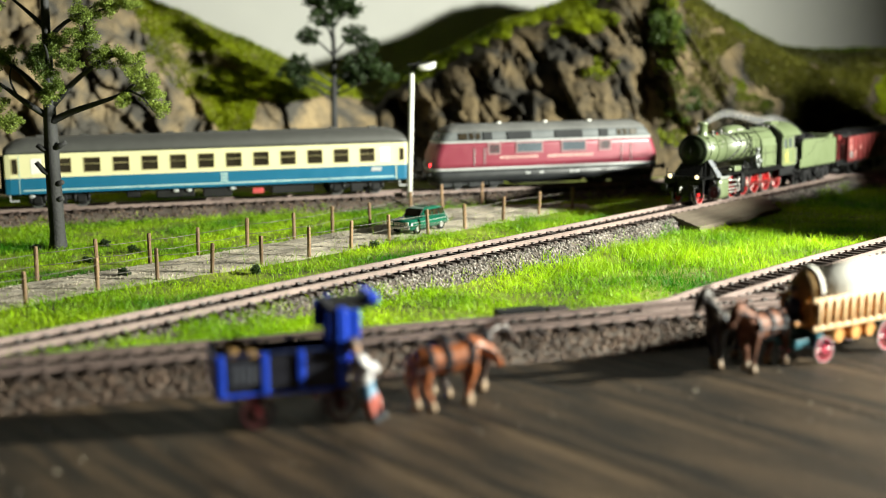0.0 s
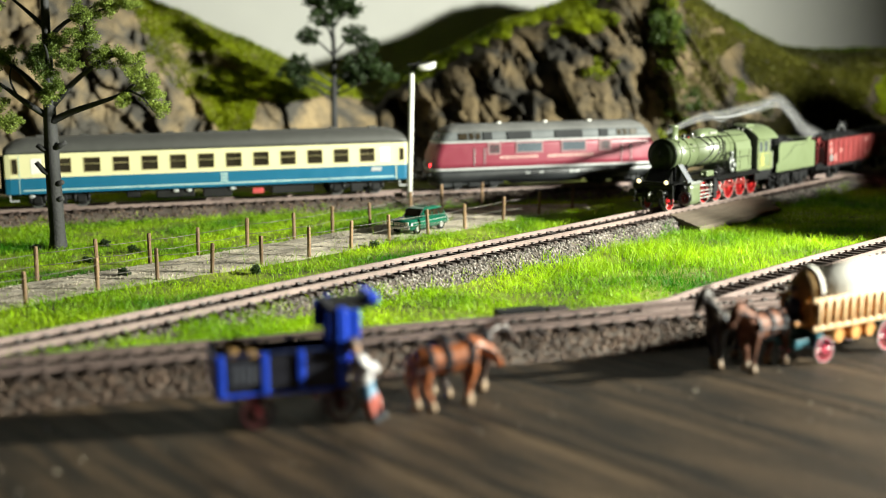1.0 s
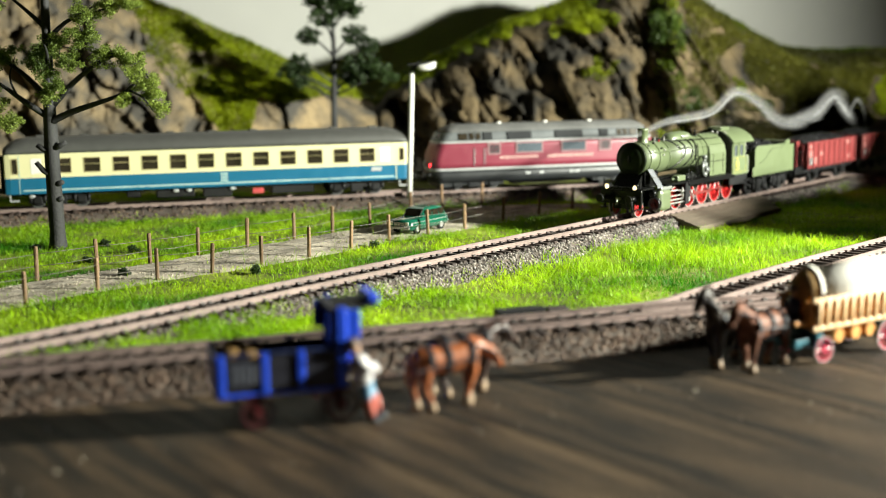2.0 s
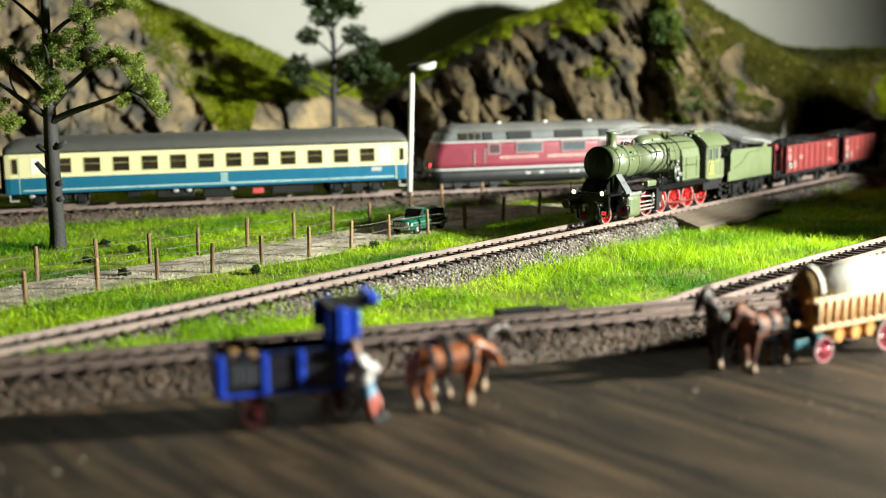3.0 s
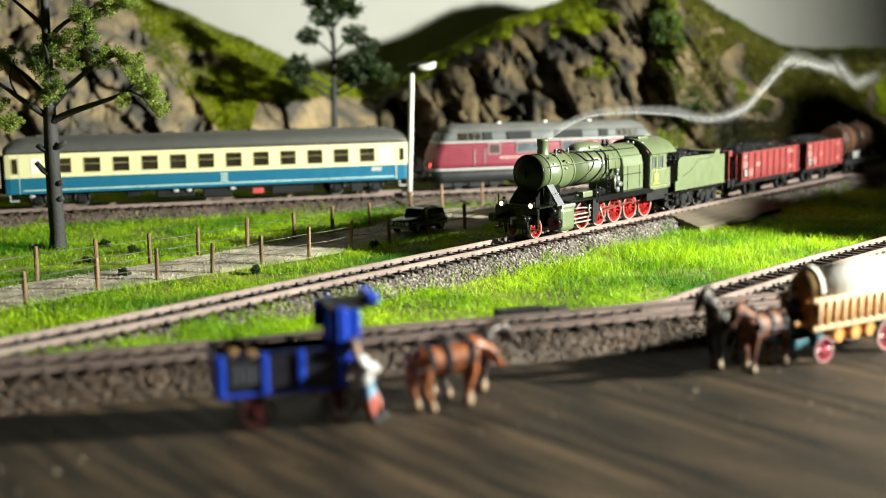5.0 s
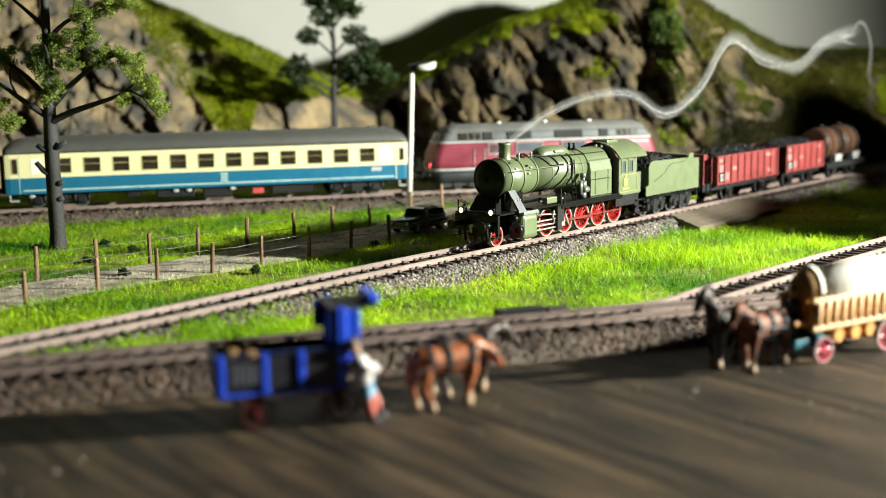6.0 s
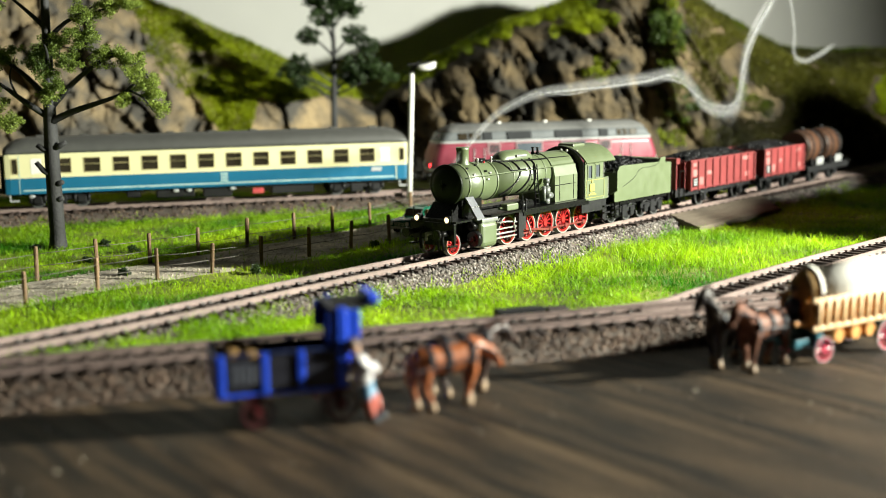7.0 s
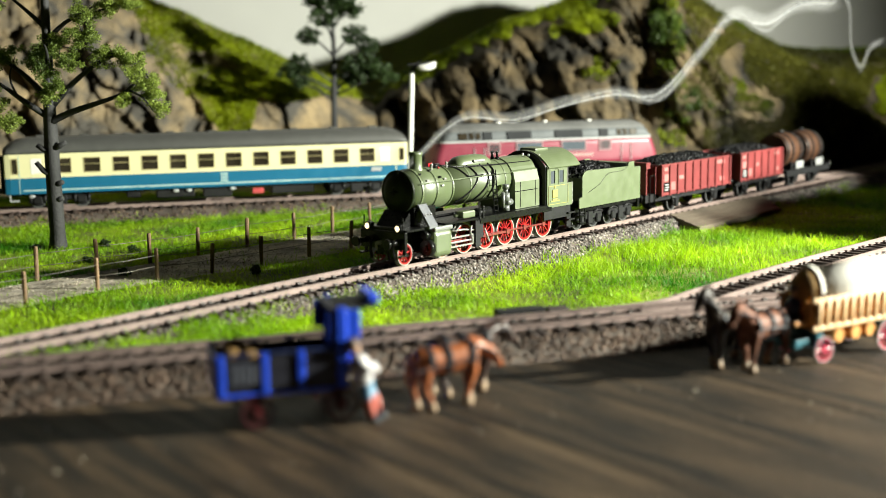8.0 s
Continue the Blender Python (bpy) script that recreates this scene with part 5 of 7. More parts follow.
            box(b, xx, xx + 6, y - 1.6, y + 1.6, 5.5, 6.5)
            box(b, xx, xx + 0.8, y - 1.0, y + 1.0, 6.5, 10.0)
            part("step", b, LGREY, co)
    return co


def diesel():
    v = thing("diesel_locomotive", mm(BACKC.x, BACKC.y, RT, math.degrees(BACKA)), "dark red and grey diesel locomotive standing on far track", "locomotive")
    x0, x1 = 47.5, 231.0
    c = (x0 + x1) / 2
    hl = (x1 - x0) / 2

    def outline(z):
        """Half width and half length at a height: the sides lean in, the noses lean back."""
        w = np.interp(z, [4, 15, 35, 43, 46, 48.2], [15.4, 16.2, 15.9, 14.4, 11.2, 6.0])
        l = np.interp(z, [4, 15, 24, 36, 43, 46, 48.2], [hl - 4, hl - 1, hl - 1.5, hl - 6, hl - 11, hl - 14, hl - 20])
        return w, l

    def ringz(z, grow=0.0):
        w, l = outline(z)
        w += grow
        l += grow
        pts = []
        for sx, sy in ((1, -1), (1, 1), (-1, 1), (-1, -1)):
            rx, ry = 6.5, w * 0.45
            cx, cy = c + sx * (l - rx), sy * (w - ry)
            a0 = {(1, -1): -90, (1, 1): 0, (-1, 1): 90, (-1, -1): 180}[(sx, sy)]
            for k in range(7):
                a = radians(a0 + 15 * k)
                pts.append((cx + rx * math.cos(a), cy + ry * math.sin(a), z))
        return pts

    def band(name, zs, m, grow=0.0, label="", caps=True):
        b = bm_new()
        loft(b, [ringz(z, grow) for z in zs], caps=caps)
        return part(name, b, m, v, label)
    band("skirt", (6.0, 10, 15), DGREY, 0.0, "grey lower skirt")
    band("lower_stripe", (14.8, 16.6), LGREY, 0.15, "white stripe")
    red = band("red_body", (16.4, 20, 24, 28, 32, 35.2), DRED, 0.0, "dark red body band")
    band("upper_stripe", (35.0, 36.4), LGREY, 0.15, "white stripe")
    grey = band("window_band", (36.3, 38, 40, 43), mat_once("diesel_upper_grey", (0.13, 0.14, 0.145), 0.62, spec=0.3), 0.0, "grey upper window band")
    roof = band("roof", (42.9, 44.5, 46, 47.4, 48.2), mat_once("diesel_roof_grey", (0.14, 0.14, 0.135), 0.65, spec=0.3), 0.12, "light grey rounded roof")
    for s in (-1, 1):
        # large windows, vents and panels set into the sides
        for a, e, z0, z1, m, nm in ((113.5, 133.0, 27.4, 33.8, GLASS, "engine_window"), (149.6, 168.0, 27.4, 33.8, GLASS, "engine_window"),
                                    (91.5, 99.5, 27, 33.6, LGREY, "air_vent"), (180.5, 188.5, 27.4, 33.6, LGREY, "air_vent")):
            w = outline((z0 + z1) / 2)[0]
            b = bm_new()
            for p, q, u, t in ((a - 1, e + 1, z0 - 1, z0), (a - 1, e + 1, z1, z1 + 1), (a - 1, a, z0, z1), (e, e + 1, z0, z1)):
                box(b, p, q, s * w - 0.7, s * w + 0.7, u, t)
            fr = part(nm, b, mat_once("window_surround", (0.30, 0.17, 0.18), 0.4), red, "pale pinkish window surround")
            b = bm_new()
            if nm == "engine_window":
                box(b, a, e, s * w - 0.5, s * w + 0.3, z0, z1)
                part("pane", b, mat_once("diesel_glass", (0.10, 0.12, 0.14), 0.15), fr)
            else:
                for k in range(5):
                    z = z0 + k * (z1 - z0) / 5
                    box(b, a, e, s * w - 0.5, s * w + 0.5, z, z + 0.9)
                part("louvre", b, DGREY, fr)
        for a, e in ((87, 94), (106, 125), (144, 166), (180, 187)):
            b = bm_new()
            prism(b, [(s * 16.5, 37.0), (s * 15.4, 42.6), (s * 13.0, 42.6), (s * 14.0, 37.0)], a, e, "x")
            part("side_grille", b, mat_once("grille_dark_grey", (0.022, 0.024, 0.026), 0.7, spec=0.2), grey, "darker grey ventilation grille")
        for a, e in ((68, 75), (76.5, 80), (81.5, 85), (194.5, 198), (199.5, 203), (204.5, 211)):
            b = bm_new()
            prism(b, [(s * 16.15, 37.6), (s * 15.15, 42.2), (s * 13.6, 42.2), (s * 15.0, 37.6)], a, e, "x")
            part("cab_window", b, GLASS, grey)
        for a, e in ((100, 131), (138, 176)):
            b = bm_new()
            k = int((e - a) / 2.2)
            for i in range(k):
                box(b, a + i * 2.2, a + i * 2.2 + 1.5, s * 16.05 - 0.25, s * 16.05 + 0.25, 22.6, 24.6)
            part("lettering_bars", b, mat_once("dull_brass", (0.55, 0.36, 0.32)), red, "pale unreadable lettering")
        for xx in (80, 88, 206, 198):
            b = bm_new()
            tube(b, (xx, s * 16.6, 18), (xx, s * 16.6, 31), 0.3, n=6)
            part("handrail", b, LGREY, red)
        for xx in (120, 131, 155, 160):
            b = bm_new()
            rbox(b, xx, xx + 4, s * 16.0 - 0.5, s * 16 + 0.5, 10.4, 12.4, 0.3, 1)
            part("filler_cap", b, LGREY, v)
    # front windows of both cabs
    for d in (-1, 1):
        for y in (-5.6, 5.6):
            b = bm_new()
            w0, l0 = outline(37.4)
            w1, l1 = outline(42.4)
            prism(b, [(c + d * (l0 + 0.25), 37.4), (c + d * (l1 + 0.25), 42.4), (c + d * (l1 - 3), 42.4), (c + d * (l0 - 3), 37.4)], y - 4.2, y + 4.2, "y")
            part("windscreen", b, GLASS, v)
        for y in (-8.5, 8.5):
            b = bm_new()
            w0, l0 = outline(19)
            tube(b, (c + d * (l0 - 4.2), y, 19), (c + d * (l0 + 0.6), y, 19), 2.1, n=14)
            hl_ob = part("headlamp", b, LGREY, v)
            b = bm_new()
            ball(b, (c + d * (l0 + 0.6), y, 19), 1.5, 0.5, 1, 1, 10, 7)
            part("lens", b, REDGLOW if d < 0 and y < 0 else LGREY, hl_ob, "glowing red tail lamp" if d < 0 and y < 0 else "")
        buffers(v, c + d * (hl - 1), d * 7)
    for xx in (103, 140, 176):
        b = bm_new()
        tube(b, (xx, -4, 47.2), (xx, -4, 49.4), 2.2, 1.8, n=12)
        part("roof_dome", b, WHITE, roof)
    for cx in (82, 197):
        b = bm_new()
        for s in (-1, 1):
            rbox(b, cx - 22, cx + 22, s * 12.6 - 0.9, s * 12.6 + 0.9, 3.6, 8.0, 0.5, 1)
            for dx in (-14, 14):
                rbox(b, cx + dx - 4, cx + dx + 4, s * 13.4 - 1, s * 13.4 + 1, 2.6, 8.6, 0.6, 1)
            rbox(b, cx - 6, cx + 6, s * 13.2 - 1, s * 13.2 + 1, 2.2, 8.8, 0.6, 1)
        part("bogie", b, DGREY, v)
        for dx in (-14, 14):
            disc_wheelset(v, cx + dx, 5.5)
    b = bm_new()
    rbox(b, 110, 168, -12, 12, 3.4, 7, 1.0, 1)
    part("fuel_tank", b, UNDER, v)
    for cx in (58, 220):
        b = bm_new()
        rbox(b, cx - 5, cx + 5, -14.8, 14.8, 2.0, 8.5, 1.0, 1)
        part("snow_plough", b, DGREY, v)
    return v


# ---- fences, lamp, car ----
def post_mesh(h):
    bm = bm_new()
    secs = []
    for i, z in enumerate((-2, 2, h * 0.5, h - 0.6, h)):
        r = 1.05 if i < 4 else 0.8
        secs.append([(r * (1 + 0.12 * math.sin(3 * a + i)) * math.cos(a), r * (1 + 0.1 * math.cos(2 * a - i)) * math.sin(a), z) for a in np.linspace(0, 2 * math.pi, 9, endpoint=False)])
    loft(bm, secs, smooth=False)
    for z in (h * 0.45, h * 0.78):
        tube(bm, (0, 0, z - 0.35), (0, 0, z + 0.35), 1.2, n=8)
    return bm


def fence(label, pts, h):
    f = thing("wire_fence", label=label, category="fence", group="fences along the farm path")
    proto = None
    tops = []
    for i, (x, y) in enumerate(pts):
        hh = random.uniform(0.94, 1.06)
        m = mm(x, y, 0, random.uniform(0, 360), random.uniform(-2.5, 2.5), random.uniform(-2.5, 2.5)) @ Matrix.Diagonal((1, 1, hh, 1))
        if proto is None:
            proto = part("post", post_mesh(h), POST, f)
            proto.matrix_basis = m
        else:
            again(proto, f, m)
        tops.append((x, y, h * hh))
    for frac in (0.45, 0.78):
        for a, b in zip(tops, tops[1:]):
            bm = bm_new()
            p, q = Vector((a[0], a[1], a[2] * frac)), Vector((b[0], b[1], b[2] * frac))
            sag = Vector((0, 0, -0.8 * random.random()))
            pipe(bm, [p, (p + q) / 2 + sag, q], 0.16, 4)
            part("wire", bm, WIRE, f)


def street_lamp():
    la = thing("street_lamp", mm(-24.5, 896, 0, 0, 0, 2.1), "slim white street lamp with flat white head", "street lamp")
    bm = bm_new()
    pipe(bm, [(0, 0, -1), (0, 0, 40), (0, 0, 80), (0, 0, 98.5)], [2.1, 2.0, 1.9, 1.8], 12)
    part("pole", bm, WHITE, la)
    bm = bm_new()
    tube(bm, (0, 0, -1), (0, 0, 4), 2.8, 2.5, n=12)
    part("base_collar", bm, LGREY, la)
    bm = bm_new()
    pipe(bm, [(0, 0, 97), (0, 0, 100), (3, -1, 101.4), (8, -3, 102)], [1.7, 1.6, 1.3, 1.2], 8)
    part("bracket", bm, UNDER, la)
    bm = bm_new()
    secs = []
    for x, zb, zt, hw in ((3.6, 100.6, 102.6, 2.2), (5.5, 98.9, 103.0, 3.6), (9.5, 98.7, 103.9, 4.0), (13.5, 99.2, 105.0, 3.9), (16.2, 100.6, 105.6, 3.2), (17.2, 102.2, 105.4, 1.8)):
        zc, hh = (zb + zt) / 2, (zt - zb) / 2
        secs.append([(x, -3 + hw * math.copysign(abs(math.cos(t)) ** 0.6, math.cos(t)), zc + hh * math.copysign(abs(math.sin(t)) ** 0.6, math.sin(t))) for t in np.linspace(0, 2 * math.pi, 16, endpoint=False)])
    loft(bm, secs)
    part("lamp_head", bm, WHITE, la)
    bm = bm_new()
    prism(bm, [(-3.4, 102.4), (-3.2, 103.6), (9.0, 104.9), (12.5, 105.4), (12.5, 104.7), (4.0, 102.6)], -6.8, 0.8, "y")
    part("head_cover", bm, UNDER, la, "dark cap on lamp head")


def car():
    c = thing("estate_car", mm(-15, 766, 0.9, 236) @ Matrix.Scale(0.92, 4), "dark green vintage estate car parked on sandy path", "car")
    L, W = 46.0, 18.5
    # body shell: sections along x, front at +x
    bm = bm_new()
    secs = []
    for x, w, z0, z1 in ((23, 7.4, 4.2, 7.2), (22.4, 8.6, 3.4, 8.8), (19, 9.1, 3.0, 9.5), (9, 9.25, 3.0, 10.0), (-10, 9.25, 3.0, 10.2), (-19, 9.1, 3.2, 10.0), (-22.4, 8.6, 3.8, 9.2), (-23, 7.6, 4.6, 8)):
        secs.append([(x, -w, z0), (x, -w * 1.02, (z0 + z1) / 2), (x, -w * 0.93, z1), (x, 0, z1 + 0.5), (x, w * 0.93, z1), (x, w * 1.02, (z0 + z1) / 2), (x, w, z0)])
    loft(bm, secs)
    body = part("body", bm, CARGREEN, c)
    bm = bm_new()
    secs = []
    for x, w, z in ((8.5, 8.2, 10.0), (3.5, 7.4, 15.4), (0, 7.2, 16.4), (-12, 7.1, 16.4), (-18.5, 7.2, 15.2), (-21.5, 8.0, 10.0)):
        secs.append([(x, -8.4, 9.6), (x, -w, z - 1.0), (x, -w * 0.8, z), (x, w * 0.8, z), (x, w, z - 1.0), (x, 8.4, 9.6)])
    loft(bm, secs, smooth=False)
    part("cabin", bm, CARGREEN, c)
    for s in (-1, 1):
        for a, b_, nm in ((3.6, -3.6, "side_window"), (-4.8, -11.5, "side_window"), (-12.7, -18.0, "side_window")):
            bm = bm_new()
            prism(bm, [(a + (1.6 if a > 3 else 0), 10.6), (a, 14.6), (b_, 14.6), (b_, 10.6)], s * 7.75 - 0.55, s * 7.75 + 0.55, "y")
            part(nm, bm, GLASS, c)
    bm = bm_new()
    prism(bm, [(8.3, 10.8), (4.0, 15.2), (3.2, 15.2), (7.2, 10.6)], -6.4, 6.4, "y")
    part("windscreen", bm, GLASS, c)
    bm = bm_new()
    prism(bm, [(-21.4, 11.0), (-19.0, 15.0), (-18.2, 15.0), (-20.4, 10.8)], -6.2, 6.2, "y")
    part("rear_window", bm, GLASS, c)
    for x, z, n in ((23.2, 4.6, "front_bumper"), (-23.2, 4.8, "rear_bumper")):
        bm = bm_new()
        rbox(bm, x - 0.7, x + 0.7, -8.6, 8.6, z - 0.8, z + 0.8, 0.4, 2)
        part(n, bm, BRIGHT, c)
    bm = bm_new()
    for z in (6.2, 7.0, 7.8):
        box(bm, 22.3, 23.1, -4.2, 4.2, z - 0.22, z + 0.22)
    part("grille", bm, BRIGHT, c)
    for y in (-6.4, 6.4):
        bm = bm_new()
        tube(bm, (21.6, y, 7.4), (23.2, y, 7.4), 1.35, n=14)
        part("headlight", bm, WHITE, c)
    for x in (14.0, -14.0):
        for s in (-1, 1):
            bm = bm_new()
            tube(bm, (x, s * 9.2, 3.4), (x, s * 7, 3.4), 3.5, n=20)
            w = part("wheel", bm, UNDER, c)
            bm = bm_new()
            tube(bm, (x, s * 9.35, 3.4), (x, s * 8.6, 3.4), 2.0, n=14)
            part("hubcap", bm, BRIGHT, w)
    for s in (-1, 1):
        bm = bm_new()
        box(bm, -22, 22, s * 9.3 - 0.2, s * 9.3 + 0.2, 7.6, 8.0)
        part("trim_strip", bm, BRIGHT, c)


# ---- trees ----
def leaf_clump(centres, per, radius, leaf, seed, z_flat=0.75):
    """Small ragged leaf flakes round many centres."""
    rng = np.random.default_rng(seed)
    cs = np.repeat(np.asarray(centres, float), per, 0)
    n = len(cs)
    d = rng.normal(0, 1, (n, 3))
    d /= np.linalg.norm(d, axis=1)[:, None]
    r = radius * rng.random(n) ** 0.5
    p = cs + d * r[:, None] * np.array([1, 1, z_flat])
    a, b = rng.normal(0, 1, (n, 3)), rng.normal(0, 1, (n, 3))
    a /= np.linalg.norm(a, axis=1)[:, None]
    b -= a * (a * b).sum(1)[:, None]
    b /= np.linalg.norm(b, axis=1)[:, None]
    s = leaf * rng.uniform(0.5, 1.4, (n, 1))
    nrm = np.cross(a, b) * s * 0.3
    v = np.stack([p - a * s, p - b * s * 0.6 + nrm, p + a * s, p + b * s * 0.6 + nrm], 1).reshape(-1, 3)
    k = 4 * np.arange(n)[:, None]
    f = np.concatenate([k + np.array([[0, 1, 2]]), k + np.array([[0, 2, 3]])], 0)
    return v, f


def tree_front():
    t = thing("deciduous_tree", mm(-226, 715, 0), "model tree with dark grey trunk and sparse green foliage", "tree")
    bm = bm_new()
    secs = []
    for z, r, dx in ((-2, 6.2, 0), (2, 5.0, 0), (10, 4.5, 0), (30, 4.3, -0.3), (58, 4.1, -0.5), (78, 3.6, -0.3), (100, 2.9, 0.2), (125, 2.5, 0.5), (160, 2.0, 1), (200, 1.2, 1.5)):
        secs.append([(dx + r * (1 + 0.1 * math.sin(5 * a + z)) * math.cos(a), r * (1 + 0.1 * math.cos(4 * a)) * math.sin(a), z) for a in np.linspace(0, 2 * math.pi, 12, endpoint=False)])
    loft(bm, secs)
    # cut stubs
    for z, dx, dz in ((57, -8, 4), (59, 9, 3.5), (43, -9, 8), (38, 6, 1.5), (29, 5.5, 1.0)):
        pipe(bm, [(0, -1.5, z), (dx * 0.6, -2.5, z + dz * 0.4), (dx, -3, z + dz)], [2.2, 1.7, 1.4], 7)
    part("trunk", bm, BARK, t)
    limbs = [
        ([(0, -1, 74), (14, -3, 80), (30, -6, 85), (44, -8, 90), (54, -9, 98)], 2.3),
        ([(2, 0, 84), (12, 3, 95), (24, 5, 105), (36, 4, 111), (46, 2, 112)], 2.1),
        ([(-1, 0, 77), (-13, -4, 86), (-24, -6, 95), (-36, -8, 103)], 2.2),
        ([(-1, 0, 88), (-14, 5, 100), (-28, 8, 110), (-42, 8, 116)], 2.0),
        ([(0, 0, 120), (12, -3, 130), (22, -5, 134), (38, -6, 138)], 1.6),
        ([(0, 0, 128), (-14, 4, 140), (-26, 4, 150)], 1.6),
        ([(0, 0, 100), (4, -12, 112), (6, -22, 118)], 1.7),
        ([(0, 0, 95), (-3, 14, 108), (-6, 26, 116)], 1.7),
        ([(-16, -5, 88), (-20, -6, 100), (-16, -6, 112)], 0.8),
        ([(48, -8, 92), (56, -10, 88), (62, -10, 80)], 0.9),
        ([(40, 3, 111), (54, 0, 104), (62, -2, 92)], 1.0),
    ]
    for pts, r in limbs:
        b = bm_new()
        q = spline3(pts, 4)
        pipe(b, q, [r * (1 - 0.75 * i / (len(q) - 1)) for i in range(len(q))], 7)
        part("branch", b, BARK, t)
    rng = np.random.default_rng(5)
    lobes = [((22, -4, 124), 13), ((8, -6, 118), 10), ((34, 0, 113), 12), ((46, -2, 108), 11), ((54, -4, 99), 11), ((60, -6, 90), 9), ((64, -6, 82), 6), ((14, -8, 108), 8),
             ((2, -9, 104), 8), ((6, -12, 94), 7), ((1, -8, 88), 6), ((-6, -6, 112), 9), ((26, -8, 136), 9), ((38, -6, 140), 8), ((50, -5, 141), 6), ((-36, -8, 96), 12), ((-30, -8, 84), 10), ((-24, -8, 74), 9), ((-42, -8, 108), 11),
             ((-40, -10, 78), 9), ((-30, 8, 112), 10), ((-26, 4, 150), 14), ((0, 0, 160), 14), ((14, 2, 150), 12), ((-6, 24, 116), 10), ((46, -9, 86), 5), ((4, 0, 196), 16), ((-8, 0, 178), 16)]
    cs, tw = [], []
    for c, r in lobes:
        for k in range(int(r * 2.7)):
            d = rng.normal(0, 1, 3)
            d /= np.linalg.norm(d)
            q = np.array(c) + d * r * rng.random() ** 0.6 * np.array([1, 0.9, 0.75])
            cs.append(q)
            if k % 3 == 0:
                tw.append((c, q))
    v, f = leaf_clump(cs, 110, 3.2, 0.55, 9)
    raw("crown", v, f, LEAF, t, "clumped green foam foliage")
    b = bm_new()
    for c, q in tw:
        m = (np.array(c) + q) / 2 + rng.normal(0, 0.8, 3)
        e = q + (q - np.array(c)) * 0.35
        pipe(b, [tuple(c), tuple(m), tuple(e)], [0.42, 0.3, 0.16], 4)
    part("twigs", b, BARK, t, kind="stuff")


def tree_back():
    t = thing("conifer_tree", mm(-91, 1050, 0), "dark green tall model tree at the foot of the hill", "tree")
    bm = bm_new()
    pipe(bm, [(0, 0, -2), (0, 0, 60), (1, 0, 110), (0, 0, 175)], [3.4, 2.8, 2.0, 0.8], 9)
    part("trunk", bm, BARK, t)
    rng = np.random.default_rng(6)
    lobes = [((-28, 0, 103), 13), ((-36, 0, 96), 10), ((-20, 2, 126), 11), ((20, 0, 126), 12), ((30, 0, 118), 8), ((24, -2, 100), 17), ((34, 2, 98), 15), ((14, 4, 92), 11), ((0, 0, 150), 14), ((-8, 0, 140), 12), ((8, 2, 160), 14), ((16, 0, 148), 10), ((-14, 2, 155), 9), ((0, 0, 176), 16), ((44, 0, 92), 9), ((-30, 3, 88), 8)]
    cs = []
    for c, r in lobes:
        b = bm_new()
        pipe(b, [(0, 0, c[2] - 16), (c[0] * 0.5, c[1], c[2] - 6), c], [1.3, 0.9, 0.4], 6)
        part("branch", b, BARK, t)
        for k in range(int(r * 2.2)):
            d = rng.normal(0, 1, 3)
            d /= np.linalg.norm(d)
            cs.append(np.array(c) + d * r * rng.random() ** 0.5 * np.array([1, 1, 0.7]))
    v, f = leaf_clump(cs, 34, 4.0, 1.3, 10)
    raw("crown", v, f, DARKLEAF, t, "dark green foliage pads")


def shrubs():
    """Low dark scatter bushes by the fence and on the rock."""
    for i, (x, y, z, r) in enumerate(((-163, 618, 0, 3.2), (-97, 622, 0, 3.4), (-40, 705, 0, 2.4), (-236, 704, 0, 2.6), (-200, 719, 0, 3.4), (-177, 698, 0, 2.8), (-194, 664, 0, 2.4))):
        v, f = leaf_clump([(x + random.uniform(-2, 2), y + random.uniform(-2, 2), z + random.uniform(0.5, r)) for k in range(8)], 60, 2.2, 0.7, 40 + i)
        raw("bush", v, f, DARKLEAF, None, "small dark green scatter bush by the fence", category="bush")
    for i, (x, y, z, r) in enumerate(((202, 1122, 131, 17), (222, 1110, 66, 14))):
        rng = np.random.default_rng(60 + i)
        cs = [np.array((x, y, z)) + rng.normal(0, r * 0.45, 3) for k in range(40)]
        v, f = leaf_clump(cs, 40, 5, 1.5, 50 + i)
        raw("hill_bush", v, f, BUSHLEAF, None, "dark green bush growing on the rock face", category="bush")


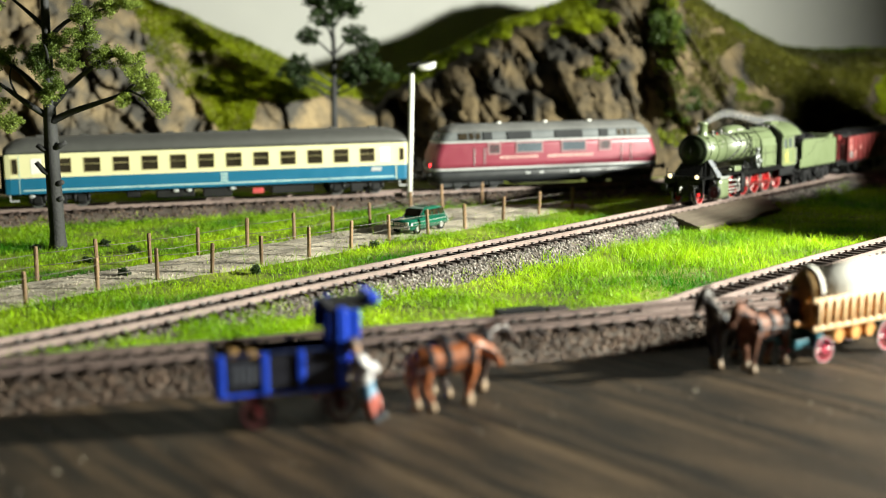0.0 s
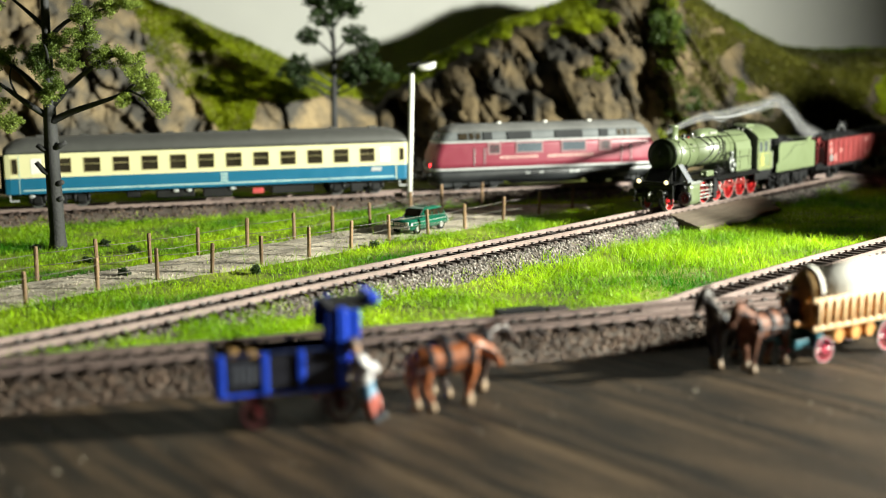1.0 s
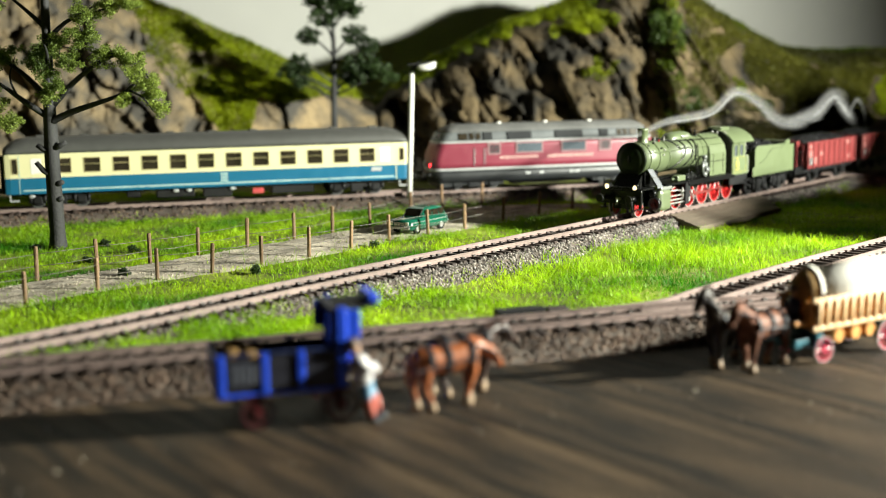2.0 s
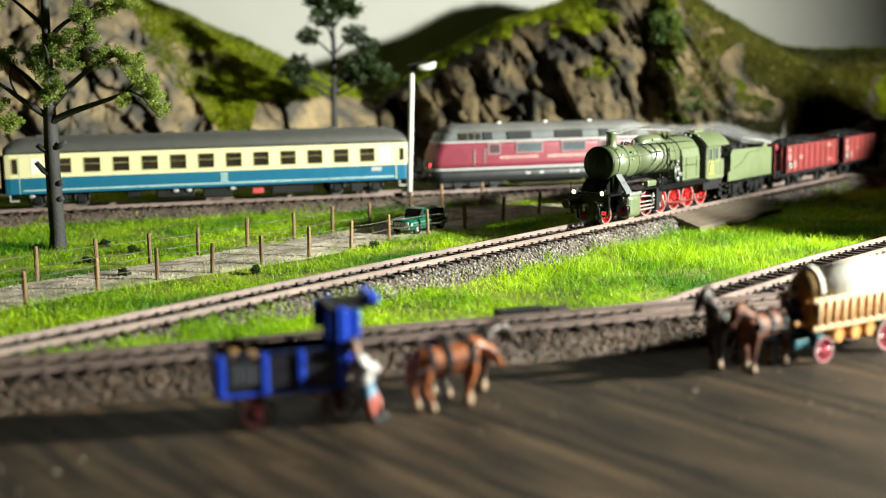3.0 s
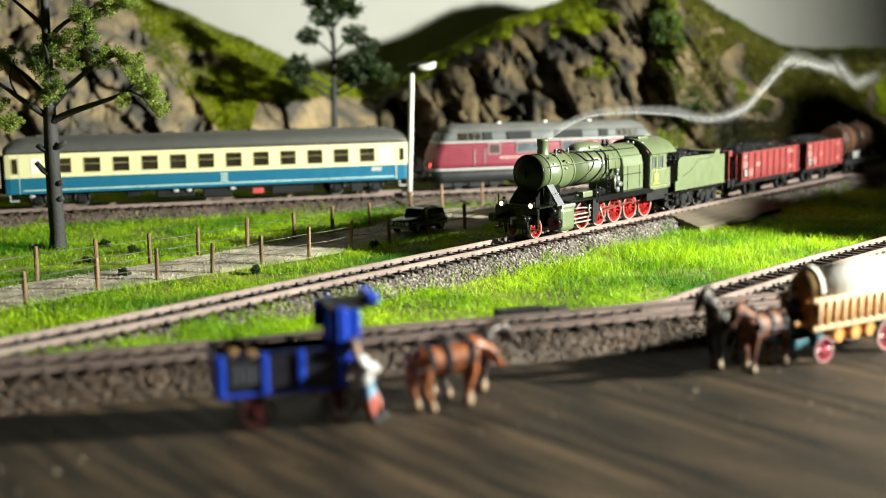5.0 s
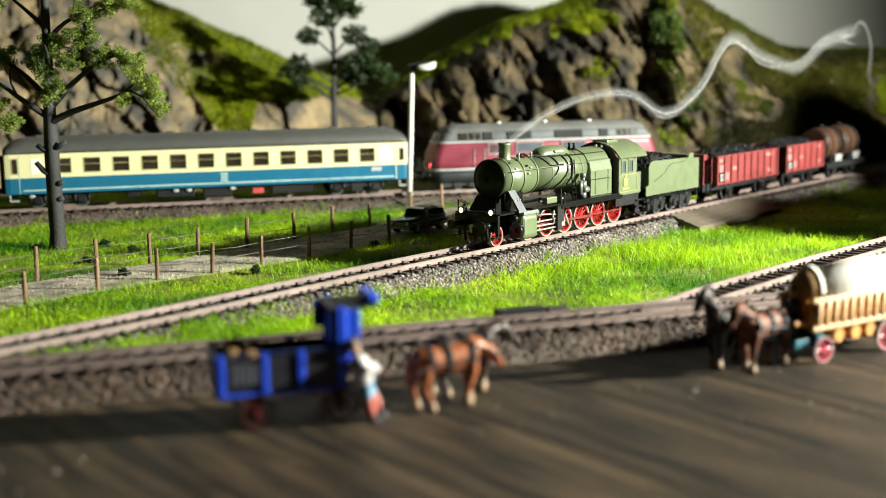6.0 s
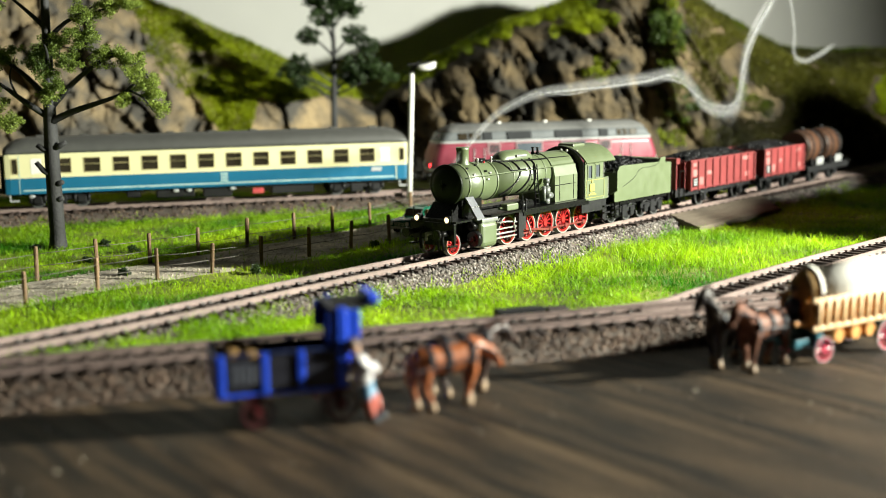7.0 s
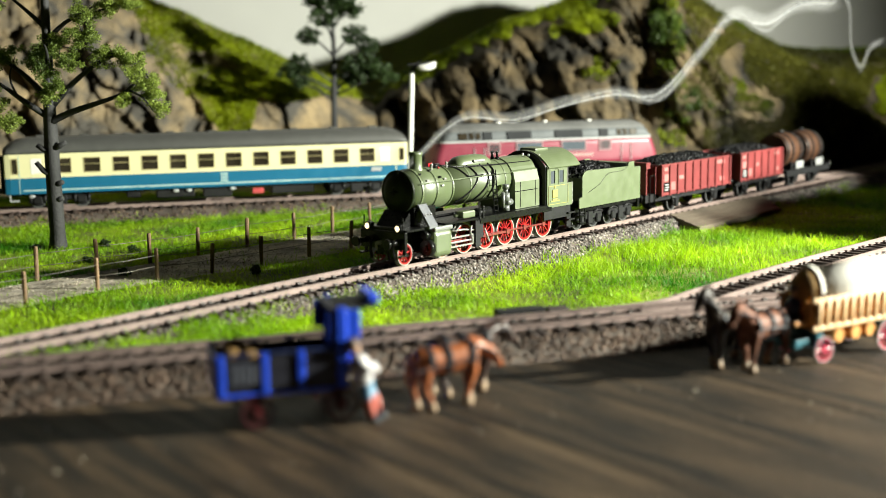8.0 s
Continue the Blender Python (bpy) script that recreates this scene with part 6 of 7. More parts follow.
# ---- carts ----
def horse(m, coat, label, head_drop=0.0, dark_legs=None):
    """A draught horse 21 mm high; local x forward."""
    h = thing("horse", m, label, "horse", "draught horses")
    bm = bm_new()
    secs = []
    for x, w, zc, hh in ((-12.6, 1.6, 16.4, 2.2), (-11.6, 3.6, 15.8, 3.9), (-8.5, 4.4, 15.6, 4.6), (-3, 4.0, 15.0, 4.5), (3, 4.0, 15.0, 4.7), (7, 4.2, 15.6, 4.9), (9.6, 3.4, 16.2, 4.2), (11.0, 1.8, 16.6, 2.6)):
        secs.append([(x, w * math.cos(a), zc + hh * math.sin(a)) for a in np.linspace(0, 2 * math.pi, 14, endpoint=False)])
    loft(bm, secs)
    part("torso", bm, coat, h)
    bm = bm_new()
    d = head_drop
    pipe(bm, spline3([(7.5, 0, 17), (11.0, 0, 20.5 - d * 0.3), (14.2, 0, 24.2 - d)], 3), [4.0, 3.6, 3.1, 2.7, 2.4, 2.1, 2.0], 10)
    pipe(bm, [(13.2, 0, 25.2 - d), (15.4, 0, 24.2 - d), (17.6, 0, 21.6 - d), (19.4, 0, 19.2 - d), (19.9, 0, 18.3 - d)], [1.5, 2.1, 1.7, 1.4, 0.9], 9)
    for y in (-1.1, 1.1):
        pipe(bm, [(13.4, y, 26 - d), (13.3, y * 1.3, 28 - d)], [0.6, 0.15], 5)
    part("head", bm, coat, h)
    for x, y, sw in ((8.0, 2.4, 1.2), (7.4, -2.4, -1.5), (-9.4, 2.6, -0.8), (-8.8, -2.6, 1.4)):
        bm = bm_new()
        back = x < 0
        pts = [(x, y, 14.5), (x + (0.4 if not back else -0.6), y, 10.0), (x + sw * 0.5 + (0 if not back else -1.4), y, 6.6), (x + sw, y, 3.0), (x + sw, y, 1.2)]
        pipe(bm, spline3(pts, 3), [2.6, 2.3, 2.0, 1.7, 1.4, 1.25, 1.2, 1.0, 0.95, 0.9, 1.0, 1.1, 1.2][:13], 8)
        leg = part("leg", bm, coat, h)
        bm = bm_new()
        pipe(bm, [(x + sw, y, 2.8), (x + sw, y, 1.2), (x + sw + 0.3, y, 0)], [1.25, 1.5, 1.75], 9)
        part("hoof", bm, HOOF, leg, "pale feathered hoof")
    bm = bm_new()
    pipe(bm, spline3([(-12.4, 0, 18), (-14.2, 0, 15), (-14.4, 0, 8)], 3), [0.8, 1.1, 1.2, 1.2, 1.1, 0.8, 0.3], 7)
    part("tail", bm, HARNESS if coat is HORSED else coat, h)
    bm = bm_new()
    for k in range(6):
        u = k / 5
        rbox(bm, 8.6 + u * 4.6 - 1.2, 8.6 + u * 4.6 + 1.0, -0.6, 0.6, 19.6 + u * 4.8 - d * u, 21.6 + u * 5 - d * u, 0.3, 1)
    part("mane", bm, HARNESS if coat is HORSED else coat, h)
    bm = bm_new()
    for x, w, hh in ((7.6, 4.5, 5.3), (-1.0, 4.25, 4.85), (-7.6, 4.7, 4.9)):
        secs = [[(x + dx, (w + o) * math.cos(a), 15.2 + (hh + o) * math.sin(a)) for dx, o in ((-0.7, 0), (-0.7, 0.4), (0.7, 0.4), (0.7, 0))] for a in np.linspace(0, 2 * math.pi, 18)]
        loft(bm, secs, smooth=False, caps=False)
    for y in (-4.4, 4.4):
        tube(bm, (8, y, 15.5), (-14, y * 1.05, 13.5), 0.4, n=6)
    pipe(bm, [(18.6, 1.6, 20.6 - d), (17, 1.9, 23.4 - d), (8, 3.6, 19.5)], 0.3, 5)
    pipe(bm, [(18.6, -1.6, 20.6 - d), (17, -1.9, 23.4 - d), (8, -3.6, 19.5)], 0.3, 5)
    part("harness", bm, HARNESS, h, "black leather harness")
    return h


def doll(m, label, sitting=False):
    bm = bm_new()
    if sitting:
        secs_legs = [[(0, 1.4, 9), (4.5, 1.5, 9.2), (5.5, 1.5, 4)], [(0, -1.4, 9), (4.5, -1.5, 9.2), (5.5, -1.5, 4)]]
        z = 9
    else:
        secs_legs = [[(0, 1.3, 10), (0.5, 1.4, 5), (0.2, 1.4, 0), (1.8, 1.4, 0.2)], [(0, -1.3, 10), (-1.2, -1.4, 5), (-1.6, -1.4, 0), (0, -1.4, 0.2)]]
        z = 9.5
    for p in secs_legs:
        pipe(bm, p, [1.7, 1.4, 1.1, 1.0][:len(p)], 8)
    pipe(bm, [(0, 0, z - 0.6), (0.1, 0, z + 3), (0.3, 0, z + 6), (0.3, 0, z + 7.4)], [2.1, 2.3, 2.5, 1.2], 10)
    for y in (2.6, -2.6):
        pipe(bm, [(0.3, y, z + 6.4), (1.6, y * 1.1, z + 3.6), (4.2, y * 0.8, z + 2.6)], [1.0, 0.85, 0.6], 7)
    ball(bm, (0.5, 0, z + 9.2), 1.6, 1, 0.9, 1.1)
    tube(bm, (0.4, 0, z + 10.0), (0.4, 0, z + 10.4), 2.6, n=12)
    tube(bm, (0.4, 0, z + 10.4), (0.4, 0, z + 11.6), 1.6, 1.3, n=12)
    ob = part("doll", bm, SEATED if sitting else DOLLS)
    ob.matrix_basis = m
    return tagged(ob, label, "figurine", "carter figurines")


def cart_wheel(parent, x, y, r, colour, spokes=10):
    bm = bm_new()
    ring(bm, (0, 0, 0), r * 0.84, r * 0.94, 1.1, 22)
    w = part("wheel", bm, colour, parent)
    w.matrix_basis = mm(x, y, r)
    bm = bm_new()
    tube(bm, (0, -1.0, 0), (0, 1.0, 0), r * 0.22, n=10)
    part("hub", bm, colour, w)
    bm = bm_new()
    tube(bm, (0, 0, 0), (r * 0.88, 0, 0), 0.34, n=5, caps=False)
    first = part("spoke", bm, colour, w)
    for k in range(1, spokes):
        again(first, w, mm(0, 0, 0, ry=360.0 * k / spokes))
    bm = bm_new()
    ring(bm, (0, 0, 0), r * 0.93, r, 1.4, 22)
    part("tyre", bm, LGREY if colour is MAGENTA else HARNESS, w)
    return w


def blue_cart():
    c = thing("delivery_cart", mm(-49.0, 369.5, 0, 17), "blue slatted delivery cart with roofed driver seat on deck", "cart")
    for s in (-1, 1):
        y = s * 10.0
        bm = bm_new()
        box(bm, -22, 17, y - 0.4, y + 0.4, 11.5, 22.0)
        sd = part("side_board", bm, CARTDARK, c, "dark blue black side board")
        for x in (-21.0, -8.0, 3.0, 15.5):
            bm = bm_new()
            rbox(bm, x - 1.1, x + 1.1, y + s * 0.4 - 0.5, y + s * 0.4 + 0.5, 10.0, 23.4, 0.3, 1)
            part("stake", bm, CARTBLUE, sd, "bright blue stake")
        for z0, z1 in ((10.0, 11.3), (22.6, 23.4)):
            bm = bm_new()
            rbox(bm, -22.6, 17.4, y + s * 0.3 - 0.5, y + s * 0.3 + 0.5, z0, z1, 0.3, 1)
            # top rail in a darker blue: shade put into its colour
            part("side_rail", bm, CARTBLUE if z0 < 15 else mat_once("cart_shadow_blue", (0.008, 0.02, 0.10), 0.5), sd)
        bm = bm_new()
        for k in range(5):
            box(bm, -18 + k * 1.9, -16.8 + k * 1.9, y + s * 0.5 - 0.25, y + s * 0.5 + 0.25, 14, 20)
        part("lettering_bars", bm, mat_once("faded_letter_paint", (0.15, 0.16, 0.2), 0.5), sd, "pale unreadable lettering")
        bm = bm_new()
        rbox(bm, 14, 17.5, y - 1.0, y + 1.0, 11, 35.5, 0.5, 1)
        part("seat_post", bm, CARTBLUE, c)
        bm = bm_new()
        rbox(bm, 10.8, 21.5, y - 0.5, y + 0.5, 25.5, 34.4, 0.4, 1)
        part("side_shield", bm, CARTBLUE, c)
    bm = bm_new()
    box(bm, -22, 18, -9.8, 9.8, 10.2, 11.6)
    part("floor_board", bm, CARTDARK, c)
    bm = bm_new()
    rbox(bm, -22.8, -21.6, -10, 10, 10.5, 22.5, 0.3, 1)
    part("tail_board", bm, CARTBLUE, c)
    bm = bm_new()
    rbox(bm, 14.4, 16.0, -10, 10, 11, 34.0, 0.4, 1)
    part("seat_back", bm, CARTBLUE, c)
    bm = bm_new()
    rbox(bm, 16, 24, -9.5, 9.5, 15.5, 17.5, 0.4, 1)
    rbox(bm, 24, 25.2, -9.5, 9.5, 9.5, 15.5, 0.4, 1)
    part("driver_seat", bm, CARTBLUE, c)
    bm = bm_new()
    rbox(bm, 11.5, 27, -10.6, 8, 34.5, 35.7, 0.5, 1)
    part("roof_board", bm, CARTDARK, c, "dark roof board above seat")
    bm = bm_new()
    rbox(bm, 23.5, 27.5, -11.2, 4, 36.0, 38.8, 0.9, 2)
    part("roof_sign", bm, CARTBLUE, c, "blue sign board on roof")
    for x in (-10.5, 15):
        for s in (-1, 1):
            cart_wheel(c, x, s * 10.5, 5.4, mat_once("dull_wheel_red", (0.10, 0.008, 0.010), 0.5))
        bm = bm_new()
        tube(bm, (x, -10.5, 5.4), (x, 10.5, 5.4), 0.7, n=8)
        box(bm, x - 1.4, x + 1.4, -8.5, 8.5, 6, 10.2)
        part("axle", bm, CARTDARK, c)
    bm = bm_new()
    tube(bm, (19, 0, 8), (60, 0, 11), 0.7, 0.5, n=7)
    box(bm, 25, 26.2, -9, 9, 8.6, 9.6)
    part("drawbar", bm, CARTDARK, c)
    for x, y, z, r in ((-16, -4.5, 12, 5.5), (-15, 4.6, 12, 5.3), (-17, -4, 21.5, 3.9), (-12, -5.5, 21, 3.4), (-15, 4, 21.5, 4.0), (-8, 3, 17.5, 4.0), (0, 0, 16, 4.5), (8, -3, 15.5, 4)):
        hb = bm_new()
        ball(hb, (0, 0, r * 0.8), r, 1.1, 0.9, 0.95, 10, 7)
        ob = part("straw_sack", hb, HAY)
        ob.matrix_basis = c.matrix_basis @ mm(x, y, 11.6 if z < 17 else z - r * 0.8)
        tagged(ob, "ochre straw filled sack lying in the blue cart", "sack", "sacks in the cart")
    horse(mm(1, 379.6, 0, 30), HORSE, "chestnut brown draught horse harnessed to the blue cart", head_drop=8.0)
    horse(mm(6, 396, 0, 30), mat_once("horse_near_black", (0.045, 0.022, 0.016), 0.45), "dark bay draught horse harnessed to the blue cart", head_drop=4.0)
    doll(mm(-20, 366, 0, 8, 0, -20) @ Matrix.Scale(1.28, 4), "painted carter figurine standing beside the blue cart")


def covered_wagon():
    a = 212.0
    c = thing("covered_wagon", mm(145.5, 444.5, 0, a) @ Matrix.Diagonal((1, 0.74, 1, 1)), "wooden covered wagon with white canvas top and slung barrels", "cart")
    # local x forward; front axle at +17, rear axle at -17
    for s in (-1, 1):
        y = s * 10.5
        bm = bm_new()
        box(bm, -42, 22, y - 0.4, y + 0.4, 13.5, 22.5)
        sd = part("side_board", bm, WOODY, c)
        for k in range(15):
            x = 20 - k * 4.3
            bm = bm_new()
            pipe(bm, [(x, y + s * 0.7, 12.8), (x, y + s * 1.1, 17), (x, y + s * 1.5, 22.6)], [1.05, 1.05, 1.0], 8)
            part("stave", bm, WOODP, sd, "pale turned wooden stave")
        for z in (12.6, 22.6):
            bm = bm_new()
            rbox(bm, -43, 23, y + s * 0.5 - 0.9, y + s * 0.5 + 1.1, z - 0.8, z + 0.8, 0.3, 1)
            part("side_rail", bm, WOODP, sd)
    bm = bm_new()
    box(bm, -42, 22, -10.2, 10.2, 12.2, 13.6)
    part("floor_board", bm, WOODY, c)
    bm = bm_new()
    box(bm, 21.5, 22.7, -10.2, 10.2, 13, 22)
    part("front_board", bm, WOODY, c)
    bm = bm_new()
    outer = [(10.0, 22.6)] + arc(0, 24.2, 9.4, 0, 180, 18) + [(-10.0, 22.6)]
    inner = [(-9.4, 22.6)] + arc(0, 24.2, 8.8, 180, 0, 18) + [(9.4, 22.6)]
    prism(bm, outer + inner, 16.5, -43, "x", smooth=True)
    part("canvas_top", bm, CANVAS, c, "white stretched canvas top")
    for x in (16.3,):
        bm = bm_new()
        secs = [[(x + dx, (9.35 + o) * math.cos(t), 24.2 + (9.35 + o) * math.sin(t)) for dx, o in ((-0.6, 0), (-0.6, 0.35), (0.6, 0.35), (0.6, 0))] for t in np.linspace(0.05, math.pi - 0.05, 20)]
        loft(bm, secs, smooth=False, caps=False)
        part("canvas_hoop", bm, CANVAS, c)
    bm = bm_new()
    ball(bm, (17.5, 0, 24.4), 8.5, 0.7, 1.0, 1.0, 18, 12)
    part("straw_load", bm, HAY, c, "ochre straw load bulging from the canvas")
    for x in (17, -17, ):
        for s in (-1, 1):
            cart_wheel(c, x, s * 11.5, 4.7 if x > 0 else 5.4, MAGENTA, 8)
        bm = bm_new()
        tube(bm, (x, -11.5, 5), (x, 11.5, 5), 0.8, n=8)
        box(bm, x - 1.5, x + 1.5, -9, 9, 5.5, 12.2)
        part("axle", bm, TEAL, c)
    bm = bm_new()
    rbox(bm, 19, 28, -7, 7, 5.2, 9.0, 0.8, 2)
    part("fore_carriage", bm, TEAL, c, "dark teal fore carriage")
    for x, y in ((8, 9), (-1, 9), (-9, 9), (8, -9)):
        bm = bm_new()
        secs = []
        for dy, r in ((-4.5, 2.5), (-2, 3.1), (0, 3.3), (2, 3.1), (4.5, 2.5)):
            secs.append([(x + r * math.cos(t), y - 3 + dy, 8.6 + r * math.sin(t)) for t in np.linspace(0, 2 * math.pi, 14, endpoint=False)])
        loft(bm, secs)
        part("slung_barrel", bm, WOODY, c, "small golden wooden barrel")
    bm = bm_new()
    rbox(bm, 22, 29, -8, 8, 14, 15.4, 0.4, 1)
    part("driver_bench", bm, WOODY, c)
    bm = bm_new()
    tube(bm, (27, 0, 8), (46, 0, 11), 0.7, 0.5, n=7)
    part("drawbar", bm, TEAL, c)
    horse(mm(112, 422.5, 0, 222), HORSED, "dark brown draught horse with grey harness before the covered wagon", head_drop=1.0)
    horse(mm(102, 430, 0, 222), mat_once("horse_black_brown", (0.03, 0.018, 0.012), 0.45), "black brown draught horse before the covered wagon", head_drop=-3.0)
    doll(mm(126, 433, 6.6, a), "painted driver figurine sitting on the covered wagon", True)


def crossing_slab():
    """A pale ramp slab on the near side of the middle track."""
    cs = thing("crossing_ramp", mm(MIDC.x, MIDC.y, 0, math.degrees(MIDA)), "pale weathered plank ramp beside the middle track", "ramp")
    m = mat_once("ramp_wood", (0.15, 0.118, 0.085), 0.85, vary=0.25, scale=160, bump=0.5)
    for k in range(4):
        bm = bm_new()
        y0 = -12.5 - k * 6.2
        z = 8.4 - k * 1.3
        bmv = [(105 - k * 2, y0), (232 - k * 6, y0), (232 - k * 6, y0 - 6.0), (105 - k * 2, y0 - 6.0)]
        lo = [bm.verts.new((x, y, -0.5)) for x, y in bmv]
        hi = [bm.verts.new((x, y, z if i < 2 else z - 1.2)) for i, (x, y) in enumerate(bmv)]
        bm.faces.new(lo)
        bm.faces.new(hi)
        for i in range(4):
            bm.faces.new((lo[i], lo[(i + 1) % 4], hi[(i + 1) % 4], hi[i]))
        part("board", bm, m, cs)


def mound():
    """Unseen hump added at the layout's edge to shade the middle track's far end."""
    nu, nv = 60, 40
    vs = []
    for i in range(nu):
        for j in range(nv):
            u, v = i / (nu - 1) * 2 - 1, j / (nv - 1) * 2 - 1
            x, y = 528 + 100 * u - 16 * v, 716 + 89 * u + 19 * v
            r = max(abs(u) ** 2.5, abs(v))
            top = np.interp(u, [-1, -0.66, -0.47, 0.27, 0.45, 0.62, 1], [128, 128, 137, 138, 164, 194, 194])
            z = top * max(0, 1 - r ** 9) + 3 * noise.fractal((x * 0.05, y * 0.05, 2), 1.0, 2.0, 3) * (1 - r)
            vs.append((x, y, z - 1))
    i = np.arange(nu * nv).reshape(nu, nv)
    f = np.stack([i[:-1, :-1], i[1:, :-1], i[1:, 1:], i[:-1, 1:]], -1).reshape(-1, 4)
    raw("mound", vs, f, ROCK, kind="structure", label="added unseen hump that shades the far track", category="hill", smooth=True)


# ---- smoke: soft rigid wisps that trail from the chimney ----
SMOKE_EARLY = {
    0: (-19, 50, -44, 56, -73, 54, -104, 50, -136, 47, -167, 36, -197, 21, -229, 10, -263, 4, -297, -3, -332, -9),
    0.5: (-19, 50, -45, 56, -77, 54, -110, 50, -145, 48, -181, 49, -218, 47, -255, 43, -290, 29, -293, -4, -255, -7),
    1: (-19, 50, -40, 54, -63, 56, -89, 55, -115, 56, -142, 59, -169, 63, -193, 52, -216, 38, -243, 30, -271, 24),
    1.5: (-19, 50, -47, 55, -80, 57, -114, 60, -147, 72, -182, 64, -217, 52, -254, 47, -292, 50, -329, 64, -368, 63),
}
SMOKE_MIDDLE = {
    3: (-19, 50, -41, 53, -65, 52, -92, 50, -119, 48, -146, 46, -175, 42, -203, 38, -232, 34, -261, 26, -252, 5),
    3.5: (-19, 50, -49, 59, -86, 55, -124, 47, -163, 35, -202, 21, -243, 9, -286, 2, -330, 3, -374, 4, -419, 5),
    4: (-19, 50, -55, 59, -99, 61, -146, 65, -194, 67, -242, 60, -291, 46, -340, 32, -390, 18, -441, 7, -477, -24),
    4.5: (-19, 50, -57, 60, -103, 60, -150, 56, -199, 52, -250, 53, -300, 65, -350, 82, -401, 73, -443, 39, -495, 26),
}
SMOKE_LATE = {
    6: (-19, 50, -55, 65, -99, 74, -146, 74, -192, 61, -236, 75, -276, 105, -326, 94, -379, 89, -429, 105, -482, 111),
    6.5: (-19, 50, -47, 62, -83, 64, -120, 64, -158, 64, -196, 73, -227, 96, -264, 83, -301, 77, -334, 52, -365, 63),
}
SMOKE_LAST = {
    7: (-19, 50, -45, 67, -81, 77, -119, 79, -159, 80, -199, 82, -241, 84, -277, 64, -318, 62, -338, 101, -370, 131),
    7.5: (-19, 50, -47, 65, -82, 71, -119, 77, -155, 90, -194, 102, -234, 98, -275, 95, -317, 95, -360, 99, -397, 116),
    8: (-19, 50, -56, 67, -103, 65, -152, 71, -201, 75, -252, 74, -300, 98, -348, 122, -402, 119, -457, 133, -513, 136),
}


def smoke_material(name, thick):
    m = bpy.data.materials.new(name)
    m.use_nodes = True
    nt = m.node_tree
    nt.nodes.remove(nt.nodes["Principled BSDF"])
    tc = nt.nodes.new("ShaderNodeTexCoord")
    sep = nt.nodes.new("ShaderNodeSeparateXYZ")
    nt.links.new(tc.outputs["Generated"], sep.inputs[0])

    def fade(sock, power):
        a = nt.nodes.new("ShaderNodeMath")
        a.operation = "MULTIPLY_ADD"
        a.inputs[1].default_value, a.inputs[2].default_value = 2, -1
        nt.links.new(sock, a.inputs[0])
        b = nt.nodes.new("ShaderNodeMath")
        b.operation = "MULTIPLY"
        nt.links.new(a.outputs[0], b.inputs[0])
        nt.links.new(a.outputs[0], b.inputs[1])
        c = nt.nodes.new("ShaderNodeMath")
        c.operation = "SUBTRACT"
        c.use_clamp = True
        c.inputs[0].default_value = 1
        nt.links.new(b.outputs[0], c.inputs[1])
        d = nt.nodes.new("ShaderNodeMath")
        d.operation = "POWER"
        d.inputs[1].default_value = power
        nt.links.new(c.outputs[0], d.inputs[0])
        return d.outputs[0]
    fx, fz = fade(sep.outputs[0], 1.0), fade(sep.outputs[2], 1.3)
    ns = nt.nodes.new("ShaderNodeTexNoise")
    ns.inputs["Scale"].default_value = 70
    nt.links.new(tc.outputs["Object"], ns.inputs["Vector"])
    m1 = nt.nodes.new("ShaderNodeMath")
    m1.operation = "MULTIPLY"
    nt.links.new(fx, m1.inputs[0])
    nt.links.new(fz, m1.inputs[1])
    m2 = nt.nodes.new("ShaderNodeMath")
    m2.operation = "MULTIPLY"
    nt.links.new(m1.outputs[0], m2.inputs[0])
    nt.links.new(ns.outputs["Fac"], m2.inputs[1])
    m3 = nt.nodes.new("ShaderNodeMath")
    m3.operation = "MULTIPLY"
    m3.inputs[1].default_value = thick
    nt.links.new(m2.outputs[0], m3.inputs[0])
    df, tl, tp = nt.nodes.new("ShaderNodeBsdfDiffuse"), nt.nodes.new("ShaderNodeBsdfTranslucent"), nt.nodes.new("ShaderNodeBsdfTransparent")
    for n in (df, tl):
        n.inputs["Color"].default_value = (0.9, 0.9, 0.92, 1)
    ad = nt.nodes.new("ShaderNodeMixShader")
    mx = nt.nodes.new("ShaderNodeMixShader")
    nt.links.new(df.outputs[0], ad.inputs[1])
    nt.links.new(tl.outputs[0], ad.inputs[2])
    nt.links.new(m3.outputs[0], mx.inputs[0])
    nt.links.new(tp.outputs[0], mx.inputs[1])
    nt.links.new(ad.outputs[0], mx.inputs[2])
    nt.links.new(mx.outputs[0], nt.nodes["Material Output"].inputs["Surface"])
    return m


def sheet(bm, secs):
    """A thin curved veil through rows of points."""
    rows = [[bm.verts.new(p) for p in s] for s in secs]
    for a, b in zip(rows, rows[1:]):
        for i in range(len(a) - 1):
            bm.faces.new((a[i], a[i + 1], b[i + 1], b[i])).smooth = True


WISPS = []
WISP_N = 46


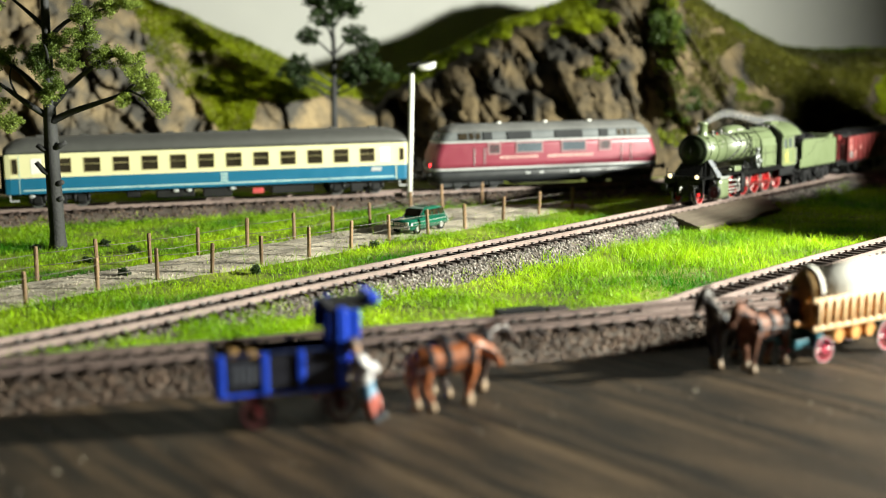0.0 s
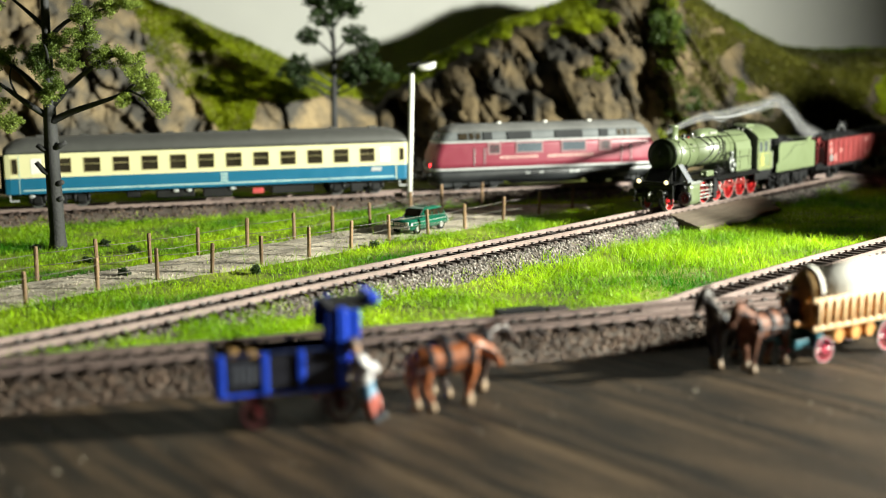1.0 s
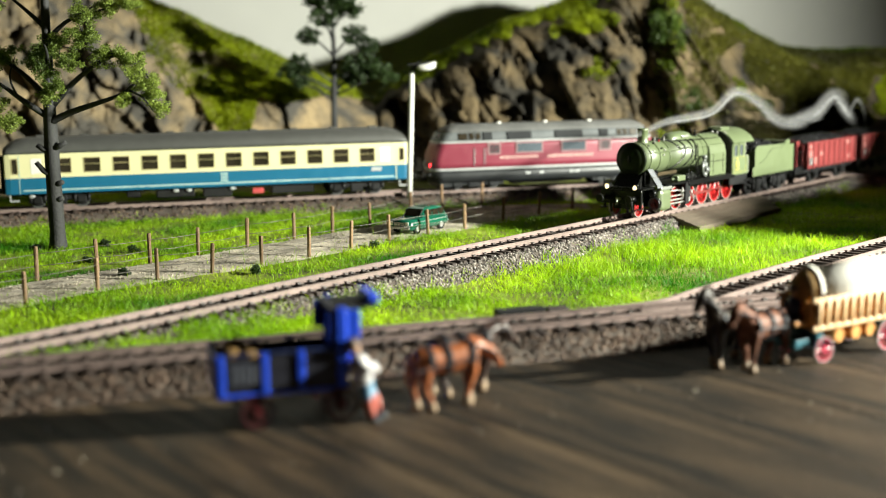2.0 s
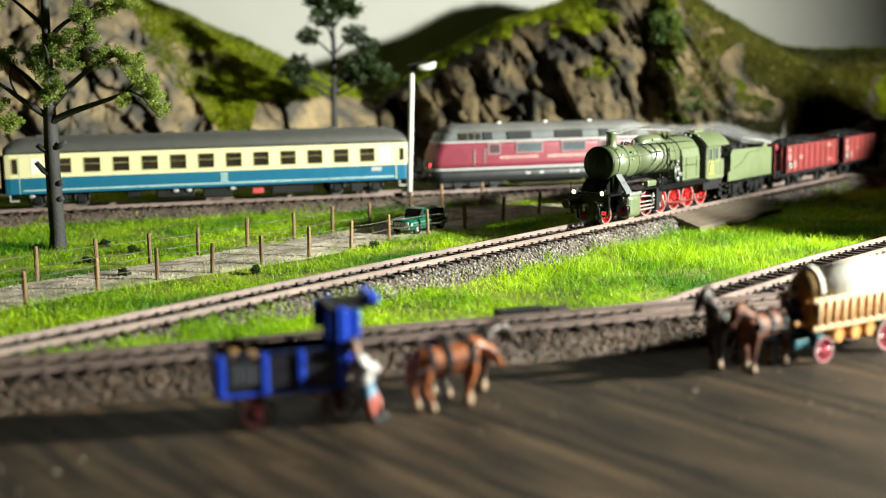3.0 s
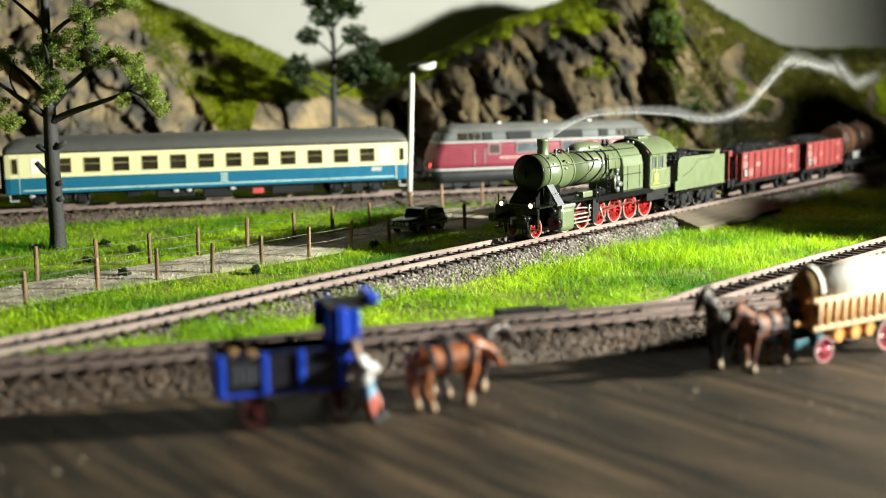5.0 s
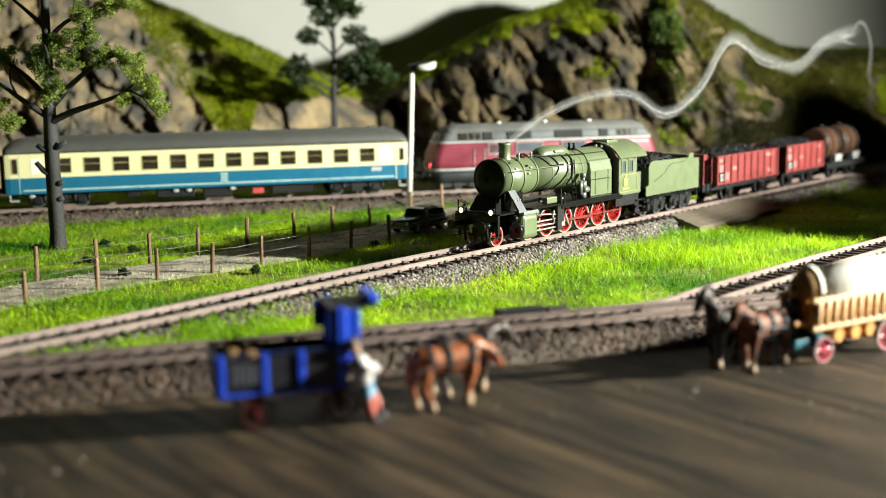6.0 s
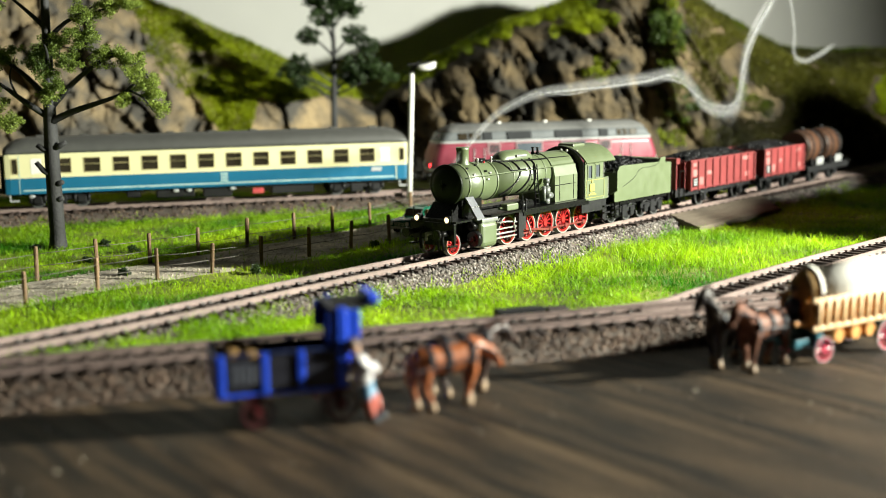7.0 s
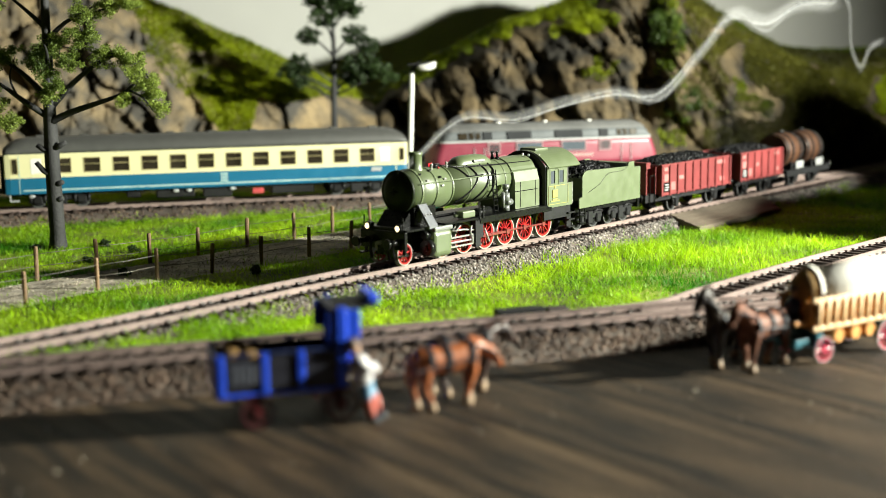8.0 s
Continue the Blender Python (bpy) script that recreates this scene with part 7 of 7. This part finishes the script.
def smoke():
    sm = thing("smoke_trail", label="thin white wispy smoke trailing from the chimney", category="smoke")
    # a bright filament, a broad faint veil, the torn end, and a second filament
    kinds = ((0.75, 1.1, 0.34), (2.6, 4.4, 0.11), (0.8, 2.2, 0.13), (0.6, 1.2, 0.20))
    mats = [smoke_material("smoke_wisp", k[2]) for k in kinds]
    for strand, (w0, w1, thick) in enumerate(kinds):
        for k in range(WISP_N):
            u = k / (WISP_N - 1)
            L, W = (9.0 + 4.5 * u) * (2.0 if strand == 1 else 1.15), w0 + w1 * u ** 0.8 * (1 + 0.35 * math.sin(2.3 * k + strand))
            bm = bm_new()
            secs = []
            for x in np.linspace(-1, 1, 9):
                r = math.sqrt(max(0.004, 1 - x * x))
                secs.append([(L * x, 0.9 * r * math.cos(a), W * r * math.sin(a)) for a in np.linspace(-math.pi / 2, math.pi / 2, 9)])
            sheet(bm, secs)
            WISPS.append((part("wisp", bm, mats[strand], sm), strand, u))
    return sm


# ---- everything that moves ----
def along(t):
    """How far the leading axle stands along the middle track."""
    return 150.39 - 40.443 * t + 1.0856 * t * t - 0.07333 * t ** 3


def train_pose(t):
    p = on_line(MIDC, MIDA, along(t))
    return mm(p.x, p.y, RT, math.degrees(MIDA) + 180)


def smoke_line(t, strand):
    sm = {**SMOKE_EARLY, **SMOKE_MIDDLE, **SMOKE_LATE, **SMOKE_LAST}
    v = sm[t]
    pts = [Vector((v[i], 0, v[i + 1])) for i in range(0, len(v), 2)]
    if strand == 2:
        # the torn end of the trail curls up and hangs down again
        e, w = pts[-1], 6 * math.sin(2.1 * t)
        shape = ((0, 0), (-18, 10 + w), (-34, 4), (-46, -12 - w), (-50, -34), (-66, -44 + w), (-82, -36), (-104, -30))
        return spline3([e + Vector((dx, 2 * math.sin(i + t), dz)) for i, (dx, dz) in enumerate(shape)], 8)
    if strand:
        n = len(pts)
        way, size = (1.3, 2.5) if strand == 1 else (2.1, 6.5)
        pts = [p + Vector((-3 * i / n, 2.0 * math.sin(i + t), (1.2 if strand == 1 else 0) + size * math.sin(way * i + 2 * t + strand) * (i / n) ** 0.8)) for i, p in enumerate(pts)]
    return spline3(pts, 8)


def at_fraction(line, u):
    d = [0.0]
    for a, b in zip(line, line[1:]):
        d.append(d[-1] + (b - a).length)
    s = u * d[-1] * 0.999
    for i in range(len(line) - 1):
        if d[i + 1] >= s:
            f = (s - d[i]) / max(1e-6, d[i + 1] - d[i])
            return line[i].lerp(line[i + 1], f), (line[i + 1] - line[i]).normalized()
    return line[-1], (line[-1] - line[-2]).normalized()


def motions():
    stops = [0.0, 1.0, 2.0, 3.0, 4.0, 5.0, 6.0, 7.0, 8.0]
    for ob in TRAIN:
        walk(ob, [(t, train_pose(t)) for t in stops])
    # wheels roll without slipping
    fine = [k * 0.2 for k in range(41)]
    for ob, x, r in WHEELS:
        walk(ob, [(t, mm(x, 0, r, ry=math.degrees((along(0) - along(t)) / r))) for t in fine])
    # rods follow the crank pins of the driving wheels
    finer = [k * 0.1 for k in range(81)]
    for i, (ob, kind) in enumerate(RODS):
        rows = []
        for t in finer:
            a = (along(0) - along(t)) / 7.75 + math.pi / 2 + (0 if i < 3 else math.pi / 2)
            dx, dz = CRANK * math.sin(a), CRANK * math.cos(a)
            px, pz = DRIVER_X[3] + dx, 7.75 + dz
            tilt = math.asin((pz - 7.8) / 29.5)
            if kind == "coupling":
                rows.append((t, mm(dx, 0, 7.75 + dz)))
            elif kind == "main":
                rows.append((t, mm(px, 0, pz, ry=math.degrees(tilt))))
            else:
                rows.append((t, mm(px + 29.5 * math.cos(tilt), 0, 0)))
        walk(ob, rows)
    # smoke
    times = sorted({**SMOKE_EARLY, **SMOKE_MIDDLE, **SMOKE_LATE, **SMOKE_LAST})
    for strand in range(4):
        lines = {t: smoke_line(t, strand) for t in times}
        for ob, st, u in WISPS:
            if st != strand:
                continue
            rows = []
            for t in times:
                p, d = at_fraction(lines[t], u)
                yaw = 180.0
                pitch = math.degrees(math.atan2(d.z, -d.x))
                pitch = max(-80, min(80, pitch))
                rows.append((t, train_pose(t) @ mm(p.x, p.y, p.z) @ pose(0, 0, 0, 0, 0, yaw) @ pose(0, 0, 0, 0, -pitch, 0)))
            walk(ob, rows)


# ---- build ----
room()
ground()
sand_path()
hills()
coach()
diesel()
street_lamp()
car()
tree_front()
tree_back()
shrubs()
LOCO = locomotive()
TENDER = tender()
TRAIN = [LOCO, TENDER,
         open_wagon(-230.0, -319.5, (-254.0, -305.0), True, "oxide red open goods wagon with brakeman platform and coal"),
         open_wagon(-335.5, -400.0, (-350.0, -385.0), False, "shorter oxide red open goods wagon filled with coal"),
         barrel_wagon()]
smoke()
blue_cart()
covered_wagon()
crossing_slab()
mound()
fence("weathered wooden post and wire fence on the meadow side", FENCE_NEAR, 16.2)
fence("weathered wooden post and wire fence on the far side", FENCE_FAR, 17.4)
meadow()
deck()
tracks()
motions()
